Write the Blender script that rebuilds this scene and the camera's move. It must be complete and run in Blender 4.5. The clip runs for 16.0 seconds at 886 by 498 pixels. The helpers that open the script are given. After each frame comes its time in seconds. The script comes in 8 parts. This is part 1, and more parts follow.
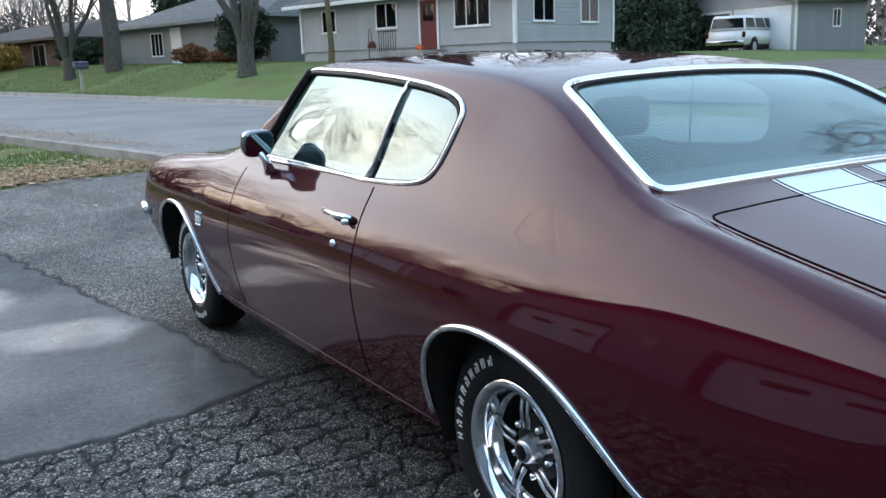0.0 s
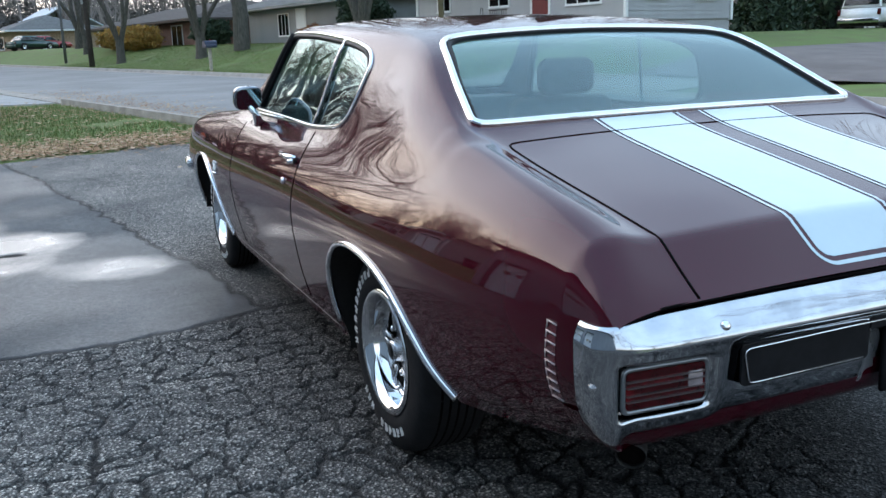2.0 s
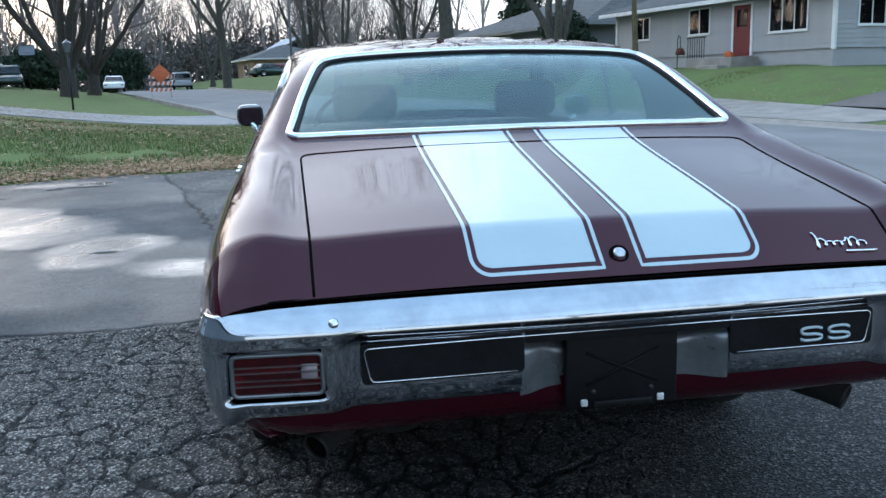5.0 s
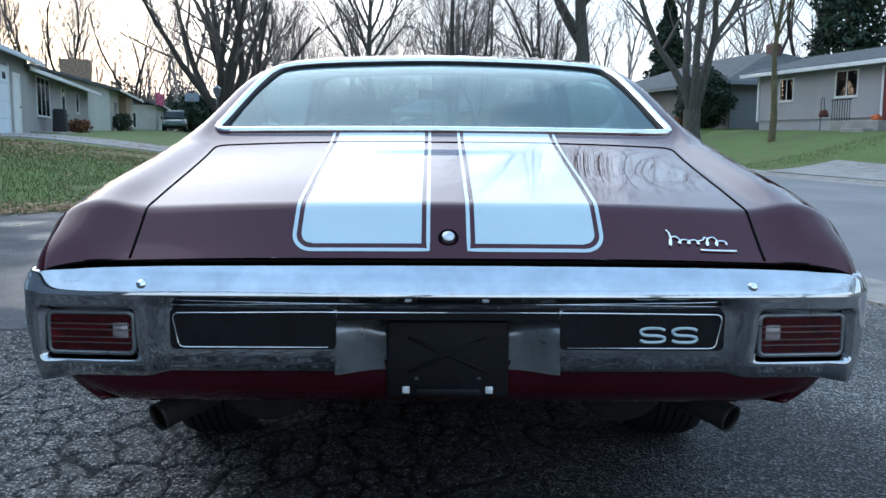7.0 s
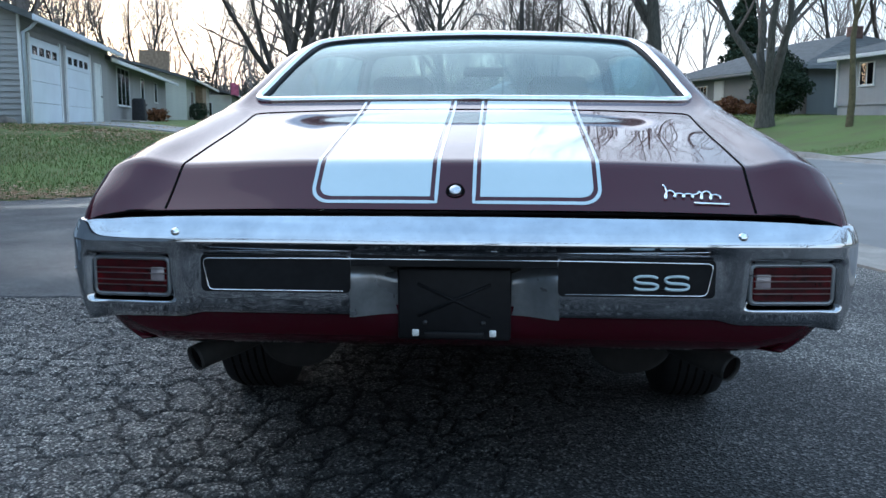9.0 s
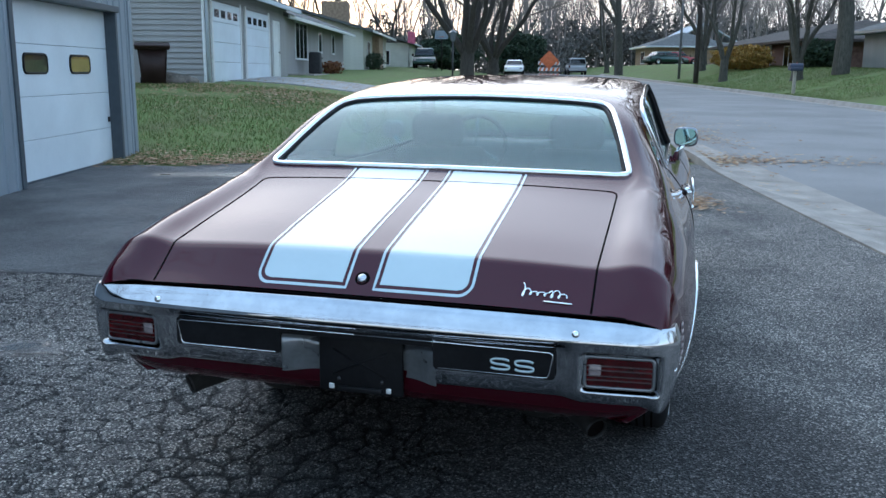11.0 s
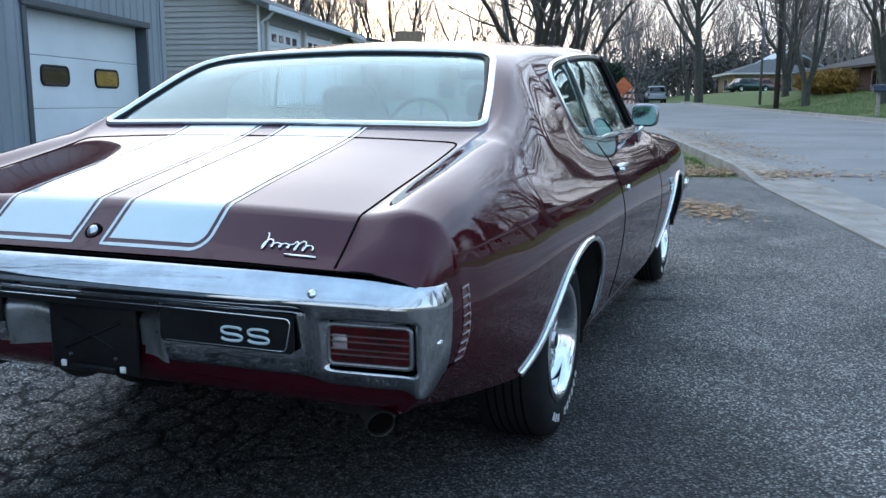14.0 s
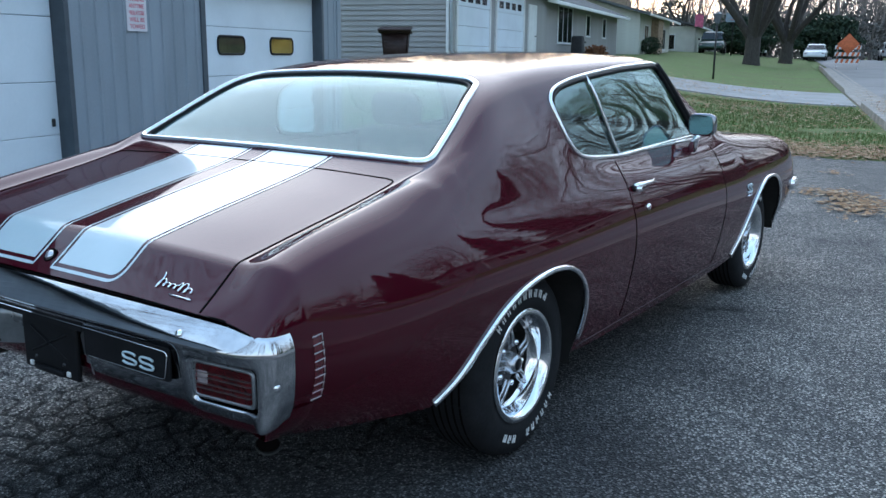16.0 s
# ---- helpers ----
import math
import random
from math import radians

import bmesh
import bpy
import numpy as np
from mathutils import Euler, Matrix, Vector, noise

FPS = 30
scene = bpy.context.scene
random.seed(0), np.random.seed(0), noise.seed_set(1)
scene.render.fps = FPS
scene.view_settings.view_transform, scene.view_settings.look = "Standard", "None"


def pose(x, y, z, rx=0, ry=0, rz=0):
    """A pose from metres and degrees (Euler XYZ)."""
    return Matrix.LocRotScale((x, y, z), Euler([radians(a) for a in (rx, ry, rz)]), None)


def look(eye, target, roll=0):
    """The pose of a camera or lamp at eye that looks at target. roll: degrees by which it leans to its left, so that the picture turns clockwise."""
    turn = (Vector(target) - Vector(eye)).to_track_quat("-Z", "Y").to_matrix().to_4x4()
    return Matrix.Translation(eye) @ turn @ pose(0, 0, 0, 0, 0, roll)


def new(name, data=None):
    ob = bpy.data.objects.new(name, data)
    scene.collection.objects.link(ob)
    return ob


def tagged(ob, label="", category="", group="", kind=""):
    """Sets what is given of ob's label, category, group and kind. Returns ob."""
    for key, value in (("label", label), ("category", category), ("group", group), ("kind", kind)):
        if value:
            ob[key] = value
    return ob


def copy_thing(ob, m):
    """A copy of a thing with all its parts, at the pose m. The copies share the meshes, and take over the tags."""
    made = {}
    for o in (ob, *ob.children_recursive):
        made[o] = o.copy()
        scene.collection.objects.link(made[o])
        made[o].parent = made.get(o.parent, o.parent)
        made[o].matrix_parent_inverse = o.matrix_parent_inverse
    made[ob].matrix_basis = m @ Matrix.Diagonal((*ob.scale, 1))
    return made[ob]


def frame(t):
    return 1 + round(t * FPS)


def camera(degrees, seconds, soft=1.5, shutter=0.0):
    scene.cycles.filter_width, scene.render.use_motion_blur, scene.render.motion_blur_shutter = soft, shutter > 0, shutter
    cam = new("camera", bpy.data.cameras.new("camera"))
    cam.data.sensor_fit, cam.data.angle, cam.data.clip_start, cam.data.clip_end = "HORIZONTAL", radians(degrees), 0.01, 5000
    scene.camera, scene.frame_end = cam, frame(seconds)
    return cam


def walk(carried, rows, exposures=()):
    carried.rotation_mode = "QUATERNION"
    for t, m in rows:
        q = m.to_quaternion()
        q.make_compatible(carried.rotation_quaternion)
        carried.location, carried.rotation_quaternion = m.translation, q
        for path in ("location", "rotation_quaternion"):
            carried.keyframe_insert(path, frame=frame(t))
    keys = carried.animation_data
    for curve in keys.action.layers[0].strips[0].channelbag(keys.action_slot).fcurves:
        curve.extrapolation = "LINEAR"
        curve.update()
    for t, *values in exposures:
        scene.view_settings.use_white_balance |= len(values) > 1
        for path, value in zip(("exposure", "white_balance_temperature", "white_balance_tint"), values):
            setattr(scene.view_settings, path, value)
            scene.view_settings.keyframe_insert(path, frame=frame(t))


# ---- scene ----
cam = camera(53.30, 16.0)
PATH = [
    (0, -2.199, -0.458, 1.363, 78.01, 1.93, -32.52),
    (0.5, -2.177, -0.701, 1.328, 78.10, 2.21, -29.85),
    (1, -2.100, -0.873, 1.304, 77.61, 2.01, -28.45),
    (1.5, -1.935, -1.083, 1.274, 77.46, 2.36, -26.18),
    (2, -1.777, -1.203, 1.264, 77.09, 1.96, -24.27),
    (2.5, -1.659, -1.233, 1.248, 77.24, 1.59, -22.96),
    (3, -1.489, -1.294, 1.248, 78.30, 1.20, -21.17),
    (5.5, -0.479, -1.779, 1.194, 79.37, 0.94, -7.67),
    (6, -0.247, -1.830, 1.198, 79.65, -0.25, -5.56),
    (6.5, -0.101, -1.758, 1.132, 81.01, -0.79, -2.99),
    (7, -0.035, -1.762, 1.024, 83.02, -0.37, -0.67),
    (7.5, 0.019, -1.837, 0.918, 84.25, 0.26, 0.61),
    (8, 0.036, -1.862, 0.819, 84.74, 0.78, 0.52),
    (10.5, 0.614, -2.151, 1.354, 77.61, -1.15, 13.53),
    (11, 0.896, -2.239, 1.414, 78.64, -0.44, 15.46),
    (11.5, 1.056, -2.165, 1.395, 78.25, 0.76, 15.98),
    (12, 1.236, -2.015, 1.429, 77.57, 1.35, 19.35),
    (12.5, 1.513, -1.990, 1.417, 78.43, 0.78, 23.53),
    (13, 1.640, -1.904, 1.339, 79.98, -0.33, 24.72),
    (13.5, 1.583, -1.699, 1.196, 80.55, -0.31, 23.39),
    (14, 1.535, -1.536, 1.117, 80.67, 0.08, 20.83),
    (14.5, 1.595, -1.469, 1.101, 80.44, 0.50, 19.95),
    (15, 1.856, -1.434, 1.141, 80.25, 0.07, 23.82),
    (15.5, 2.102, -1.381, 1.278, 79.06, -0.71, 29.38),
    (16, 2.285, -1.256, 1.382, 77.56, -0.56, 34.33),
]
EXPOSURES = [(0, 0.24, 6150, 8), (3, 0.22, 6150, 8), (5.5, 0.02, 5750, 6), (16, 0.0, 5700, 6)]
walk(cam, [(t, pose(x, y, z, rx, ry, rz)) for t, x, y, z, rx, ry, rz in PATH], EXPOSURES)

# ---- light: an overcast dusk, brightest low in the west ----
SUN_AZ = math.radians(322)      # compass bearing of the glow, clockwise from +y
world = bpy.data.worlds.new("dusk")
scene.world = world
world.use_nodes = True
wn, wl = world.node_tree.nodes, world.node_tree.links
wn.clear()
w_out = wn.new("ShaderNodeOutputWorld")
w_bg = wn.new("ShaderNodeBackground")
sky = wn.new("ShaderNodeTexSky")
sky.sky_type = "NISHITA"
sky.sun_disc = False
sky.sun_elevation = math.radians(4)
sky.sun_rotation = SUN_AZ
sky.air_density, sky.dust_density, sky.ozone_density = 1.0, 3.0, 2.0
w_tc = wn.new("ShaderNodeTexCoord")
w_sep = wn.new("ShaderNodeSeparateXYZ")
w_ramp = wn.new("ShaderNodeValToRGB")           # the cloud deck from horizon to zenith
w_noise = wn.new("ShaderNodeTexNoise")
w_noise.inputs["Scale"].default_value = 2.2
w_noise.inputs["Detail"].default_value = 5
w_map = wn.new("ShaderNodeMapping")
w_map.inputs["Scale"].default_value = (1, 1, 3.5)
cr = w_ramp.color_ramp
cr.elements[0].position, cr.elements[0].color = 0.0, (0.80, 0.73, 0.77, 1)
cr.elements[1].position, cr.elements[1].color = 1.0, (0.50, 0.72, 0.98, 1)
e = cr.elements.new(0.28)
e.color = (0.80, 0.93, 1.06, 1)
w_mul = wn.new("ShaderNodeMixRGB")
w_mul.blend_type = "MULTIPLY"
w_mul.inputs[0].default_value = 0.55
w_cloud = wn.new("ShaderNodeValToRGB")
w_cloud.color_ramp.elements[0].position, w_cloud.color_ramp.elements[0].color = 0.35, (0.62, 0.66, 0.72, 1)
w_cloud.color_ramp.elements[1].position, w_cloud.color_ramp.elements[1].color = 0.68, (1, 1, 1, 1)
w_sky = wn.new("ShaderNodeMixRGB")
w_sky.blend_type = "ADD"
w_sky.inputs[0].default_value = 1.0
w_scale = wn.new("ShaderNodeMixRGB")
w_scale.blend_type = "MULTIPLY"
w_scale.inputs[0].default_value = 1.0
w_scale.inputs[2].default_value = (0.16, 0.16, 0.16, 1)
wl.new(w_tc.outputs["Generated"], w_sep.inputs[0])
wl.new(w_sep.outputs["Z"], w_ramp.inputs[0])
wl.new(w_tc.outputs["Generated"], w_map.inputs[0])
wl.new(w_map.outputs[0], w_noise.inputs["Vector"])
wl.new(w_noise.outputs[0], w_cloud.inputs[0])
wl.new(w_ramp.outputs[0], w_mul.inputs[1])
wl.new(w_cloud.outputs[0], w_mul.inputs[2])
wl.new(sky.outputs[0], w_scale.inputs[1])
wl.new(w_mul.outputs[0], w_sky.inputs[1])
wl.new(w_scale.outputs[0], w_sky.inputs[2])
w_dot = wn.new("ShaderNodeVectorMath")
w_dot.operation = "DOT_PRODUCT"
w_dot.inputs[1].default_value = Vector((math.sin(SUN_AZ), math.cos(SUN_AZ), 0.38)).normalized()
w_nrm = wn.new("ShaderNodeVectorMath")
w_nrm.operation = "NORMALIZE"
wl.new(w_tc.outputs["Generated"], w_nrm.inputs[0])
wl.new(w_nrm.outputs[0], w_dot.inputs[0])
w_glow = wn.new("ShaderNodeValToRGB")           # thin cloud lit by the set sun
w_glow.color_ramp.interpolation = "EASE"
w_glow.color_ramp.elements[0].position, w_glow.color_ramp.elements[0].color = 0.50, (0, 0, 0, 1)
w_glow.color_ramp.elements[1].position, w_glow.color_ramp.elements[1].color = 1.0, (1.0, 0.84, 0.75, 1)
wl.new(w_dot.outputs["Value"], w_glow.inputs[0])
w_gm = wn.new("ShaderNodeVectorMath")
w_gm.operation = "SCALE"
w_gm.inputs["Scale"].default_value = 1.0
wl.new(w_glow.outputs[0], w_gm.inputs[0])
w_add = wn.new("ShaderNodeVectorMath")
w_add.operation = "ADD"
wl.new(w_sky.outputs[0], w_add.inputs[0])
wl.new(w_gm.outputs[0], w_add.inputs[1])
wl.new(w_add.outputs[0], w_bg.inputs[0])
w_bg.inputs[1].default_value = 1.42
wl.new(w_bg.outputs[0], w_out.inputs[0])
sun = new("sun", bpy.data.lights.new("sun", "SUN"))
sun.data.energy, sun.data.angle, sun.data.color = 0.6, math.radians(95), (1.0, 0.86, 0.76)
sun.matrix_world = look((0, 0, 0), (-math.sin(SUN_AZ), -math.cos(SUN_AZ), -0.45))

# ---- materials ----
MATS = {}


def mat(name, color, rough=0.6, metal=0.0, var=0.15, scale=8.0, bump=0.0, bump_scale=60.0, coat=0.0, spec=0.5, dark=None, rough_var=0.0,
        detail=6.0, trans=0.0, ior=1.45, per_object=0.0, aniso=(1, 1, 1), cover=0.5, obj=True):
    """A procedural surface: two scales of colour variation, fine relief, optional clear coat."""
    if name in MATS:
        return MATS[name]
    m = bpy.data.materials.new(name)
    m.use_nodes = True
    n, l = m.node_tree.nodes, m.node_tree.links
    b = n["Principled BSDF"]
    b.inputs["Roughness"].default_value, b.inputs["Metallic"].default_value = rough, metal
    b.inputs["Coat Weight"].default_value, b.inputs["Coat Roughness"].default_value = coat, 0.03
    b.inputs["Specular IOR Level"].default_value = spec
    b.inputs["Transmission Weight"].default_value, b.inputs["IOR"].default_value = trans, ior
    tc, mp = n.new("ShaderNodeTexCoord"), n.new("ShaderNodeMapping")
    mp.inputs["Scale"].default_value = aniso
    l.new(tc.outputs["Object"], mp.inputs[0])
    big, fine = n.new("ShaderNodeTexNoise"), n.new("ShaderNodeTexNoise")
    big.inputs["Scale"].default_value, big.inputs["Detail"].default_value = scale, detail
    fine.inputs["Scale"].default_value, fine.inputs["Detail"].default_value = bump_scale, 4
    l.new(mp.outputs[0], big.inputs["Vector"]), l.new(mp.outputs[0], fine.inputs["Vector"])
    lo = [c * (1 - var) for c in color] if dark is None else dark
    hi = [min(1, c * (1 + var)) for c in color]
    ramp = n.new("ShaderNodeValToRGB")
    ramp.color_ramp.elements[0].position, ramp.color_ramp.elements[0].color = cover - 0.18, (*lo, 1)
    ramp.color_ramp.elements[1].position, ramp.color_ramp.elements[1].color = cover + 0.18, (*hi, 1)
    l.new(big.outputs[0], ramp.inputs[0])
    out = ramp.outputs[0]
    mix = n.new("ShaderNodeMixRGB")
    mix.blend_type, mix.inputs[0].default_value = "OVERLAY", min(0.9, var * 1.5)
    l.new(out, mix.inputs[1]), l.new(fine.outputs[0], mix.inputs[2])
    out = mix.outputs[0]
    if per_object:
        info, hsv, mr = n.new("ShaderNodeObjectInfo"), n.new("ShaderNodeHueSaturation"), n.new("ShaderNodeMapRange")
        mr.inputs["To Min"].default_value, mr.inputs["To Max"].default_value = 1 - per_object, 1 + per_object
        l.new(info.outputs["Random"], mr.inputs[0]), l.new(mr.outputs[0], hsv.inputs["Value"]), l.new(out, hsv.inputs["Color"])
        out = hsv.outputs[0]
    l.new(out, b.inputs["Base Color"])
    if rough_var:
        mr = n.new("ShaderNodeMapRange")
        mr.inputs["To Min"].default_value, mr.inputs["To Max"].default_value = max(0.02, rough - rough_var), min(1, rough + rough_var)
        l.new(big.outputs[0], mr.inputs[0]), l.new(mr.outputs[0], b.inputs["Roughness"])
    if bump:
        bp = n.new("ShaderNodeBump")
        bp.inputs["Strength"].default_value, bp.inputs["Distance"].default_value = bump, 0.01
        l.new(fine.outputs[0], bp.inputs["Height"]), l.new(bp.outputs[0], b.inputs["Normal"])
    MATS[name] = m
    return m


PAINT = mat("maroon paint", (0.048, 0.0027, 0.0084), rough=0.30, metal=0.15, var=0.03, scale=3, coat=1.0, bump_scale=900, spec=0.0)
PAINT.node_tree.nodes["Principled BSDF"].inputs["Coat IOR"].default_value = 1.44
PAINT.node_tree.nodes["Principled BSDF"].inputs["Coat Roughness"].default_value = 0.025
WHITE = mat("white stripe", (0.47, 0.57, 0.60), rough=0.25, var=0.02, coat=1.0)
CHROME = mat("chrome", (0.82, 0.83, 0.85), rough=0.06, metal=1.0, var=0.03, scale=20, rough_var=0.03)
CHROME_W = mat("weathered chrome", (0.53, 0.54, 0.56), rough=0.05, metal=1.0, var=0.10, scale=14, rough_var=0.03, bump=0.012, bump_scale=18)
ALU = mat("wheel silver", (0.55, 0.56, 0.58), rough=0.25, metal=0.9, var=0.05, scale=20)
GUN = mat("wheel grey", (0.028, 0.028, 0.03), rough=0.45, metal=0.2, var=0.1)
BLACK = mat("satin black", (0.009, 0.009, 0.010), rough=0.45, var=0.2, scale=15, spec=0.15)
GAP = mat("shut line", (0.004, 0.003, 0.003), rough=0.9, var=0.1, spec=0.05)
RUBBER = mat("tyre rubber", (0.011, 0.011, 0.012), spec=0.25, rough=0.75, var=0.25, scale=12, bump=0.15, bump_scale=90)
RWL = mat("tyre white", (0.62, 0.62, 0.60), rough=0.7, var=0.15, scale=40)
UNDER = mat("underbody", (0.012, 0.011, 0.010), rough=0.9, var=0.3)
TRIMB = mat("interior vinyl", (0.016, 0.016, 0.017), rough=0.55, var=0.2, bump=0.1, bump_scale=200)
LINER = mat("headliner", (0.02, 0.02, 0.021), rough=0.9, var=0.1)
RED = mat("red lens", (0.055, 0.0012, 0.0025), rough=0.15, var=0.5, scale=30, coat=0.25, spec=0.3)
RED_B = mat("bright red lens band", (0.038, 0.0014, 0.003), rough=0.2, var=0.3, scale=40, coat=0.2, spec=0.3)
CLEARL = mat("clear lens", (0.24, 0.20, 0.20), rough=0.15, var=0.1, coat=1.0)
AMBER = mat("marker lens", (0.09, 0.006, 0.012), rough=0.2, var=0.1, coat=1.0)
MARKB = mat("dull marker bar", (0.50, 0.46, 0.46), rough=0.35, metal=0.7, var=0.1)
GREYP = mat("grey bumper filler", (0.22, 0.23, 0.24), rough=0.30, metal=0.7, var=0.15, scale=12, rough_var=0.1)


def pane_mat(name, tint, gloss=0.12, film=0.0, sheen=(0.80, 0.97, 0.98)):
    """A thin pane: light passes straight on, a share is mirrored by the Fresnel law."""
    m = bpy.data.materials.new(name)
    m.use_nodes = True
    n, l = m.node_tree.nodes, m.node_tree.links
    n.clear()
    out, tr, gl, mx, fr, mr, pw = (n.new("ShaderNode" + k) for k in ("OutputMaterial", "BsdfTransparent", "BsdfGlossy", "MixShader", "LayerWeight", "MapRange", "Math"))
    tr.inputs[0].default_value = (*tint, 1)
    gl.inputs[0].default_value, gl.inputs[1].default_value = (*sheen, 1), 0.02
    fr.inputs[0].default_value = 0.5
    pw.operation, pw.inputs[1].default_value = "POWER", 4.0
    mr.inputs["From Max"].default_value, mr.inputs["To Min"].default_value, mr.inputs["To Max"].default_value = 1.0, gloss, 1.0
    l.new(fr.outputs["Facing"], pw.inputs[0]), l.new(pw.outputs[0], mr.inputs[0]), l.new(mr.outputs[0], mx.inputs[0])
    l.new(tr.outputs[0], mx.inputs[1]), l.new(gl.outputs[0], mx.inputs[2])
    last = mx.outputs[0]
    if film:                                     # dust film coloured teal to paint in the glass's bright haze
        di, m2 = n.new("ShaderNodeBsdfDiffuse"), n.new("ShaderNodeMixShader")
        di.inputs[0].default_value = (0.70, 0.95, 0.97, 1)
        m2.inputs[0].default_value = film
        l.new(last, m2.inputs[1]), l.new(di.outputs[0], m2.inputs[2])
        last = m2.outputs[0]
    l.new(last, out.inputs[0])
    return m


GLASS = pane_mat("tinted glass", (0.46, 0.57, 0.57), 0.17)
GLASS_R = pane_mat("tinted rear glass", (0.80, 0.97, 0.97), 0.07, 0.035)
RIB = mat("dull lamp rib", (0.26, 0.22, 0.22), rough=0.3, metal=0.9, var=0.1)
PANE_L = pane_mat("light window pane", (0.85, 0.86, 0.86), 0.05, sheen=(0.9, 0.92, 0.95))
PANE = pane_mat("window pane", (0.45, 0.46, 0.48), 0.03, sheen=(0.9, 0.92, 0.95))


# ---- builders ----
def link_mesh(name, bm, material, smooth=True):
    me = bpy.data.meshes.new(name)
    bm.to_mesh(me)
    bm.free()
    for mt in (material if isinstance(material, (list, tuple)) else [material]):
        me.materials.append(mt)
    if smooth:
        me.polygons.foreach_set("use_smooth", [True] * len(me.polygons))
    return new(name, me)


def part(name, bm, material, parent=None, label="", smooth=True):
    """Link a bmesh as one mesh object under a thing or a part."""
    ob = link_mesh(name, bm, material, smooth)
    if parent is not None:
        ob.parent = parent
    return tagged(ob, label)


def thing(name, label, category, m=None, group="", kind=""):
    ob = new(name)
    if m is not None:
        ob.matrix_world = m
    return tagged(ob, label, category, group, kind)


def box(bm, x0, x1, y0, y1, z0, z1, bevel=0.0, seg=2):
    r = bmesh.ops.create_cube(bm, size=1.0, matrix=Matrix.LocRotScale(((x0 + x1) / 2, (y0 + y1) / 2, (z0 + z1) / 2), None, (x1 - x0, y1 - y0, z1 - z0)))
    if bevel:
        es = list({e for v in r["verts"] for e in v.link_edges})
        bmesh.ops.bevel(bm, geom=es, offset=bevel, segments=seg, affect="EDGES", profile=0.5)
    return bm


def boxm(*a, **k):
    return box(bmesh.new(), *a, **k)


def tube(bm, pts, radius, sides=8, closed=False, caps=True, squash=None):
    """A round bar along points; radius a number or one for each point. squash: (across, along normal) scale."""
    pts = [Vector(p) for p in pts]
    n = len(pts)
    rads = list(radius) if isinstance(radius, (list, tuple)) else [radius] * n
    rings, ref = [], None
    for i, p in enumerate(pts):
        a = pts[(i - 1) % n] if (closed or i) else p
        b = pts[(i + 1) % n] if (closed or i < n - 1) else p
        d = (b - a).normalized()
        if ref is None:
            ref = d.orthogonal().normalized()
        ref = (ref - d * ref.dot(d))
        ref = ref.normalized() if ref.length > 1e-6 else d.orthogonal().normalized()
        o = d.cross(ref)
        rings.append([bm.verts.new(p + (ref * math.cos(2 * math.pi * k / sides) + o * math.sin(2 * math.pi * k / sides)) * rads[i]) for k in range(sides)])
    for i in range(n if closed else n - 1):
        r, s = rings[i], rings[(i + 1) % n]
        for k in range(sides):
            bm.faces.new((r[k], r[(k + 1) % sides], s[(k + 1) % sides], s[k]))
    if caps and not closed:
        bm.faces.new(rings[0][::-1]), bm.faces.new(rings[-1])
    return bm


def lathe(bm, prof, axis="x", centre=(0, 0, 0), steps=48, closed=False):
    """Turn a profile of (along, radius) round an axis."""
    rings = []
    for a, r in prof:
        ring = []
        for k in range(steps):
            c, s = r * math.cos(2 * math.pi * k / steps), r * math.sin(2 * math.pi * k / steps)
            v = (a, c, s) if axis == "x" else (c, a, s) if axis == "y" else (c, s, a)
            ring.append(bm.verts.new(Vector(centre) + Vector(v)))
        rings.append(ring)
    for r, s in zip(rings, rings[1:] + ([rings[0]] if closed else [])):
        for k in range(steps):
            bm.faces.new((r[k], r[(k + 1) % steps], s[(k + 1) % steps], s[k]))
    return bm


def prism(bm, outline, depth, m=None):
    """A flat outline of (x, y) points given a thickness along +z, placed by m."""
    m = m or Matrix.Identity(4)
    lo = [bm.verts.new(m @ Vector((x, y, 0))) for x, y in outline]
    hi = [bm.verts.new(m @ Vector((x, y, depth))) for x, y in outline]
    n = len(outline)
    bm.faces.new(lo[::-1]), bm.faces.new(hi)
    for i in range(n):
        bm.faces.new((lo[i], lo[(i + 1) % n], hi[(i + 1) % n], hi[i]))
    return bm


def round_rect(x0, x1, y0, y1, r, seg=5):
    out = []
    for cx, cy, a0 in ((x1 - r, y1 - r, 0), (x0 + r, y1 - r, 90), (x0 + r, y0 + r, 180), (x1 - r, y0 + r, 270)):
        for k in range(seg + 1):
            a = math.radians(a0 + 90 * k / seg)
            out.append((cx + r * math.cos(a), cy + r * math.sin(a)))
    return out

# ---- ground ----
STREET = math.radians(13.5)     # the street runs this much to the left of the car's axis
TOWN = Matrix.Rotation(STREET, 4, "Z")


def sstep(a, b, x):
    t = np.clip((x - a) / (b - a), 0, 1)
    return t * t * (3 - 2 * t)


def street_z(s):
    return np.where(s < 4, 0, np.where(s < 12, (s - 4) * 0.02, 0.16 + (np.clip(s, 12, 90) - 12) * 0.0135))


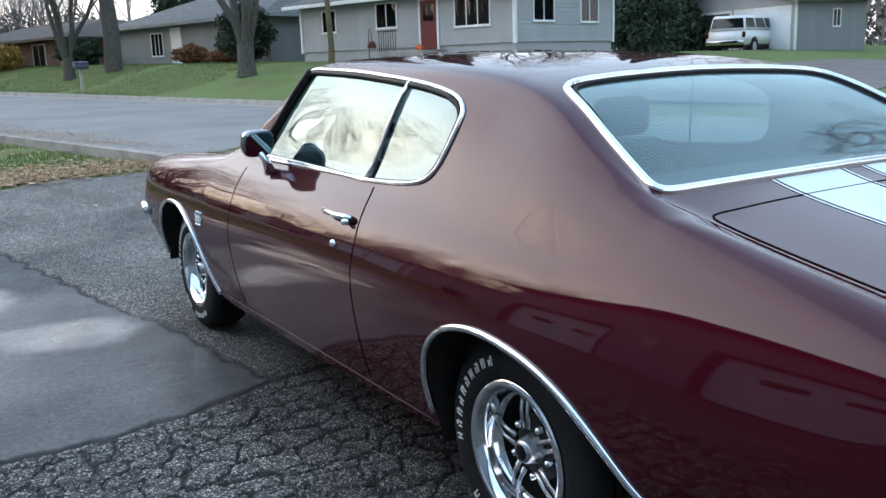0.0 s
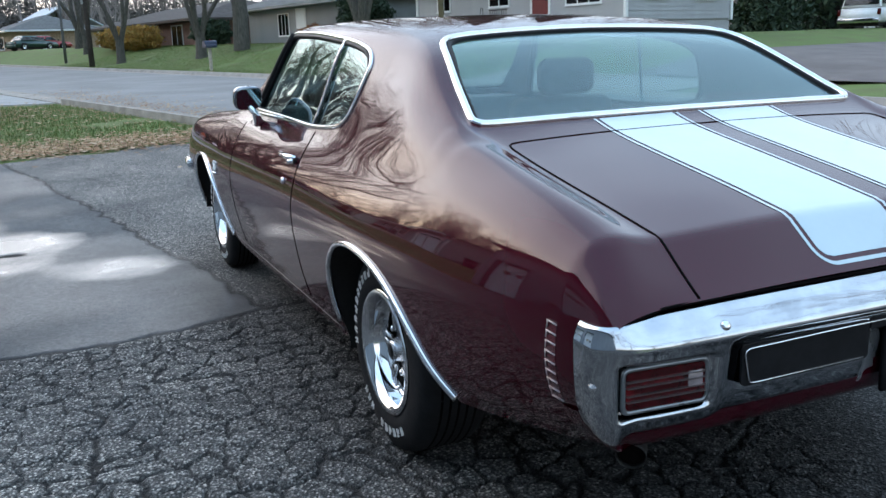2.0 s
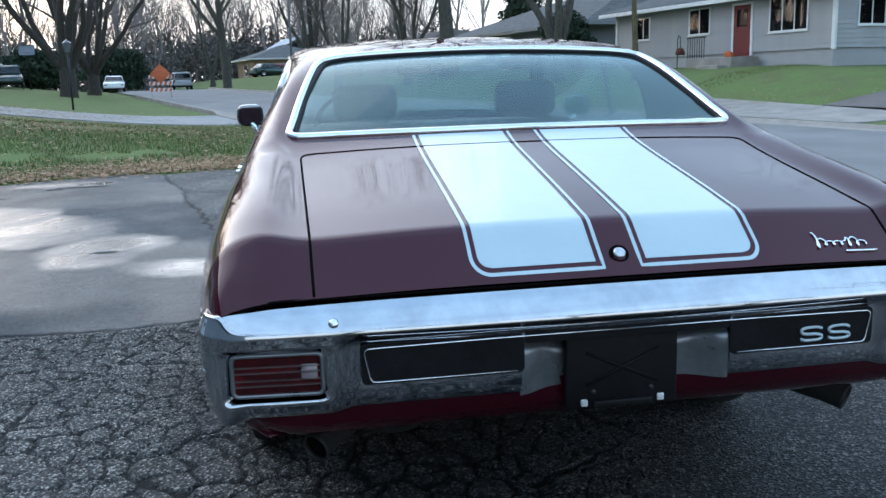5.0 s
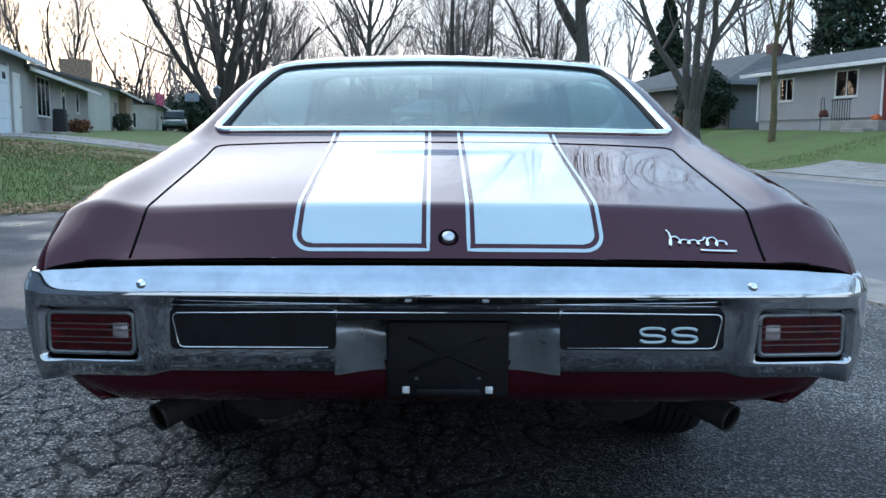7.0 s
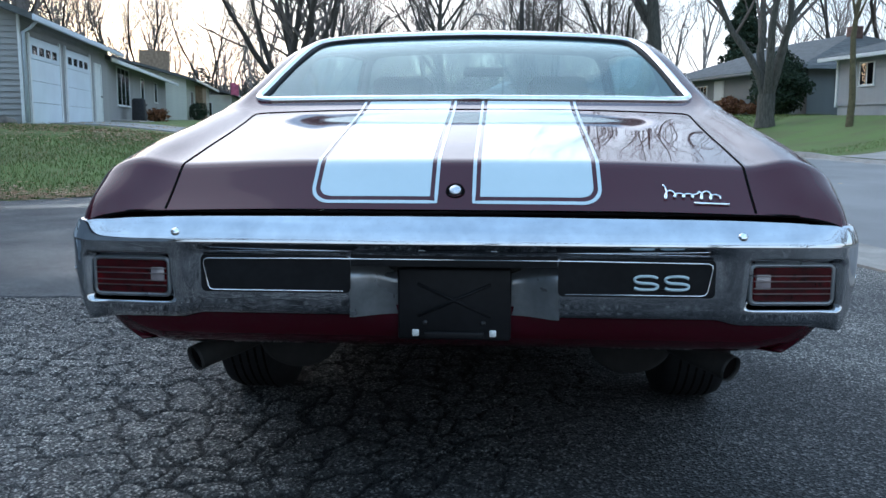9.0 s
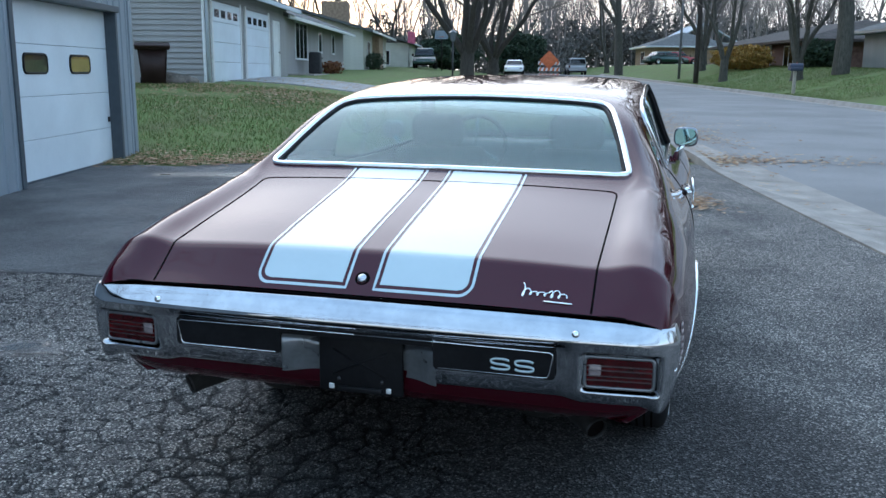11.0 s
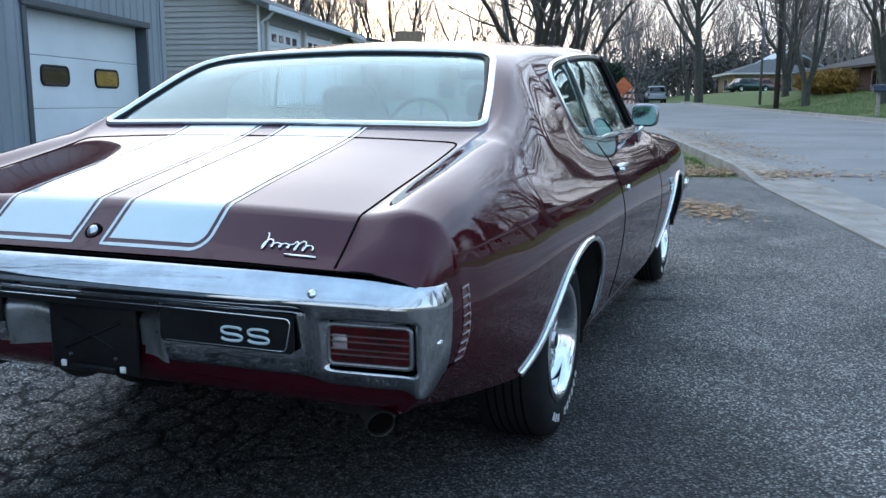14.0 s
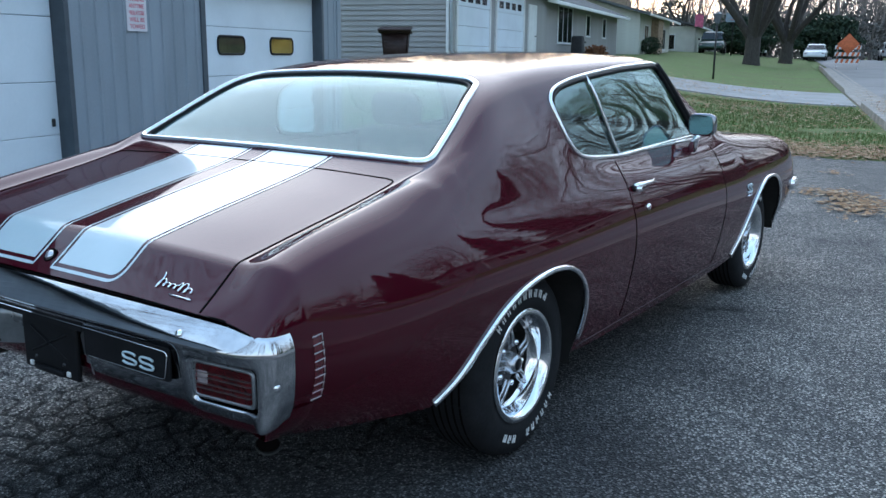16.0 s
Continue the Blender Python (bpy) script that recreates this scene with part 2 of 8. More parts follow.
def land_z(w, s):
    """Height of the land: w metres right of the car across the street, s along it."""
    w, s = np.asarray(w, float), np.asarray(s, float)
    z = street_z(s) * (1 - 0.85 * sstep(-0.8, -4.2, w) * (1 - sstep(10.4, 15.0, s)))
    z = z + sstep(13.4, 20.5, w) * 1.06 * (0.30 + 0.70 * sstep(10.5, 18.5, s)) + np.where(w > 13.3, 0.10, 0) * (1 - 0.75 * sstep(8.0, 9.4, s) * (1 - sstep(18.6, 20.0, s)))
    z = z + sstep(3.0, -7.0, w) * sstep(10.2, 20, s) * 0.78
    return z


def lz(w, s):
    return float(land_z(w, s))


def quick_mesh(name, verts, faces, material, smooth=True):
    me = bpy.data.meshes.new(name)
    me.from_pydata(verts, [], faces)
    me.materials.append(material)
    if smooth:
        me.polygons.foreach_set("use_smooth", [True] * len(me.polygons))
    return new(name, me)


def sheet(name, ws, ss, zf, material, lift=0.0, label="", kind="structure"):
    ws, ss = np.asarray(ws, float), np.asarray(ss, float)
    wg, sg = np.meshgrid(ws, ss)
    zg = zf(wg, sg) + lift
    verts = np.stack([wg, sg, zg], -1).reshape(-1, 3)
    nw = len(ws)
    faces = [(j * nw + i, j * nw + i + 1, (j + 1) * nw + i + 1, (j + 1) * nw + i) for j in range(len(ss) - 1) for i in range(nw - 1)]
    ob = quick_mesh(name, verts.tolist(), faces, material)
    ob.matrix_world = TOWN
    return tagged(ob, label, kind=kind)


def strip(name, left, right, material, thick=0.0, label="", parent=None):
    """A paved band between two lines of (w, s, z), with an edge of its own."""
    bm = bmesh.new()
    prev = None
    for a, b in zip(left, right):
        row = [(a[0], a[1], a[2] - thick), a, b, (b[0], b[1], b[2] - thick)]
        cur = [bm.verts.new(p) for p in row]
        if prev:
            for k in range(3):
                bm.faces.new((prev[k], prev[k + 1], cur[k + 1], cur[k]))
        prev = cur
    bmesh.ops.recalc_face_normals(bm, faces=bm.faces)
    ob = link_mesh(name, bm, material, smooth=False)
    ob.matrix_world = TOWN
    return tagged(ob, label, kind="structure")


def asphalt_mat():
    """Worn asphalt: stone chips in dark binder, dirt-filled cracks, a smoother newer patch and damp places."""
    m = bpy.data.materials.new("driveway asphalt")
    m.use_nodes = True
    n, l = m.node_tree.nodes, m.node_tree.links
    b = n["Principled BSDF"]
    tc = n.new("ShaderNodeTexCoord")

    def noise_(scale, detail=4, rough=0.6):
        t = n.new("ShaderNodeTexNoise")
        t.inputs["Scale"].default_value, t.inputs["Detail"].default_value, t.inputs["Roughness"].default_value = scale, detail, rough
        l.new(tc.outputs["Object"], t.inputs["Vector"])
        return t

    def ramp_(src, stops):
        r = n.new("ShaderNodeValToRGB")
        while len(r.color_ramp.elements) < len(stops):
            r.color_ramp.elements.new(0.5)
        for e, (p, c) in zip(r.color_ramp.elements, stops):
            e.position, e.color = p, (*c, 1)
        l.new(src, r.inputs[0])
        return r.outputs[0]

    def mix_(f, a, c, mode="MIX"):
        x = n.new("ShaderNodeMixRGB")
        x.blend_type = mode
        for i, v in ((0, f), (1, a), (2, c)):
            if isinstance(v, (int, float)):
                x.inputs[i].default_value = v
            elif isinstance(v, tuple):
                x.inputs[i].default_value = (*v, 1)
            else:
                l.new(v, x.inputs[i])
        return x.outputs[0]

    def attr(name):
        a = n.new("ShaderNodeAttribute")
        a.attribute_name = name
        return a.outputs["Fac"]
    chips = n.new("ShaderNodeTexVoronoi")
    chips.inputs["Scale"].default_value = 118
    l.new(tc.outputs["Object"], chips.inputs["Vector"])
    chipc = ramp_(chips.outputs["Color"], [(0.0, (0.035, 0.035, 0.034)), (0.35, (0.110, 0.109, 0.105)), (0.62, (0.222, 0.217, 0.207)), (0.82, (0.62, 0.59, 0.54))])
    chipc = mix_(0.9, chipc, ramp_(chips.outputs["Distance"], [(0.30, (1, 1, 1)), (0.62, (0.34, 0.34, 0.35))]), "MULTIPLY")
    stain = mix_(0.75, ramp_(noise_(1.1, 6).outputs[0], [(0.32, (0.42, 0.44, 0.47)), (0.66, (1.38, 1.35, 1.30))]), ramp_(noise_(16, 6, 0.75).outputs[0], [(0.35, (0.66, 0.66, 0.67)), (0.66, (1.2, 1.2, 1.18))]), "MULTIPLY")
    fine = noise_(260, 2)
    base = mix_(0.75, chipc, stain, "MULTIPLY")
    smooth_c = mix_(0.8, ramp_(noise_(48, 6, 0.85).outputs[0], [(0.30, (0.036, 0.040, 0.044)), (0.50, (0.104, 0.110, 0.117)), (0.62, (0.155, 0.159, 0.160)), (0.74, (0.36, 0.36, 0.35))]), stain, "MULTIPLY")
    col = mix_(attr("patch"), base, smooth_c)
    warp = n.new("ShaderNodeVectorMath")
    warp.operation = "MULTIPLY_ADD"
    l.new(noise_(7, 3).outputs["Color"], warp.inputs[0])
    warp.inputs[1].default_value = (0.09, 0.09, 0.0)
    l.new(tc.outputs["Object"], warp.inputs[2])
    craze = n.new("ShaderNodeTexVoronoi")
    craze.feature, craze.voronoi_dimensions = "DISTANCE_TO_EDGE", "2D"
    craze.inputs["Scale"].default_value = 11.5
    l.new(warp.outputs[0], craze.inputs["Vector"])
    hair = ramp_(craze.outputs["Distance"], [(0.012, (1, 1, 1)), (0.055, (0, 0, 0))])
    col = mix_(mix_(1.0, hair, attr("crazed"), "MULTIPLY"), col, (0.012, 0.012, 0.013))
    col = mix_(attr("crack"), col, (0.010, 0.010, 0.010))
    # oily asphalt and the car's shade, both darkened into the colour
    col = mix_(attr("oil_shade"), col, mix_(1.0, col, (0.34, 0.34, 0.36), "MULTIPLY"))
    col = mix_(attr("wet"), col, mix_(1.0, col, (0.45, 0.47, 0.50), "MULTIPLY"))
    l.new(col, b.inputs["Base Color"])
    r0 = n.new("ShaderNodeMapRange")
    l.new(attr("wet"), r0.inputs[0])
    r0.inputs["To Min"].default_value, r0.inputs["To Max"].default_value = 0.78, 0.22
    film = n.new("ShaderNodeMath")
    film.operation, film.inputs[1].default_value = "MULTIPLY", 0.75
    l.new(attr("wet"), film.inputs[0]), l.new(film.outputs[0], b.inputs["Coat Weight"])
    b.inputs["Coat Roughness"].default_value = 0.17
    b.inputs["Specular IOR Level"].default_value = 0.35
    l.new(r0.outputs[0], b.inputs["Roughness"])
    hmix = mix_(attr("patch"), chips.outputs["Distance"], fine.outputs[0])
    bp = n.new("ShaderNodeBump")
    bp.inputs["Distance"].default_value = 0.010
    inv = n.new("ShaderNodeMapRange")
    l.new(attr("wet"), inv.inputs[0])
    inv.inputs["To Min"].default_value, inv.inputs["To Max"].default_value = 0.85, 0.05
    l.new(inv.outputs[0], bp.inputs["Strength"])
    l.new(hmix, bp.inputs["Height"]), l.new(bp.outputs[0], b.inputs["Normal"])
    return m


def leafy_mat(name, stops, rough=0.85, per="island"):
    """Loose pieces, each of a colour of its own."""
    m = bpy.data.materials.new(name)
    m.use_nodes = True
    n, l = m.node_tree.nodes, m.node_tree.links
    g, r, b = n.new("ShaderNodeNewGeometry"), n.new("ShaderNodeValToRGB"), n["Principled BSDF"]
    while len(r.color_ramp.elements) < len(stops):
        r.color_ramp.elements.new(0.5)
    for e, (p, c) in zip(r.color_ramp.elements, stops):
        e.position, e.color = p, (*c, 1)
    l.new(g.outputs["Random Per Island"], r.inputs[0]), l.new(r.outputs[0], b.inputs["Base Color"])
    b.inputs["Roughness"].default_value = rough
    return m


ASPH = asphalt_mat()
GRASS = mat("lawn", (0.076, 0.112, 0.026), rough=0.95, var=0.35, scale=0.9, dark=(0.100, 0.095, 0.038), bump=0.9, bump_scale=45, cover=0.40, detail=10)
ROADM = mat("street asphalt", (0.190, 0.187, 0.184), rough=0.8, var=0.16, scale=0.5, bump=0.35, bump_scale=90, detail=9)
CONC = mat("concrete", (0.285, 0.265, 0.24), rough=0.85, var=0.18, scale=2.2, bump=0.25, bump_scale=80, detail=9)
GUTTER = mat("stained gutter concrete", (0.265, 0.242, 0.215), rough=0.85, var=0.25, scale=2.5, bump=0.3, bump_scale=80, detail=9)
DRIVE2 = mat("pale driveway", (0.27, 0.27, 0.265), rough=0.85, var=0.15, scale=1.5, bump=0.2, bump_scale=60)


def ground_z(w, s):
    z = land_z(w, s) - 0.02
    drive = (w < 3.7) & (s < 10.6)
    street = (w > 3.7) & (w < 13.4)
    return np.where(drive | street, z - 0.10, z)


sheet("ground", np.concatenate([[-900, -300, -120, -60, -30], np.arange(-20, 3.6, 0.5), [3.6, 3.75, 6, 10, 13.25, 13.45], np.arange(14, 45, 1.0), [60, 120, 300, 900]]),
      np.concatenate([[-900, -300, -100, -40], np.arange(-20, 10, 1.0), [10.3, 10.65], np.arange(11, 100, 1.0), [120, 160, 300, 900]]), ground_z, GRASS, 0.0, "patchy autumn lawn, green and straw-coloured")
road_s = np.concatenate([[-200, -60], np.arange(-30, 120, 2.0), [200, 400]])
sheet("road", np.arange(4.40, 13.31, 0.5), road_s, land_z, ROADM, -0.035, "grey asphalt residential street")
# the near kerb: a rounded concrete lip and a gutter pan, in cast lengths
KERB_END = 10.6


def kerb_prof(wk, s, high):
    z = float(street_z(s))
    return [(wk - 0.16, s, z - 0.10), (wk - 0.15, s, z + high), (wk - 0.04, s, z + high), (wk + 0.02, s, z + high * 0.55 - 0.01), (wk + 0.10, s, z - 0.02), (wk + 0.55, s, z - 0.038), (wk + 0.72, s, z - 0.030), (wk + 0.73, s, z - 0.12)]


kerb = thing("kerb_1", "worn concrete kerb and gutter beside the street", "", TOWN, kind="structure")
seg = np.arange(-30.0, 60.1, 3.0)
for s0, s1 in zip(seg, seg[1:]):
    bm = bmesh.new()
    prev = None
    for s in np.linspace(s0 + 0.006, s1 - 0.006, 5):
        low = 0.012 if s < KERB_END - 1.2 else 0.012 + 0.10 * float(sstep(KERB_END - 1.2, KERB_END + 0.4, s))
        low = 0.012 if 21.0 < s < 27.5 else low
        cur = [bm.verts.new(p) for p in kerb_prof(3.78 + (0.25 * float(sstep(26, 60, s))), s, low)]
        if prev:
            for k in range(len(cur) - 1):
                bm.faces.new((prev[k], prev[k + 1], cur[k + 1], cur[k]))
        prev = cur
    part("kerb_length", bm, GUTTER, kerb, smooth=False)
kerb2 = thing("kerb_2", "low concrete kerb along the far side of the street", "", TOWN, kind="structure")
for s0 in np.arange(-20, 90, 5.0):
    bm = bmesh.new()
    prev = None
    for s in np.linspace(s0 + 0.008, s0 + 4.992, 4):
        z = float(street_z(s))
        hi = 0.10 if not (9 < s < 19) else 0.03
        cur = [bm.verts.new(p) for p in ((12.75, s, z - 0.12), (12.76, s, z - 0.03), (13.22, s, z - 0.035), (13.28, s, z + hi), (13.42, s, z + hi), (13.44, s, z - 0.1))]
        if prev:
            for k in range(len(cur) - 1):
                bm.faces.new((prev[k], cur[k], cur[k + 1], prev[k + 1])[::-1])
        prev = cur
    part("kerb_length", bm, CONC, kerb2, smooth=False)

# worn driveway: a fine sheet near the car with real cracks, a coarser one beyond
def vor(px, py, cell, seed):
    """Distance to the nearest border between cells of a jittered grid, and the cell's own number."""
    rng = np.random.RandomState(seed)
    tab = rng.rand(256, 256, 3)
    gx, gy = px / cell, py / cell
    ix, iy = np.floor(gx).astype(int), np.floor(gy).astype(int)
    d1, d2, own = np.full(px.shape, 9.0), np.full(px.shape, 9.0), np.zeros(px.shape)
    for a in (-1, 0, 1):
        for c in (-1, 0, 1):
            t = tab[(ix + a) % 256, (iy + c) % 256]
            d = np.hypot(ix + a + 0.1 + 0.8 * t[..., 0] - gx, iy + c + 0.1 + 0.8 * t[..., 1] - gy)
            near = d < d1
            d2 = np.where(near, d1, np.minimum(d2, d))
            own = np.where(near, t[..., 2], own)
            d1 = np.where(near, d, d1)
    return (d2 - d1) * cell, own


def wave(px, py, f, seed):
    rng = np.random.RandomState(seed)
    out = np.zeros(px.shape)
    for k in range(6):
        a, p = rng.rand() * 6.28, rng.rand() * 6.28
        ff = f * (1.6 ** k)
        out += np.sin(px * ff * math.cos(a) + py * ff * math.sin(a) + p) / (1.5 ** k)
    return out


def line_dist(px, py, pts):
    """Distance to a broken line."""
    best = np.full(px.shape, 99.0)
    for (x0, y0), (x1, y1) in zip(pts, pts[1:]):
        dx, dy = x1 - x0, y1 - y0
        t = np.clip(((px - x0) * dx + (py - y0) * dy) / (dx * dx + dy * dy), 0, 1)
        best = np.minimum(best, np.hypot(px - x0 - t * dx, py - y0 - t * dy))
    return best


SEAM_A = [(-16, 2.2), (-6, 2.75), (-3.2, 2.9), (-2.08, 2.95), (-1.62, 2.91), (-1.28, 2.99), (-0.98, 3.11), (-0.75, 3.16), (0.2, 3.3), (1.0, 3.6)]
SEAM_B = [(-2.5, 11.5), (-2.33, 10.4), (-1.63, 7.19), (-1.18, 4.92), (-0.98, 3.91), (-0.84, 3.1)]
PUDDLES = [(-1.55, 4.42, 0.58, 0.48), (-2.2, 5.1, 0.55, 0.75), (-2.8, 6.2, 0.62, 1.0), (-3.45, 7.3, 0.65, 0.7), (-3.3, 9.5, 0.6, 0.30), (-5.2, 8.4, 1.0, 0.4), (-2.3, 1.4, 0.35, 0.2)]
POTHOLES = [(-3.1, 9.2, 0.34, 0.11), (-2.1, 5.12, 0.13, 0.09), (-3.9, 8.5, 0.22, 0.10), (-3.35, 9.05, 0.14, 0.07)]


def paved(name, xs, ys, fine, label, holes=(), drop=0.004):
    X, Y = np.meshgrid(xs, ys)
    # place along the street for the slope of the land
    S = -math.sin(STREET) * X + math.cos(STREET) * Y
    Wd = math.cos(STREET) * X + math.sin(STREET) * Y
    Z = land_z(Wd, np.minimum(S, 10.4))
    warp = 0.035 * wave(X, Y, 3.0, 5)
    seam_y = np.interp(X, [p[0] for p in SEAM_A], [p[1] for p in SEAM_A])
    seam_x = np.interp(Y, [p[1] for p in SEAM_B][::-1], [p[0] for p in SEAM_B][::-1])
    jag = 0.011 * wave(X, Y, 19, 33)
    patch = sstep(-0.015, 0.015, Y - seam_y + 0.6 * warp + jag) * sstep(-0.015, 0.015, seam_x - X - 0.5 * warp - jag)
    left = 1 - sstep(-0.1, 0.5, X + 0.25 * wave(X, Y, 1.3, 8) - 0.15 + 0.0 * Y)
    left = left * (1 - patch) * (1 - sstep(2.8, 3.6, Y))
    e1, own1 = vor(X + 0.018 * wave(X, Y, 9, 2), Y + 0.018 * wave(X, Y, 9, 3), 0.135, 1)
    e2, _ = vor(X + 0.02 * wave(X, Y, 14, 4), Y + 0.02 * wave(X, Y, 14, 6), 0.45, 7)
    width = 0.0100 + 0.007 * np.clip(wave(X, Y, 2.0, 9), -0.6, 1.5)
    crack = (1 - sstep(0.4, 1.3, e1 / width)) * left
    crack = np.maximum(crack, (1 - sstep(0.3, 1.2, e2 / 0.014)) * np.clip(left + 0.0, 0, 1))
    seam = np.minimum(line_dist(X, Y + 0.6 * warp + jag, SEAM_A), line_dist(X + 0.5 * warp + jag, Y, SEAM_B) + 0.004)
    crack = np.maximum(crack, 1 - sstep(0.010, 0.030, seam))
    # dark patch round the car: oil stain plus its shade, painted in
    oil_shade = (1 - sstep(0.55, 1.25, np.hypot((X - 0.45) / 1.2, (Y - 0.9) / 2.9) + 0.14 * wave(X, Y, 2.2, 17))) * 0.9
    # along the left sill: the car's shade painted on the asphalt
    oil_shade = np.maximum(oil_shade, 0.85 * (1 - sstep(0.5, 1.15, np.hypot((X + 0.75) / 0.62, (Y - 2.55) / 2.2) + 0.12 * wave(X, Y, 3.1, 23))))
    crazed = left * sstep(-0.3, 0.8, wave(X, Y, 1.7, 19) + 0.5)
    wet = np.zeros(X.shape)
    for cx, cy, rx, ry in PUDDLES:
        d = np.hypot((X - cx) / rx, (Y - cy) / ry) + 0.15 * wave(X, Y, 2.5, 11) + 0.05 * wave(X, Y, 9.0, 12)
        wet = np.maximum(wet, (1 - sstep(0.55, 1.08, d)) * (0.8 + 0.2 * np.clip(wave(X, Y, 5.0, 27), -1, 1)))
    wet = np.maximum(wet, 0.25 * sstep(0.2, 1.2, wave(X, Y, 0.8, 21)) * patch)
    for cx, cy, rx, ry in POTHOLES:
        d = np.hypot((X - cx) / rx, (Y - cy) / ry) + 0.16 * wave(X, Y, 9.0, 14) + 0.06 * wave(X, Y, 31.0, 15)
        crack = np.maximum(crack, 1 - sstep(0.75, 1.0, d))
        wet = wet * sstep(0.7, 0.95, d)
    rng = np.random.RandomState(3)
    Z = Z - crack * 0.010 * (1 - wet)
    if fine:
        Z = Z + (own1 - 0.5) * 0.004 * left + (rng.rand(*X.shape) - 0.5) * 0.0026 * (1 - 0.7 * patch) * (1 - wet)
        edge = np.minimum(np.minimum(X - xs[0], xs[-1] - X), np.minimum(Y - ys[0], ys[-1] - Y))
        Z = Z - 0.006 * (1 - sstep(0.0, 0.25, edge))
    else:
        Z = Z - drop
    nx = len(xs)
    verts = np.stack([X, Y, Z], -1).reshape(-1, 3)
    i = np.arange(nx - 1)[None] + nx * np.arange(len(ys) - 1)[:, None]
    quads = np.stack([i, i + 1, i + 1 + nx, i + nx], -1).reshape(-1, 4)
    keep = np.ones(len(quads), bool)
    if not fine:
        cxq, cyq = X.ravel()[quads].mean(1), Y.ravel()[quads].mean(1)
        wq = math.cos(STREET) * cxq + math.sin(STREET) * cyq
        sq = -math.sin(STREET) * cxq + math.cos(STREET) * cyq
        keep = (wq < 3.66) & (sq < 10.62 + 0.12 * wave(cxq, cyq, 3, 2))
        for x0, x1, y0, y1 in holes:
            keep &= ~((cxq > x0 + 0.2) & (cxq < x1 - 0.2) & (cyq > y0 + 0.2) & (cyq < y1 - 0.2))
    else:
        cxq, cyq = X.ravel()[quads].mean(1), Y.ravel()[quads].mean(1)
        keep = (math.cos(STREET) * cxq + math.sin(STREET) * cyq) < 3.66
    quads = quads[keep]
    me = bpy.data.meshes.new(name)
    me.vertices.add(len(verts))
    me.vertices.foreach_set("co", verts.astype(np.float32).ravel())
    me.loops.add(len(quads) * 4)
    me.loops.foreach_set("vertex_index", quads.astype(np.int32).ravel())
    me.polygons.add(len(quads))
    me.polygons.foreach_set("loop_start", np.arange(0, len(quads) * 4, 4, dtype=np.int32))
    me.polygons.foreach_set("use_smooth", np.ones(len(quads), bool))
    for nm, a in (("patch", patch), ("crack", crack), ("wet", wet), ("oil_shade", oil_shade), ("crazed", crazed)):
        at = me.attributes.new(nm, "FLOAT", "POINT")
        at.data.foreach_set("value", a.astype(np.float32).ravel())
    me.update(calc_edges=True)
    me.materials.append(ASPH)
    return tagged(new(name, me), label, kind="structure")


FINE = (-3.6, 1.5, -1.5, 3.5)
MIDDLE = (-5.4, 0.6, 2.9, 10.2)
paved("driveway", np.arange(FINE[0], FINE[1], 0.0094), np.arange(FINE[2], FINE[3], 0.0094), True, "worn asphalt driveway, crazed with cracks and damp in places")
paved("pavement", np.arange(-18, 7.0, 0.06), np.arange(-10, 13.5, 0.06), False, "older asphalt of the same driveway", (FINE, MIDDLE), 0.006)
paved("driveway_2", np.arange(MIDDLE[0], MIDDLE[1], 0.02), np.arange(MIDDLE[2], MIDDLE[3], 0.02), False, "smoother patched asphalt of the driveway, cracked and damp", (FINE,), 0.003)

# neighbours' drives and the far pavement
def band(name, w0, w1, s0, s1, material, lift=0.012, n=14, label="", tilt=0.0):
    ws = np.linspace(w0, w1, n)
    left = [(w, s0 + tilt * k / (n - 1), lz(w, s0 + tilt * k / (n - 1)) + lift) for k, w in enumerate(ws)]
    right = [(w, s1 + tilt * k / (n - 1), lz(w, s1 + tilt * k / (n - 1)) + lift) for k, w in enumerate(ws)]
    return strip(name, left, right, material, 0.05, label)


band("pavement_1", 3.55, -7.1, 21.2, 27.0, DRIVE2, label="pale concrete drive to the neighbour's garage", tilt=3.2)
band("pavement_2", 13.45, 15.8, 11.5, 19.0, CONC, label="pale concrete apron across the street")
band("pavement_6", 15.8, 37.0, 7.0, 14.5, mat("brown-grey drive", (0.13, 0.112, 0.105), rough=0.85, var=0.2, scale=1.0, bump=0.3), label="brown-grey asphalt drive across the street")
band("pavement_5", 13.45, 60.0, -4.0, 4.0, ROADM, label="side street across the road")

# ---- leaves and grass ----
LEAF = leafy_mat("fallen leaves", [(0.0, (0.15, 0.075, 0.035)), (0.35, (0.25, 0.135, 0.06)), (0.7, (0.36, 0.23, 0.12)), (1.0, (0.48, 0.37, 0.24))])
BLADE = leafy_mat("grass blades", [(0.0, (0.055, 0.092, 0.018)), (0.55, (0.092, 0.140, 0.027)), (0.84, (0.14, 0.155, 0.048)), (1.0, (0.30, 0.24, 0.11))])


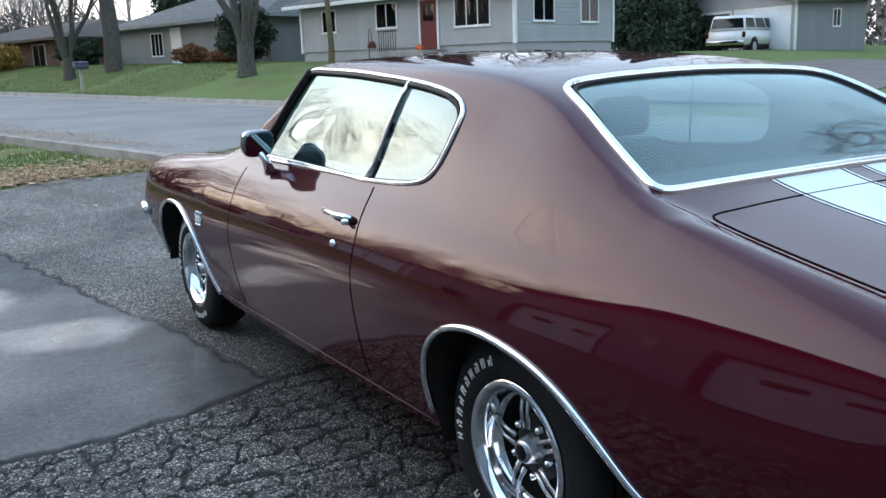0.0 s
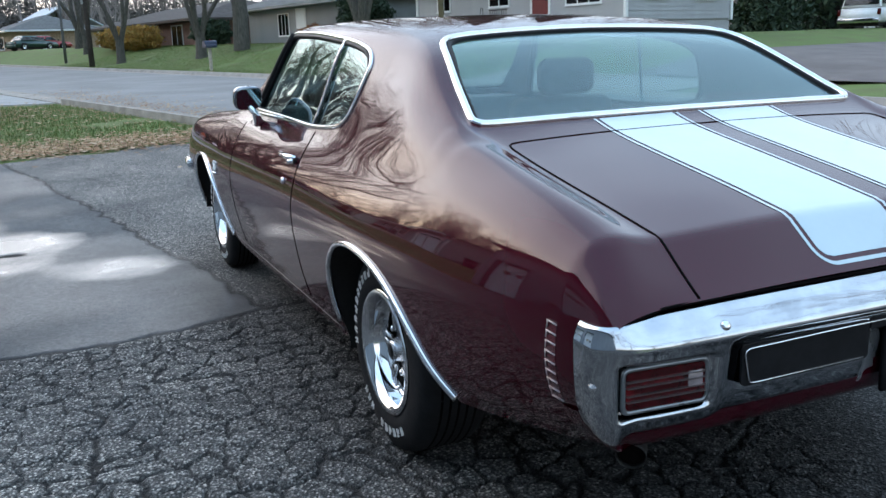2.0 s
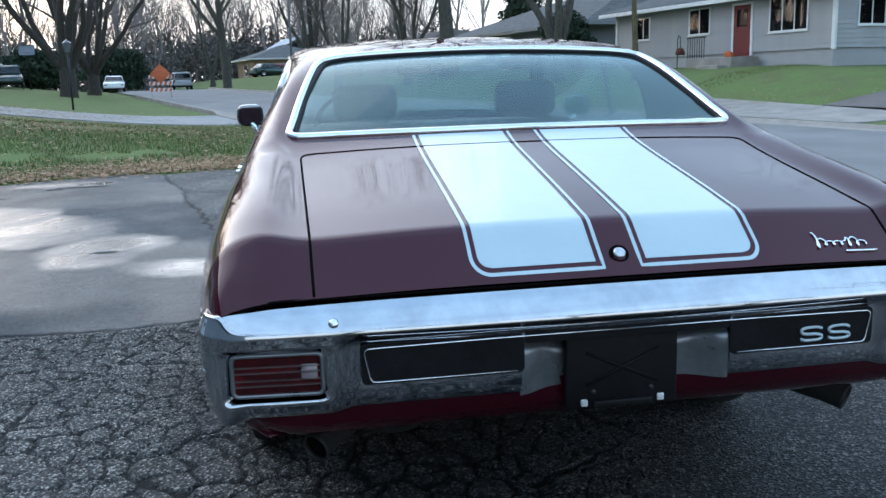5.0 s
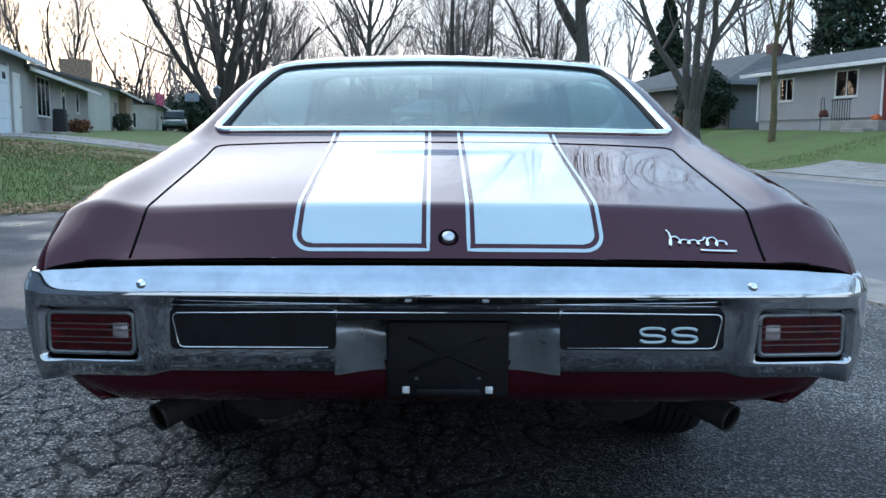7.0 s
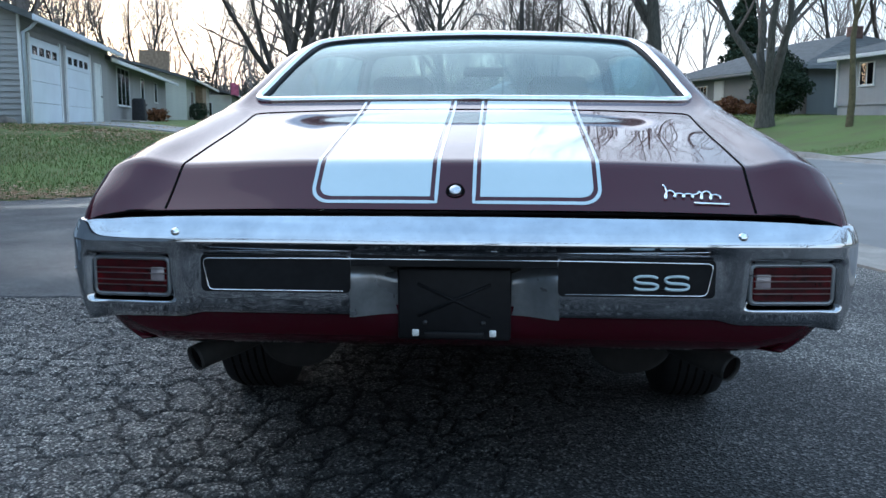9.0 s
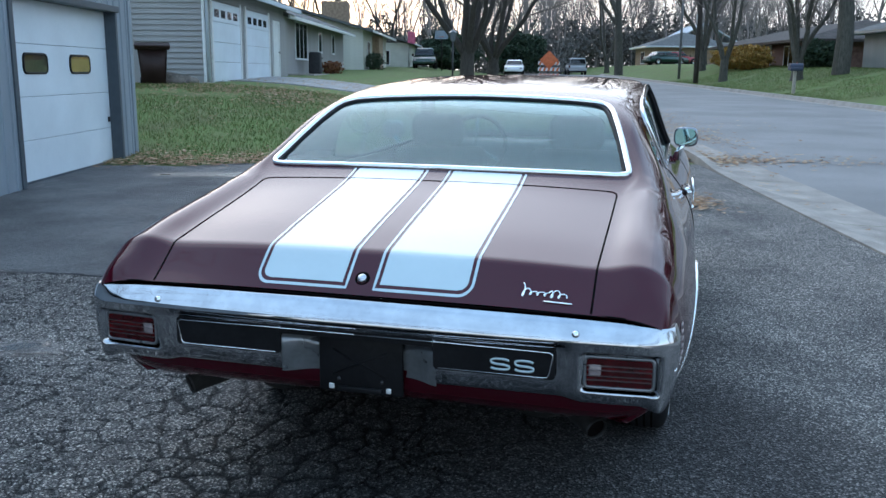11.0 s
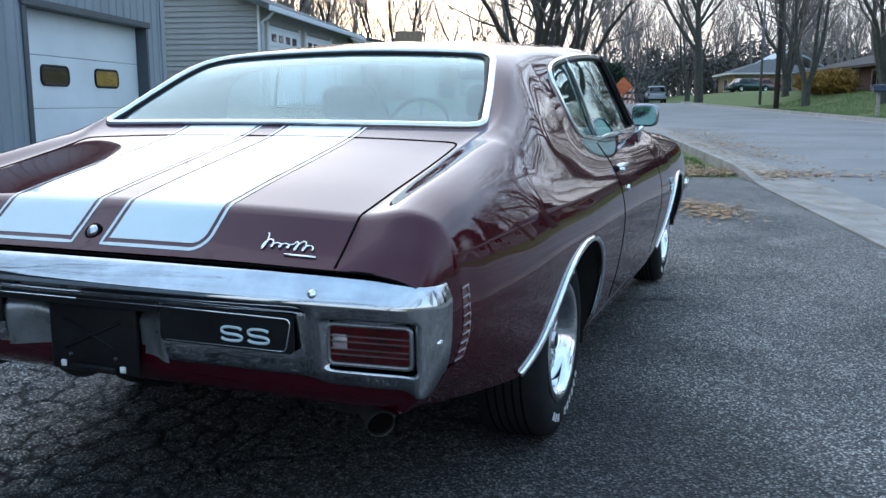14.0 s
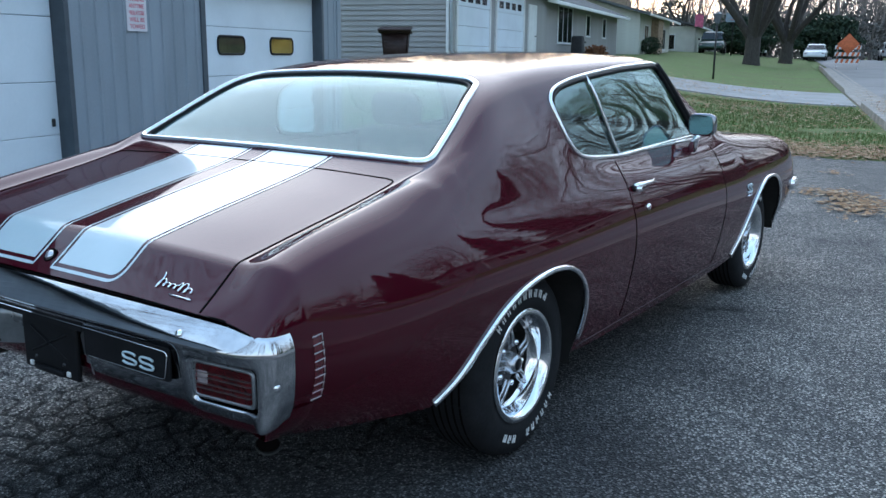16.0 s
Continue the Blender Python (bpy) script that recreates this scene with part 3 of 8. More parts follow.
def scatter_leaves(name, spots, size, label, seed):
    """Curled leaves lying on the land; spots are (w, s, count, spread across, spread along)."""
    rng = np.random.RandomState(seed)
    verts, faces = [], []
    for w0, s0, cnt, sw_, ss_ in spots:
        for _ in range(cnt):
            w, s = w0 + rng.randn() * sw_, s0 + rng.randn() * ss_
            z = lz(w, s) + 0.004 + rng.rand() * 0.012
            if 3.66 < w < 4.5:
                z -= 0.03
            elif w >= 4.5 and w < 13.2:
                z -= 0.03
            a, r = rng.rand() * 6.28, size * (0.6 + 0.8 * rng.rand())
            c, d = math.cos(a) * r, math.sin(a) * r
            k = len(verts)
            h = r * 0.35 * rng.rand()
            verts += [(w - c, s - d, z + h), (w + d * 0.6, s - c * 0.6, z), (w + c, s + d, z + h * rng.rand()), (w - d * 0.6, s + c * 0.6, z + h * 0.3)]
            faces += [(k, k + 1, k + 2), (k, k + 2, k + 3)]
    ob = quick_mesh(name, verts, faces, LEAF, smooth=False)
    ob.matrix_world = TOWN
    return tagged(ob, label, "leaves", kind="stuff")


scatter_leaves("fallen_leaves", [(1.5, 11.6, 2600, 1.6, 0.5), (-1.0, 19.0, 2600, 3.0, 1.6), (-5, 19.5, 1300, 2.0, 1.5), (2.5, 17, 500, 1.0, 2.0), (-2, 14, 250, 3, 2.0), (2.0, 11.1, 1500, 1.8, 0.25), (-2.5, 11.0, 1500, 2.6, 0.3), (-6.0, 11.2, 1800, 2.5, 0.4), (0.6, 11.3, 1800, 2.2, 0.4), (-3.6, 27, 1600, 2.4, 2.6), (-1.2, 25.0, 1200, 1.5, 1.6), (0, 15, 250, 2, 2), (-4.5, 18.6, 2200, 3.0, 0.9)],
               0.042, "brown fallen leaves on the lawn", 4)
scatter_leaves("leaf_litter", [(2.66, 7.1, 420, 0.16, 0.28), (2.45, 7.7, 160, 0.16, 0.12), (2.55, 9.2, 30, 0.08, 0.10), (4.7, 18.5, 1100, 0.5, 2.4), (5.0, 24, 900, 0.6, 2.5), (4.9, 15.0, 300, 0.3, 0.9), (4.0, 13.5, 160, 0.10, 1.2), (4.05, 8.0, 30, 0.12, 1.5), (4.55, 11.2, 60, 0.15, 0.6),
                               (13.0, 25, 500, 0.25, 8), (16.5, 15.0, 900, 1.8, 1.8), (15.5, 18.0, 900, 1.0, 1.6)], 0.032, "drifts of brown leaves on the asphalt and gutter", 9)


def blades(name, w0, w1, s0, s1, count, h, label, seed):
    rng = np.random.RandomState(seed)
    w, s = w0 + (w1 - w0) * rng.rand(count), s0 + (s1 - s0) * rng.rand(count)
    keep = ~((s > 20.9) & (s < 30.4)) & (wave(w, s, 0.9, 31) > -1.3)
    w, s = w[keep], s[keep]
    z = land_z(w, s) - 0.02
    n = len(w)
    a, ln = rng.rand(n) * 6.28, h * (0.5 + rng.rand(n))
    lean = (rng.rand(n, 2) - 0.5) * 0.9 * ln[:, None]
    dx, dy = np.cos(a) * 0.006, np.sin(a) * 0.006
    v = np.stack([np.stack([w - dx, s - dy, z], -1), np.stack([w + dx, s + dy, z], -1), np.stack([w + lean[:, 0], s + lean[:, 1], z + ln], -1)], 1).reshape(-1, 3)
    f = np.arange(3 * n).reshape(-1, 3)
    ob = quick_mesh(name, v.tolist(), f.tolist(), BLADE, smooth=False)
    ob.matrix_world = TOWN
    return tagged(ob, label, "grass", kind="stuff")


blades("grass", -9, 3.5, 10.7, 21, 60000, 0.055, "short green and straw grass", 12)
blades("grass", 13.5, 21, 19.5, 60, 66000, 0.06, "short green lawn grass", 13)

# ---- the car: one shell surface lofted from cross-sections, cut into panels ----
# each section: centre height, mid height, then edge, inner, belt, shoulder, upper side, widest, lower, sill as (x, z)
SECTIONS = [
    (0.085, 0.778, 0.778, (0.672, 0.772), (0.738, 0.771), (0.798, 0.765), (0.858, 0.748), (0.876, 0.712), (0.874, 0.60), (0.832, 0.51), (0.750, 0.450)),
    (0.12, 0.806, 0.805, (0.672, 0.797), (0.734, 0.800), (0.798, 0.803), (0.861, 0.790), (0.886, 0.737), (0.886, 0.61), (0.838, 0.51), (0.752, 0.446)),
    (0.215, 0.885, 0.883, (0.672, 0.872), (0.72, 0.878), (0.785, 0.889), (0.858, 0.862), (0.903, 0.77), (0.911, 0.64), (0.852, 0.50), (0.768, 0.436)),
    (0.40, 0.925, 0.923, (0.672, 0.909), (0.71, 0.914), (0.772, 0.936), (0.852, 0.905), (0.917, 0.79), (0.937, 0.65), (0.888, 0.48), (0.822, 0.410)),
    (0.65, 0.975, 0.972, (0.672, 0.957), (0.705, 0.962), (0.772, 0.982), (0.849, 0.938), (0.925, 0.80), (0.952, 0.66), (0.923, 0.47), (0.872, 0.377)),
    (0.86, 1.018, 1.016, (0.680, 1.004), (0.718, 1.014), (0.790, 1.018), (0.850, 0.951), (0.927, 0.81), (0.957, 0.67), (0.935, 0.47), (0.89, 0.35)),
    (0.97, 1.053, 1.050, (0.712, 1.043), (0.752, 1.053), (0.812, 1.026), (0.850, 0.952), (0.927, 0.81), (0.958, 0.67), (0.937, 0.47), (0.89, 0.34)),
    (1.20, 1.178, 1.174, (0.680, 1.157), (0.742, 1.138), (0.822, 1.032), (0.850, 0.945), (0.925, 0.81), (0.958, 0.67), (0.937, 0.47), (0.89, 0.32)),
    (1.47, 1.310, 1.305, (0.620, 1.286), (0.692, 1.250), (0.806, 1.034), (0.850, 0.936), (0.922, 0.81), (0.957, 0.67), (0.935, 0.46), (0.885, 0.29)),
    (1.77, 1.362, 1.355, (0.628, 1.328), (0.712, 1.220), (0.792, 1.034), (0.850, 0.925), (0.925, 0.80), (0.955, 0.66), (0.93, 0.44), (0.875, 0.26)),
    (2.13, 1.388, 1.380, (0.645, 1.347), (0.720, 1.220), (0.790, 0.985), (0.855, 0.908), (0.928, 0.79), (0.952, 0.65), (0.922, 0.42), (0.87, 0.25)),
    (2.60, 1.402, 1.395, (0.645, 1.366), (0.715, 1.225), (0.788, 0.975), (0.858, 0.903), (0.927, 0.785), (0.951, 0.645), (0.918, 0.42), (0.87, 0.245)),
    (2.97, 1.400, 1.393, (0.635, 1.372), (0.705, 1.230), (0.786, 0.978), (0.860, 0.900), (0.926, 0.78), (0.950, 0.64), (0.918, 0.42), (0.87, 0.245)),
    (3.25, 1.255, 1.245, (0.690, 1.205), (0.738, 1.100), (0.788, 0.980), (0.863, 0.898), (0.926, 0.775), (0.950, 0.635), (0.92, 0.42), (0.87, 0.245)),
    (3.60, 1.045, 1.035, (0.755, 1.010), (0.775, 0.995), (0.795, 0.978), (0.866, 0.895), (0.927, 0.77), (0.950, 0.63), (0.922, 0.43), (0.87, 0.25)),
    (3.75, 0.990, 0.985, (0.700, 0.968), (0.745, 0.966), (0.795, 0.963), (0.869, 0.892), (0.928, 0.77), (0.950, 0.63), (0.925, 0.44), (0.87, 0.26)),
    (4.20, 0.965, 0.958, (0.650, 0.935), (0.715, 0.935), (0.790, 0.935), (0.869, 0.882), (0.925, 0.765), (0.947, 0.63), (0.925, 0.46), (0.88, 0.30)),
    (4.60, 0.925, 0.918, (0.640, 0.900), (0.710, 0.900), (0.788, 0.905), (0.866, 0.865), (0.918, 0.755), (0.938, 0.625), (0.918, 0.48), (0.885, 0.36)),
    (4.85, 0.880, 0.872, (0.640, 0.862), (0.710, 0.862), (0.788, 0.868), (0.862, 0.842), (0.908, 0.74), (0.925, 0.61), (0.908, 0.50), (0.88, 0.42)),
    (4.95, 0.820, 0.815, (0.640, 0.812), (0.710, 0.812), (0.788, 0.818), (0.850, 0.800), (0.893, 0.72), (0.910, 0.60), (0.895, 0.52), (0.87, 0.46)),
]
DY = 0.0125
SY = np.arange(SECTIONS[0][0], SECTIONS[-1][0] + 1e-6, DY)


def pchip(xs, ys, x):
    xs, ys = np.asarray(xs, float), np.asarray(ys, float)
    h, d = np.diff(xs), np.diff(ys) / np.diff(xs)
    m = np.zeros(len(xs))
    m[0], m[-1] = d[0], d[-1]
    for i in range(1, len(xs) - 1):
        if d[i - 1] * d[i] > 0:
            w1, w2 = 2 * h[i] + h[i - 1], h[i] + 2 * h[i - 1]
            m[i] = (w1 + w2) / (w1 / d[i - 1] + w2 / d[i])
    i = np.clip(np.searchsorted(xs, x) - 1, 0, len(xs) - 2)
    t = (x - xs[i]) / h[i]
    return ((1 + 2 * t) * (1 - t) ** 2 * ys[i] + t * (1 - t) ** 2 * h[i] * m[i] + t * t * (3 - 2 * t) * ys[i + 1] + t * t * (t - 1) * h[i] * m[i + 1])


def blur_rows(a, sigma_rows):
    """Smooth each row of a along its length, with a width of its own at each place."""
    n = a.shape[0]
    idx = np.arange(n)
    w = np.exp(-0.5 * ((idx[:, None] - idx[None]) / sigma_rows[:, None]) ** 2)
    # keep straight slopes at the ends: extend by mirror
    w /= w.sum(1, keepdims=True)
    fit0 = w @ a
    drift = (w @ idx)[:, None] - idx[:, None]
    slope = np.gradient(a, axis=0)
    return fit0 - drift * slope


ctrl = []
for s in SECTIONS:
    y, zc, zm, *rest = s
    ctrl.append([(0.0, zc), (rest[0][0] * 0.52, zm)] + list(rest))
ctrl = np.array(ctrl)                                    # stations x points x 2
ys_c = np.array([s[0] for s in SECTIONS])
# straight runs to both sides of the tail's crease keep it sharp
i_cr = int(np.argmin(abs(ys_c - 0.215)))
back = ctrl[i_cr] + (ctrl[i_cr - 1] - ctrl[i_cr]) * 0.22
ahead = ctrl[i_cr] + (ctrl[i_cr + 1] - ctrl[i_cr]) * 0.12
ctrl = np.concatenate([ctrl[:i_cr], back[None], ctrl[i_cr][None], ahead[None], ctrl[i_cr + 1:]])
ys_c = np.concatenate([ys_c[:i_cr], [0.215 - 0.0209], [0.215], [0.215 + 0.0222], ys_c[i_cr + 1:]])
NP = ctrl.shape[1]
dense = np.zeros((len(SY), NP, 2))
for k in range(NP):
    for c in range(2):
        dense[:, k, c] = pchip(ys_c, ctrl[:, k, c], SY)
sig = np.interp(SY, [0.09, 0.30, 0.45, 0.8, 0.93, 1.02, 1.2, 1.6, 3.2, 3.6, 3.8, 4.3, 4.95], [0.6, 0.7, 3.5, 4, 2.0, 2.0, 5, 11, 7, 3, 3, 5, 1.5])
dense = blur_rows(dense.reshape(len(SY), -1), sig).reshape(dense.shape)

# section samples: more of them where the surface turns
SEG = (10, 12, 7, 9, 9, 10, 10, 10, 8)
U_K = np.concatenate([np.linspace(k, k + 1, n, endpoint=False) for k, n in enumerate(SEG)] + [[NP - 1]])
NV = len(U_K)
GRID = np.zeros((len(SY), NV, 3))
for j in range(len(SY)):
    p = dense[j]
    ext = np.vstack([[-p[1][0], p[1][1]], p])            # mirrored neighbour keeps the centre flat
    for c in range(2):
        k = np.arange(-1, NP)
        GRID[j, :, 0 if c == 0 else 2] = pchip(np.arange(-1, NP), ext[:, c], U_K) if c == 0 else pchip(np.arange(-1, NP), ext[:, c], U_K)
    GRID[j, :, 1] = SY[j]
sv = np.interp(U_K, [0, 2.2, 2.8, 4.2, 5, 9], [2.2, 2.2, 3.0, 3.4, 2.6, 2.2])
for j in range(len(SY)):
    e0 = GRID[j].copy()
    g2 = blur_rows(GRID[j][:, [0, 2]], sv + 2.0 * np.interp(SY[j], [0.85, 1.0, 1.6, 1.8], [0, 1, 1, 0]) * np.interp(U_K, [2.6, 3.2, 5.0, 5.6], [0, 1, 1, 0]))
    GRID[j][1:-1, 0], GRID[j][1:-1, 2] = g2[1:-1, 0], g2[1:-1, 1]
GRID[:, 0, 0] = 0


def inside(poly, px, py):
    """Which points lie in a polygon."""
    r = np.zeros(px.shape, bool)
    n = len(poly)
    for i in range(n):
        (x0, y0), (x1, y1) = poly[i], poly[(i + 1) % n]
        if y0 != y1:
            c = ((y0 > py) != (y1 > py)) & (px < (x1 - x0) * (py - y0) / (y1 - y0) + x0)
            r ^= c
    return r


def smooth_loop(pts, closed=True, n=10):
    """A Catmull-Rom curve through the points."""
    pts = [np.array(p, float) for p in pts]
    out, m = [], len(pts)
    for i in range(m if closed else m - 1):
        p0, p1, p2, p3 = (pts[(i + k) % m] if closed else pts[min(max(i + k, 0), m - 1)] for k in (-1, 0, 1, 2))
        for t in np.linspace(0, 1, n, endpoint=False):
            out.append(0.5 * (2 * p1 + (p2 - p0) * t + (2 * p0 - 5 * p1 + 4 * p2 - p3) * t * t + (3 * p1 - p0 - 3 * p2 + p3) * t ** 3))
    if not closed:
        out.append(pts[-1])
    return np.array(out)


# outlines on the shell: windows in plan (x, y) or side view (y, z)
REAR_WIN = np.array([(0, 0.972), (0.30, 0.974), (0.55, 0.978), (0.665, 0.982), (0.692, 0.994), (0.698, 1.016), (0.684, 1.08), (0.656, 1.20), (0.612, 1.36), (0.597, 1.41), (0.573, 1.457),
                     (0.52, 1.484), (0.40, 1.495), (0.20, 1.503), (0, 1.506)])
SIDE_WIN = smooth_loop([(1.815, 1.045), (1.785, 1.11), (1.768, 1.185), (1.775, 1.222), (1.83, 1.256), (1.95, 1.282), (2.13, 1.304), (2.5, 1.333), (2.80, 1.345), (2.955, 1.345), (3.02, 1.305), (3.12, 1.185), (3.26, 1.02),
                        (3.265, 0.998), (3.20, 0.990), (2.80, 0.982), (2.40, 0.974), (2.26, 0.972), (2.0, 0.985), (1.87, 1.005)], n=6)
ARCH_R = smooth_loop([(0.755, 0.372), (0.83, 0.435), (0.93, 0.525), (1.05, 0.603), (1.20, 0.652), (1.38, 0.668), (1.53, 0.640), (1.635, 0.565), (1.685, 0.46), (1.695, 0.33), (1.69, 0.22)], closed=False, n=8)
ARCH_F = smooth_loop([(3.735, 0.25), (3.775, 0.36), (3.84, 0.49), (3.93, 0.60), (4.07, 0.672), (4.22, 0.690), (4.37, 0.668), (4.49, 0.59), (4.565, 0.48), (4.60, 0.36), (4.61, 0.30)], closed=False, n=8)
ARCHES = [np.vstack([ARCH_R, [[1.69, 0.0], [0.70, 0.0], [0.70, 0.30]]]), np.vstack([ARCH_F, [[4.61, 0.0], [3.70, 0.0]]])]
WSHIELD = np.array([(0, 3.0), (0.55, 3.005), (0.60, 3.03), (0.64, 3.12), (0.70, 3.35), (0.735, 3.53), (0.72, 3.57), (0.5, 3.60), (0, 3.61)])


FX = (GRID[:-1, :-1] + GRID[1:, :-1] + GRID[:-1, 1:] + GRID[1:, 1:]) / 4       # face centres
U_F = (U_K[:-1] + U_K[1:]) / 2
is_top = np.broadcast_to(U_F[None, :] < 2.6, FX.shape[:2])
is_side = np.broadcast_to(U_F[None, :] > 2.0, FX.shape[:2])


def nearest_on(loop, q):
    a = loop
    b = np.roll(loop, -1, 0)
    d = b - a
    t = np.clip(((q - a) * d).sum(1) / ((d * d).sum(1) + 1e-12), 0, 1)
    c = a + d * t[:, None]
    k = ((c - q) ** 2).sum(1).argmin()
    return c[k]


def resolve(axis_a, axis_b, qa, qb, j, k):
    """The shell's third coordinate at a snapped place near grid point j, k, by its local slopes."""
    j0, j1, k0, k1 = max(j - 1, 0), min(j + 1, len(SY) - 1), max(k - 1, 0), min(k + 1, NV - 1)
    du, dv = G0[j1, k] - G0[j0, k], G0[j, k1] - G0[j, k0]
    m = np.array([[du[axis_a], dv[axis_a]], [du[axis_b], dv[axis_b]]])
    r = np.array([qa - G0[j, k, axis_a], qb - G0[j, k, axis_b]])
    try:
        s = np.linalg.solve(m, r)
    except np.linalg.LinAlgError:
        return None
    if np.abs(s).max() > 1.6:
        return None
    return G0[j, k] + s[0] * du + s[1] * dv


G0 = GRID.copy()
cut = np.zeros(FX.shape[:2], bool)
WIN = {}
for loop, ax, where, kind in ((np.vstack([REAR_WIN, (REAR_WIN * [-1, 1])[::-1]]), (0, 1), is_top, "rear"), (SIDE_WIN, (1, 2), is_side & np.broadcast_to(U_F[None, :] < 4.3, FX.shape[:2]), "side"),
                              (ARCHES[0], (1, 2), np.broadcast_to(U_F[None, :] > 4.5, FX.shape[:2]), "arch_r"), (ARCHES[1], (1, 2), np.broadcast_to(U_F[None, :] > 4.5, FX.shape[:2]), "arch_f"),
                              (np.vstack([WSHIELD, (WSHIELD * [-1, 1])[::-1]]), (0, 1), is_top, "front")):
    m = inside(loop, FX[..., ax[0]], FX[..., ax[1]]) & where
    WIN[kind] = m
    cut |= m
    # vertices on the border between cut and kept faces
    full = np.zeros((len(SY), NV, 2), bool)
    for (a, b) in ((0, 0), (0, 1), (1, 0), (1, 1)):
        full[a:len(SY) - 1 + a, b:NV - 1 + b, 0] |= m
        full[a:len(SY) - 1 + a, b:NV - 1 + b, 1] |= ~m
    for j, k in zip(*np.nonzero(full[..., 0] & full[..., 1])):
        q = nearest_on(np.asarray(loop), G0[j, k][list(ax)])
        p = resolve(ax[0], ax[1], q[0], q[1], j, k)
        if p is not None:
            GRID[j, k] = p
GRID[:, 0, 0] = 0


def shell_z(x, y):
    """Height of the upper shell over a place in plan."""
    j = (y - SY[0]) / DY
    j0 = int(np.clip(math.floor(j), 0, len(SY) - 2))
    f = j - j0
    kk = np.searchsorted(U_K, 2.9)
    z0 = np.interp(abs(x), G0[j0, :kk, 0], G0[j0, :kk, 2])
    z1 = np.interp(abs(x), G0[j0 + 1, :kk, 0], G0[j0 + 1, :kk, 2])
    return z0 * (1 - f) + z1 * f


def shell_x(y, z):
    """Half width of the shell's flank at a place in side view."""
    j = (y - SY[0]) / DY
    j0 = int(np.clip(math.floor(j), 0, len(SY) - 2))
    f = j - j0
    kk = np.searchsorted(U_K, 2.05)
    x0 = np.interp(-z, -G0[j0, kk:, 2], G0[j0, kk:, 0])
    x1 = np.interp(-z, -G0[j0 + 1, kk:, 2], G0[j0 + 1, kk:, 0])
    return x0 * (1 - f) + x1 * f


def shell_part(name, keep, mat_, parent, sides=(1, -1), label="", offset=0.0, flip=False, src=None):
    """A panel of the shell: the faces marked in keep, on one or both sides."""
    src = GRID if src is None else src
    verts, faces, idx = [], [], {}

    def vid(j, k, s):
        key = (j, k, s if k else 0)
        if key not in idx:
            idx[key] = len(verts)
            x, y, z = src[j, k]
            verts.append((x * s, y, z))
        return idx[key]
    for j, k in zip(*np.nonzero(keep)):
        for s in sides:
            q = [vid(j, k, s), vid(j + 1, k, s), vid(j + 1, k + 1, s), vid(j, k + 1, s)]
            if (s > 0) != flip:
                q = q[::-1]
            faces.append(q)
    me = bpy.data.meshes.new(name)
    me.from_pydata(verts, [], faces)
    me.materials.append(mat_)
    me.polygons.foreach_set("use_smooth", [True] * len(me.polygons))
    ob = new(name, me)
    ob.parent = parent
    return tagged(ob, label)


car = thing("muscle_car", "dark maroon two-door muscle coupe with white deck stripes and chrome bumper", "car")
ycen, zcen, xcen = FX[..., 1], FX[..., 2], FX[..., 0]
uf = np.broadcast_to(U_F[None, :], FX.shape[:2])
DOOR0, DOOR1, TRUNK1 = 2.12, 3.34, 0.862
lid = (xcen < 0.672) & (uf < 2.05) & (ycen < TRUNK1)
door = (uf > 4.0) & (ycen > DOOR0) & (ycen < DOOR1) & (zcen > 0.30)
hood = (uf < 2.05) & (ycen > 3.66) & ~cut
fender = (ycen >= DOOR1) & (uf >= 2.05) & (uf > 3.9)
tail_low = (ycen < 0.205) & (zcen < 0.54) & (uf > 5)
shell_part("body", ~cut & ~lid & ~door & ~hood & ~fender & ~tail_low, PAINT, car, label="glossy dark maroon body shell")
shell_part("trunk_lid", ~cut & lid, PAINT, car)
for s in (1, -1):
    shell_part("door", ~cut & door, PAINT, car, sides=(s,))
    shell_part("front_fender", ~cut & fender, PAINT, car, sides=(s,))
shell_part("hood", hood, PAINT, car)
# panes lie a little inside the shell
inner = GRID.copy()
inner[..., 2] -= 0.006
shell_part("rear_window", WIN["rear"], GLASS_R, car, src=inner, label="raked tinted rear window").visible_shadow = False
shell_part("windshield", WIN["front"], GLASS, car, src=inner).visible_shadow = False
inner = GRID.copy()
inner[..., 0] -= 0.008
for s in (1, -1):
    for nm, sel in (("door_window", ycen > 2.19), ("quarter_window", ycen <= 2.19)):
        shell_part(nm, WIN["side"] & sel, GLASS, car, sides=(s,), src=inner).visible_shadow = False
# lining of roof and pillars
lin = GRID.copy()
nrm = np.zeros_like(lin)
du, dv = np.gradient(G0, axis=0), np.gradient(G0, axis=1)
nrm = np.cross(dv, du)
nrm /= np.linalg.norm(nrm, axis=-1, keepdims=True) + 1e-9
if nrm[100, 2, 2] < 0:
    nrm = -nrm
lin = lin - nrm * 0.012
shell_part("headliner", ~cut & (uf < 4.0) & (ycen > 1.0) & (ycen < 3.6), LINER, car, src=lin, flip=True)


def on_top(pts, lift):
    return [Vector((x, y, shell_z(x, y) + lift)) for x, y in pts]


def on_side(pts, s, lift):
    return [Vector(((shell_x(y, z) + lift) * s, y, z)) for y, z in pts]


def ribbon(bm, centre, across, half, up=0.0):
    """A flat strip along points."""
    prev = None
    for p, a in zip(centre, across):
        cur = (bm.verts.new(p - a * half), bm.verts.new(p + a * half))
        if prev:
            bm.faces.new((prev[0], prev[1], cur[1], cur[0]))
        prev = cur
    return bm


# shut lines
def line_top(pts, r=0.0036):
    return tube(bmesh.new(), on_top(pts, -0.0012), r, 6)


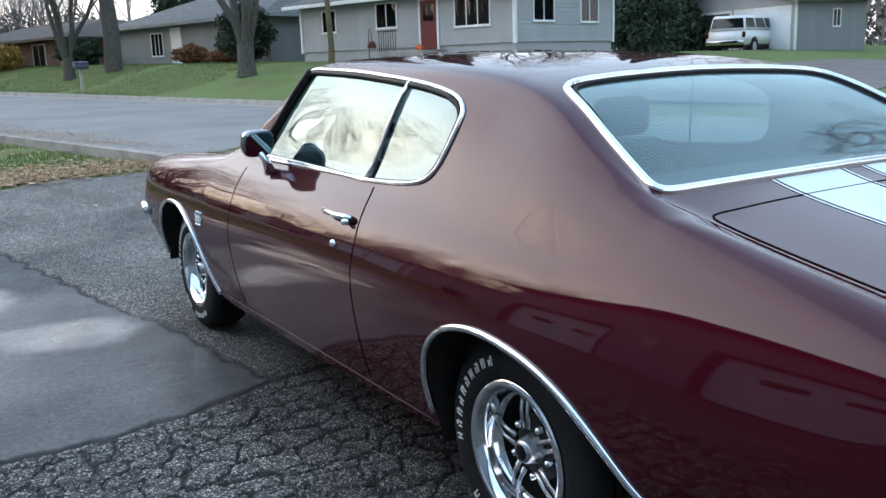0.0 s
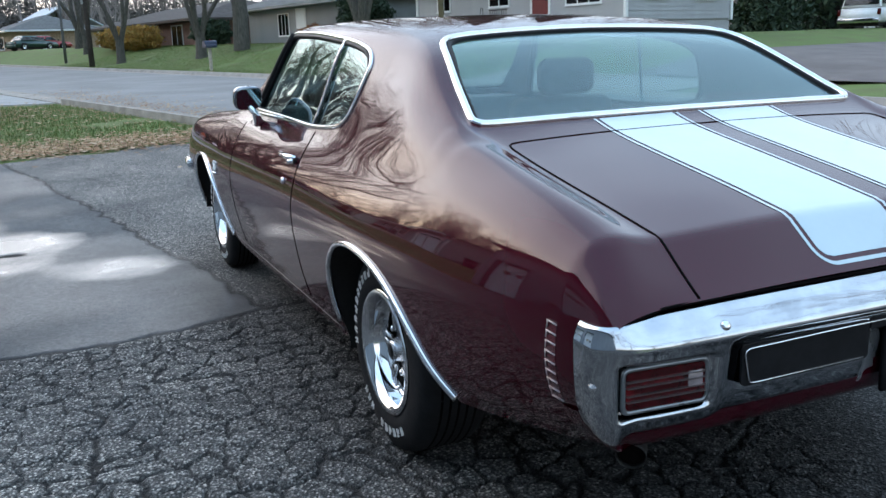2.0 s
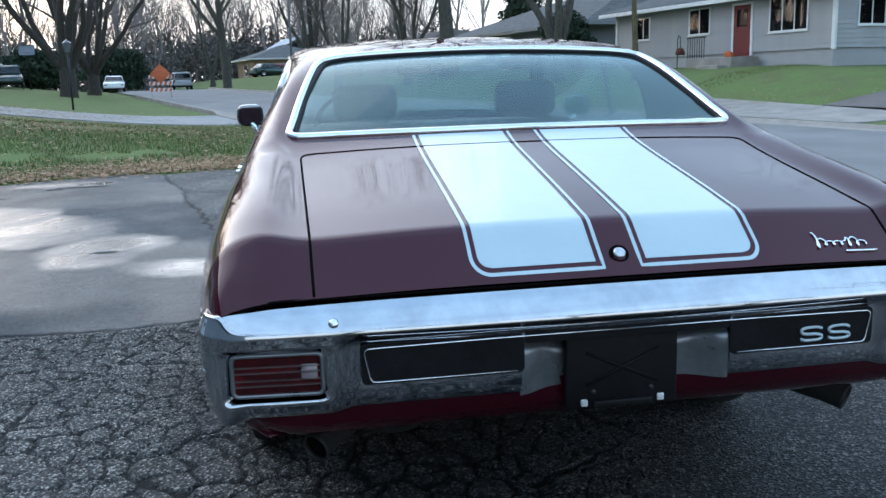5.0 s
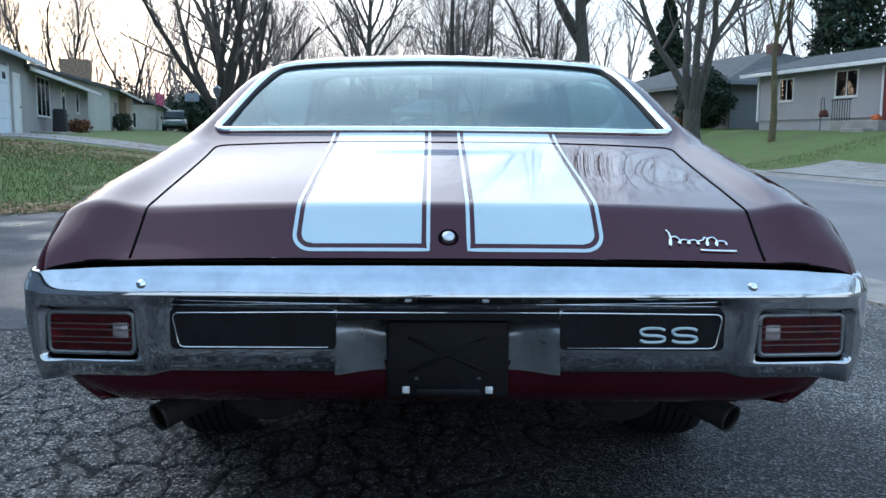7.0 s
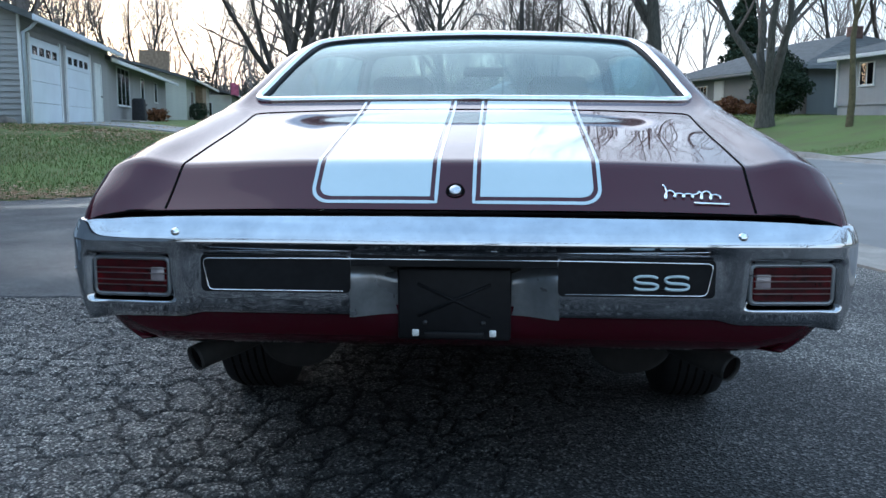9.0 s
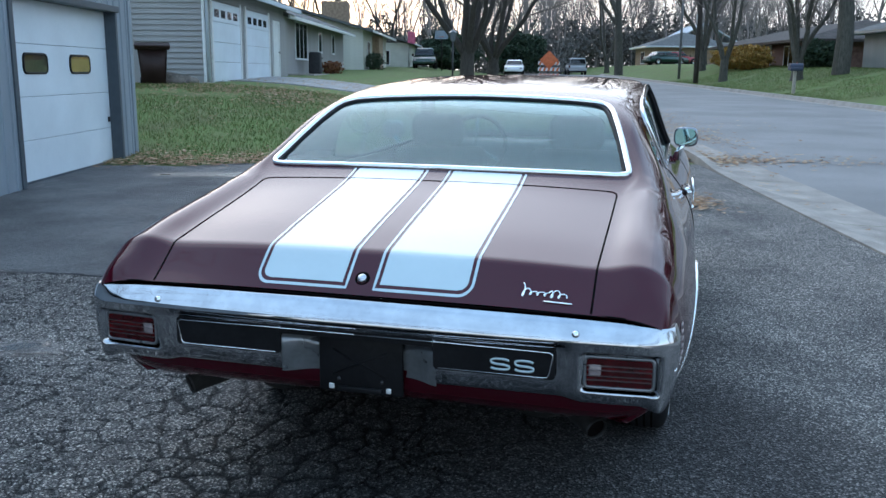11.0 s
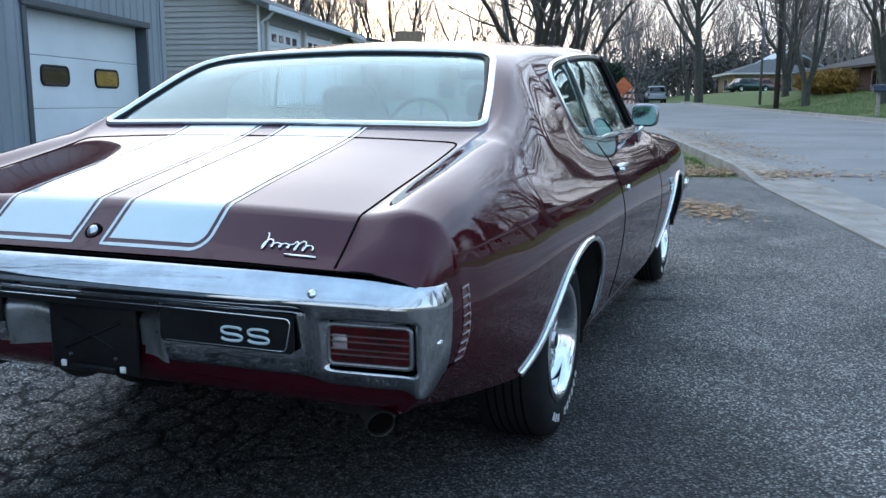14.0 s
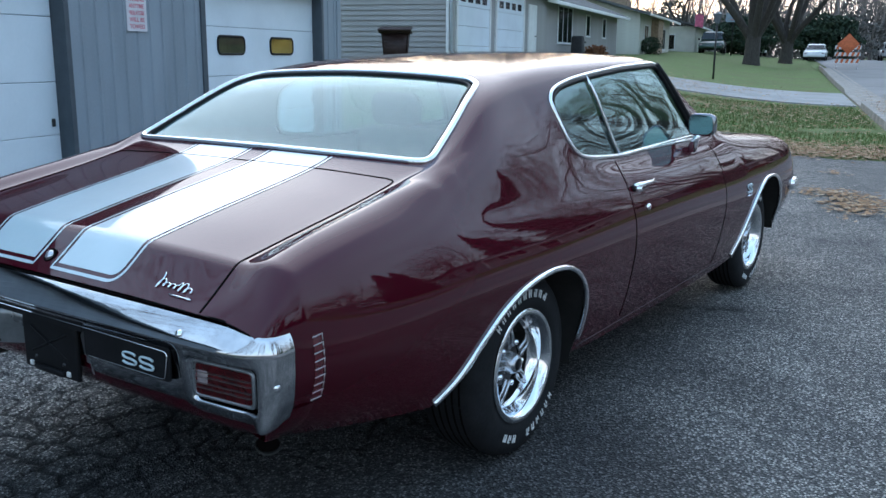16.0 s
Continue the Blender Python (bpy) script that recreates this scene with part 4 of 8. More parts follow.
for s in (1, -1):
    part("shut_line", line_top([(0.672 * s, y) for y in np.arange(0.09, 0.845, 0.02)] + [(0.668 * s, 0.85), (0.655 * s, 0.862), (0.63 * s, 0.866)]), GAP, car)
    part("shut_line", tube(bmesh.new(), on_side([(DOOR0 + 0.05 * max(0, (z - 0.80) / 0.15), z) for z in np.arange(0.955, 0.30, -0.02)], s, -0.0012), 0.0035, 6), GAP, car)
    part("shut_line", tube(bmesh.new(), on_side([(DOOR1, z) for z in np.arange(0.93, 0.30, -0.02)], s, -0.0012), 0.003, 6), GAP, car)
for s in (1, -1):
    part("sill_trim", tube(bmesh.new(), on_side([(y, 0.287) for y in np.arange(1.72, 3.72, 0.1)], s, 0.0), 0.0022, 6), GUN, car)
part("shut_line", line_top([(x, 0.866) for x in np.linspace(-0.63, 0.63, 40)]), GAP, car)
part("shut_line", tube(bmesh.new(), [Vector((x, 0.088, 0.770 - 0.020 * sstep(0.74, 0.86, abs(x)))) for x in np.linspace(-0.845, 0.845, 60)], 0.0035, 6), GAP, car)


# chrome window surrounds and arch mouldings
def surround(pts3, r, sides=8, closed=True):
    return tube(bmesh.new(), pts3, r, sides, closed=closed)


rw = np.vstack([REAR_WIN, (REAR_WIN[1:-1] * [-1, 1])[::-1]])
rw_s = smooth_loop(rw, n=5)
part("rear_window_trim", surround(on_top(rw_s, 0.002), 0.0125), CHROME, car, "bright chrome rear window surround")
gk = smooth_loop(rw * [0.972, 1] + [0, 0] + np.where(rw[:, 1:2] > 1.2, -1, 1) * [[0, 0.014]], n=5)
part("rear_window_gasket", surround(on_top(gk, -0.004), 0.008, 6), BLACK, car)
for s in (1, -1):
    low = [p for p in SIDE_WIN]
    part("side_window_trim", surround(on_side(low, s, 0.001), 0.009), CHROME, car)
    gas = [(1.0 * y - (0.014 if y > 3 else 0) + (0.012 if y < 1.85 else 0), z - 0.014 if z > 1.2 else z) for y, z in SIDE_WIN]
    part("side_window_gasket", surround(on_side(gas, s, -0.003), 0.010, 6), BLACK, car)
    part("window_divider", tube(bmesh.new(), on_side([(2.135 + 0.115 * t, 1.305 - 0.33 * t) for t in np.linspace(0, 1, 8)], s, 0.001), 0.008, 6), CHROME, car)
    part("a_pillar_trim", tube(bmesh.new(), on_side([(2.985 + 0.30 * t, 1.34 - 0.335 * t) for t in np.linspace(0, 1, 9)], s, 0.0), 0.020, 8), BLACK, car)
    part("wheel_arch_moulding", tube(bmesh.new(), on_side(ARCH_R[:-8], s, 0.002), 0.0115, 8), CHROME, car)
    part("wheel_arch_moulding", tube(bmesh.new(), on_side(ARCH_F[2:-6], s, 0.002), 0.0115, 8), CHROME, car)
    # dark liners behind the arches
    for arch, lo in ((ARCH_R, 0.50), (ARCH_F, 0.50)):
        bm = bmesh.new()
        prev = None
        for y, z in arch:
            x1 = shell_x(y, max(z, 0.26)) - 0.004
            cur = (bm.verts.new((x1 * s, y, z)), bm.verts.new((lo * s, y, z)))
            if prev:
                bm.faces.new((prev[0], prev[1], cur[1], cur[0]))
            prev = cur
        yc = arch[:, 0].mean()
        vs = [bm.verts.new((lo * s, y, z)) for y, z in arch]
        bm.faces.new(vs)
        part("wheel_well", bm, UNDER, car, smooth=False)

# stripes: white field, a maroon gap, a white pinstripe round it
def stripe_outline(xi, xo, y0, y1, r):
    pts = [(xi, y) for y in np.linspace(y1, y0, 40)]
    pts += [(x, y0) for x in np.linspace(xi, xo - r, 12)[1:]]
    pts += [(xo - r + r * math.sin(a), y0 + r - r * math.cos(a)) for a in np.linspace(0, math.pi / 2, 9)[1:]]
    pts += [(xo, y) for y in np.linspace(y0 + r, y1, 40)[1:]]
    return pts


def top_patch(name, xi, xo, y0, y1, r, s, lift, m, label=""):
    """A painted field on the deck with one rounded corner."""
    bm = bmesh.new()
    prev = None
    for y in np.concatenate([np.linspace(y0, y0 + r, 8), np.linspace(y0 + r, y1, 70)[1:]]):
        edge = xo if y >= y0 + r else xo - r + math.sqrt(max(0, r * r - (y0 + r - y) ** 2))
        xs = np.linspace(xi, edge, 9)
        cur = [bm.verts.new((x * s, y, shell_z(x, y) + lift)) for x in xs]
        if prev:
            for k in range(8):
                bm.faces.new((prev[k], prev[k + 1], cur[k + 1], cur[k])[:: s])
        prev = cur
    return part(name, bm, m, car, label)


for s in (1, -1):
    top_patch("deck_stripe", 0.058, 0.318, 0.118, 0.955, 0.028, s, 0.0012, WHITE, "wide white racing stripe")
    out = stripe_outline(0.0435, 0.3325, 0.1035, 0.955, 0.040)
    bm = bmesh.new()
    prev = None
    for i, (x, y) in enumerate(out):
        a, b = out[max(i - 1, 0)], out[min(i + 1, len(out) - 1)]
        d = Vector((b[0] - a[0], b[1] - a[1]))
        d.normalize()
        n2 = Vector((-d.y, d.x)) * 0.0042
        cur = [bm.verts.new(((x + q * n2.x) * s, y + q * n2.y, shell_z(x + q * n2.x, y + q * n2.y) + 0.0013)) for q in (-1, 1)]
        if prev:
            bm.faces.new((prev[0], prev[1], cur[1], cur[0])[:: -s])
        prev = cur
    part("pinstripe", bm, WHITE, car)

# ---- rear bumper: one wrapped chrome pressing ----
def step(a, b, x):
    t = min(1.0, max(0.0, (x - a) / (b - a)))
    return t * t * (3 - 2 * t)


B_HALF = smooth_loop([(0.0, 0.036), (0.12, 0.036), (0.22, 0.037), (0.30, 0.038), (0.45, 0.040), (0.60, 0.043), (0.70, 0.047), (0.78, 0.052), (0.842, 0.063), (0.880, 0.080), (0.902, 0.102), (0.910, 0.128), (0.911, 0.160)], closed=False, n=8)
B_PATH = np.vstack([(B_HALF * [-1, 1])[::-1][:-1], B_HALF])
LIP = smooth_loop([(-0.085, 0.773), (-0.060, 0.770), (-0.038, 0.757), (-0.016, 0.734), (-0.001, 0.714), (0.002, 0.704)], closed=False, n=4)
B_Z = np.concatenate([np.linspace(0.703, 0.664, 14), np.linspace(0.660, 0.585, 14), np.linspace(0.582, 0.540, 14), np.linspace(0.537, 0.513, 8)])
Z_PANEL, O_PANEL = (0.513, 0.522, 0.530, 0.545, 0.568, 0.577, 0.584, 0.66, 0.672, 0.682, 0.692, 0.703), (-0.075, -0.054, -0.047, -0.041, -0.035, -0.0335, -0.0325, -0.027, -0.026, -0.021, -0.010, 0.002)
Z_BLOCK, O_BLOCK = (0.513, 0.519, 0.530, 0.55, 0.60, 0.66, 0.692, 0.703), (-0.068, -0.052, -0.040, -0.030, -0.018, -0.008, -0.001, 0.002)


def face_offset(x, z):
    """How far the pressing stands out from its line: a sunk panel, a lamp housing with a sunk lamp."""
    block = step(0.590, 0.640, x)
    o = np.interp(z, Z_PANEL, O_PANEL) * (1 - block) + np.interp(z, Z_BLOCK, O_BLOCK) * block
    qx, qz = abs(x - 0.763) - 0.094, abs(z - 0.617) - 0.045
    d = math.hypot(max(qx, 0), max(qz, 0)) + min(max(qx, qz), 0)
    return o * (1 - 0.85 * step(0.815, 0.890, x)) - 0.024 * (1 - step(0.003, 0.017, d))


bm = bmesh.new()
prev = None
N_LIP = len(LIP)
for i, (x, y) in enumerate(B_PATH):
    a, b = B_PATH[max(i - 1, 0)], B_PATH[min(i + 1, len(B_PATH) - 1)]
    d = (b - a) / np.linalg.norm(b - a)
    nx, ny = d[1], -d[0]
    ax, sg = abs(x), (1 if x > 0 else -1)
    side = step(0.85, 0.905, ax)
    turn = step(0.79, 0.885, ax)
    fwd = step(0.085, 0.160, y)
    z_low = 0.513 + 0.010 * (1 - step(0.59, 0.66, ax)) + 0.022 * fwd
    cur = []
    for o, z in LIP:
        oo = o * (1 - 0.70 * turn)
        cur.append(bm.verts.new((x + nx * oo, y + ny * oo, z + 0.36 * o * turn)))
    for z in B_Z:
        oo = face_offset(ax, z) * (1 - 0.6 * side)
        zz = z if z > 0.58 else 0.58 - (0.58 - z) * (0.58 - z_low) / (0.58 - 0.513)
        tuck = 0.022 * side * max(0.0, (0.66 - z) / 0.147) ** 2
        cur.append(bm.verts.new((x + nx * oo - sg * tuck, y + ny * oo, zz)))
    if prev:
        for k in range(len(cur) - 1):
            zk = 1 if k < N_LIP else B_Z[min(k - N_LIP, len(B_Z) - 1)]
            if not (ax < 0.241 and abs(B_PATH[i - 1][0]) < 0.241 and zk < 0.656):      # opening for the plate
                bm.faces.new((prev[k], cur[k], cur[k + 1], prev[k + 1])[::-1])
    prev = cur
bumper = part("rear_bumper", bm, CHROME_W, car, "wrap-around chrome rear bumper with light haze")
FACE_Y = 0.0665     # floor of the sunk panel


def flat_frame(bm, outline, r, y, sides=6, closed=True):
    return tube(bm, [Vector((x, y, z)) for x, z in outline], r, sides, closed=closed)


for s in (1, -1):
    x0, x1 = (0.671, 0.853) if s > 0 else (-0.853, -0.671)
    lamp_y = 0.088
    base = part("tail_lamp", prism(bmesh.new(), round_rect(x0 - 0.006, x1 + 0.006, 0.570, 0.664, 0.012), 0.006, Matrix.Translation((0, lamp_y, 0)) @ pose(0, 0, 0, 90, 0, 0)), BLACK, car, "sunk rectangular red tail lamp with bright ribs", smooth=False)
    base.matrix_basis = Matrix.Translation((s * 0.755, 0, 0)) @ Matrix.Rotation(math.radians(5.0 * s), 4, "Z") @ Matrix.Translation((-s * 0.755, 0, 0))
    part("bezel", flat_frame(bmesh.new(), round_rect(x0 - 0.001, x1 + 0.001, 0.574, 0.660, 0.012), 0.0055, lamp_y - 0.007), GREYP, base)
    part("lens", prism(bmesh.new(), round_rect(x0 + 0.004, x1 - 0.004, 0.579, 0.655, 0.008), 0.004, Matrix.Translation((0, lamp_y - 0.006, 0)) @ pose(0, 0, 0, 90, 0, 0)), RED, base, smooth=False)
    xr = s * 0.680
    part("reverse_lens", boxm(min(xr, xr + s * 0.034), max(xr, xr + s * 0.034), lamp_y - 0.0135, lamp_y - 0.009, 0.606, 0.640, 0.002, 1), CLEARL, base)
    for z0, z1, q in ((0.5805, 0.594, 0.0), (0.610, 0.623, 0.03), (0.640, 0.6535, 0.0)):
        part("red_band", boxm(x0 + 0.006 + q, x1 - 0.006 - q, lamp_y - 0.0115, lamp_y - 0.009, z0, z1, 0.001, 1), RED_B, base, smooth=False)
    for z in (0.597, 0.609, 0.625, 0.637):
        part("rib", boxm(x0 + 0.004, x1 - 0.004, lamp_y - 0.017, lamp_y - 0.009, z - 0.0007, z + 0.0007), RIB, base, smooth=False)
    # black panel with its bright line
    o = [(s * x, z) for x, z in round_rect(0.236, 0.584, 0.586, 0.672, 0.012)][:: s]
    part("blackout_panel", prism(bmesh.new(), o, 0.005, Matrix.Translation((0, FACE_Y + 0.001, 0)) @ pose(0, 0, 0, 90, 0, 0)), BLACK, car, smooth=False)
    line = [(0.252, 0.591), (0.552, 0.591), (0.562, 0.593), (0.567, 0.600), (0.577, 0.652), (0.575, 0.660), (0.567, 0.664), (0.30, 0.666), (0.0, 0.666)]
    part("panel_line", flat_frame(bmesh.new(), [(s * x, z) for x, z in line], 0.0019, FACE_Y - 0.006, closed=False), CHROME, car)
    # pressed scoop running in beside the plate
    bm, prev = bmesh.new(), None
    for x, y in smooth_loop([(0.241, 0.072), (0.232, 0.074), (0.214, 0.083), (0.190, 0.100), (0.160, 0.116), (0.128, 0.122)], closed=False, n=4):
        top = 0.636 + 0.016 * step(0.13, 0.20, x)
        cur = [bm.verts.new((s * x, y + 0.14 * max(0, 0.60 - z) + 0.020 * step(top - 0.03, top, z) , z)) for z in np.linspace(0.526, top, 16)]
        if prev:
            for k in range(15):
                bm.faces.new((prev[k], prev[k + 1], cur[k + 1], cur[k])[:: -s])
        prev = cur
    part("plate_scoop", bm, GREYP, car)
    part("bumper_bolt", lathe(bmesh.new(), [(0.008, 0.0115), (0.0, 0.0105), (-0.003, 0.006), (-0.004, 0.0)], "y", (0, 0, 0), 16), CHROME, car).matrix_basis = pose(s * 0.637, 0.051, 0.728, -40, 0, 0)
    part("bumper_bolt", lathe(bmesh.new(), [(-0.008, 0.0115), (0.0, 0.0105), (0.003, 0.006), (0.004, 0.0)], "x", (0, 0, 0), 16), CHROME, car).matrix_basis = pose(s * 0.902, 0.108, 0.630, 0, 0, -28 if s > 0 else 208)
    # side marker with its louvre bars
    bm, prev = bmesh.new(), None
    for t in np.linspace(0, 1, 10):
        cur = [bm.verts.new(v) for v in on_side([(0.222 + 0.009 * t + q, 0.731 - 0.174 * t) for q in (0, 0.014, 0.029)], s, 0.0012)]
        if prev:
            for k in range(2):
                bm.faces.new((prev[k], prev[k + 1], cur[k + 1], cur[k])[:: -s])
        prev = cur
    mk = part("side_marker", bm, AMBER, car, "narrow maroon side marker with dull bright bars")
    for t in np.linspace(0.0, 1, 9):
        z, yo = 0.727 - 0.166 * t, 0.009 * t
        part("bar", tube(bmesh.new(), on_side([(0.221 + yo, z - 0.003), (0.252 + yo, z + 0.001)], s, 0.003), 0.0017, 5), MARKB, mk)
        if t < 0.99:
            part("bar", tube(bmesh.new(), on_side([(0.250 + yo, z), (0.251 + yo, z - 0.015)], s, 0.003), 0.0015, 5), MARKB, mk)
    # tail pipe: leaves the muffler, turns outwards and down
    pipe = smooth_loop([(s * 0.56, 0.62, 0.385), (s * 0.575, 0.48, 0.392), (s * 0.61, 0.37, 0.388), (s * 0.652, 0.320, 0.378), (s * 0.685, 0.282, 0.366)], closed=False, n=4)
    tp = part("tail_pipe", tube(bmesh.new(), [Vector(q) for q in pipe], 0.034, 20, caps=False), UNDER, car, "sooty steel tail pipe turned outwards")
    out_d = Vector(pipe[-1] - pipe[-2]).normalized()
    tip_m = Matrix.Translation(Vector(pipe[-1])) @ out_d.to_track_quat("Z", "Y").to_matrix().to_4x4()
    part("pipe_rim", lathe(bmesh.new(), [(-0.006, 0.0346), (0.001, 0.0346), (0.001, 0.0330), (-0.006, 0.0325)], "z", steps=24), mat("sooty steel", (0.035, 0.034, 0.033), rough=0.6, metal=0.5, var=0.2), tp).matrix_basis = tip_m
    part("pipe_bore", lathe(bmesh.new(), [(-0.010, 0.0312), (-0.0105, 0.0)], "z", steps=20), GAP, tp).matrix_basis = tip_m
    bm = lathe(bmesh.new(), [(0.0, 0.0), (0.0, 0.070), (0.015, 0.085), (0.52, 0.085), (0.535, 0.070), (0.535, 0.0)], "y", (0, 0, 0), 24)
    for v in bm.verts:
        v.co.x *= 1.35
    part("muffler", bm, UNDER, car).matrix_basis = Matrix.Translation((s * 0.47, 0.52, 0.365))
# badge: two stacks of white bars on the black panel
bd = part("rear_badge", boxm(0.402, 0.530, FACE_Y - 0.008, FACE_Y - 0.005, 0.6045, 0.6060), BLACK, car, "white metal badge on the black panel")
for xo in (0.402, 0.470):
    w = 0.058
    curve = smooth_loop([(w - 0.004, 0.6305), (w * 0.75, 0.6345), (w * 0.3, 0.6345), (0.004, 0.630), (0.006, 0.6225), (w * 0.3, 0.6195), (w * 0.7, 0.6185), (w - 0.004, 0.6145), (w - 0.006, 0.608), (w * 0.7, 0.605), (w * 0.25, 0.605), (0.003, 0.609)], closed=False, n=4)
    part("badge_bar", tube(bmesh.new(), [Vector((xo + x, FACE_Y - 0.008, z)) for x, z in curve], 0.0036, 6), WHITE, bd)
part("blackout_panel", prism(bmesh.new(), round_rect(-0.234, 0.234, 0.650, 0.684, 0.004), 0.004, Matrix.Translation((0, FACE_Y - 0.002, 0)) @ pose(0, 0, 0, 90, 0, 0)), BLACK, car, smooth=False)
# licence plate bracket
part("plate_recess", boxm(-0.30, 0.30, 0.135, 0.145, 0.53, 0.72), UNDER, car, smooth=False)
pb = part("plate_bracket", boxm(-0.132, 0.132, 0.104, 0.118, 0.470, 0.640, 0.006, 2), BLACK, car, "empty black number plate bracket")
for a in (1, -1):
    part("rib", tube(bmesh.new(), [Vector((-0.085, 0.104, 0.565 - 0.038 * a)), Vector((0.085, 0.104, 0.565 + 0.038 * a))], 0.0045, 6), BLACK, pb)
    part("clip", boxm(a * 0.09 - 0.008, a * 0.09 + 0.008, 0.097, 0.104, 0.480, 0.496, 0.002, 1), RWL, pb)
    part("screw", lathe(bmesh.new(), [(0.0, 0), (0.0, 0.005), (0.006, 0.006)], "y", (a * 0.068, 0.099, 0.512), 12), GUN, pb)
part("plate_lip", boxm(-0.07, 0.07, 0.094, 0.105, 0.474, 0.492, 0.004, 2), BLACK, pb)
# valance: runs under the bumper, tucks in at its foot and turns the corners into the quarter panels
bm, prev = bmesh.new(), None
j_v = int(np.argmin(abs(SY - 0.26)))
kk = int(np.searchsorted(U_K, 5.0))
half_path = smooth_loop([(0.0, 0.128), (0.45, 0.127), (0.75, 0.125), (0.88, 0.127), (0.945, 0.142), (0.982, 0.172), (0.998, 0.215), (0.998, 0.265)], closed=False, n=6)
v_path = np.vstack([(half_path * [-1, 1])[::-1][:-1], half_path])
for u, y in v_path:
    end = step(0.94, 0.998, abs(u))
    low = 0.432 + 0.006 * end + 0.0025 * math.sin(37 * u) * step(0.8, 0.95, abs(u))
    cur = []
    for f in np.linspace(0, 1, 11):
        z = 0.548 + (low - 0.548) * f
        half = float(np.interp(-z, -G0[j_v, kk:, 2], G0[j_v, kk:, 0])) - 0.0015
        cur.append(bm.verts.new((u * half, y + (0.020 * f + 0.060 * f ** 4) * (1 - end), z)))
    cur.append(bm.verts.new((u * 0.70, max(y, 0.13) + 0.16 * (1 - end), low + 0.010)))
    if prev:
        for k in range(len(cur) - 1):
            bm.faces.new((prev[k], cur[k], cur[k + 1], prev[k + 1])[::-1])
    prev = cur
part("rear_valance", bm, PAINT, car)
# trunk lock
lk = part("trunk_lock", lathe(bmesh.new(), [(0.002, 0.0225), (-0.003, 0.0215), (-0.002, 0.017), (0.0, 0.0165), (0.0, 0.0)], "y", (0, 0, 0), 28), GAP, car)
lk.matrix_basis = pose(0, 0.131, 0.8165, -42, 0, 0)
part("lock_barrel", lathe(bmesh.new(), [(0.002, 0.0145), (-0.006, 0.0140), (-0.009, 0.011), (-0.010, 0.0)], "y", (0, 0, 0), 24), ALU, lk)
# script badge: a chrome squiggle over a bar
pts = []
for t in np.linspace(0, 1, 110):
    x = 0.470 + 0.130 * t
    amp = 0.020 * max(0, 1 - 4.5 * t) + 0.0065 + (0.008 if 0.62 < t < 0.86 else 0)
    ph = 2 * math.pi * 6.5 * t
    yy = 0.127 + 0.75 * (amp * math.cos(ph) + 0.4 * (amp - 0.0065))
    xx = x + 0.0062 * math.sin(ph) + 0.22 * (yy - 0.127)
    pts.append(Vector((xx, yy, shell_z(xx, yy) + 0.004)))
sb = part("script_badge", tube(bmesh.new(), pts, 0.0022, 6), CHROME, car, "small chrome script badge")
part("badge_bar", tube(bmesh.new(), [Vector((x, 0.108, shell_z(x, 0.108) + 0.003)) for x in np.linspace(0.540, 0.618, 6)], 0.0030, 6), CHROME, sb)

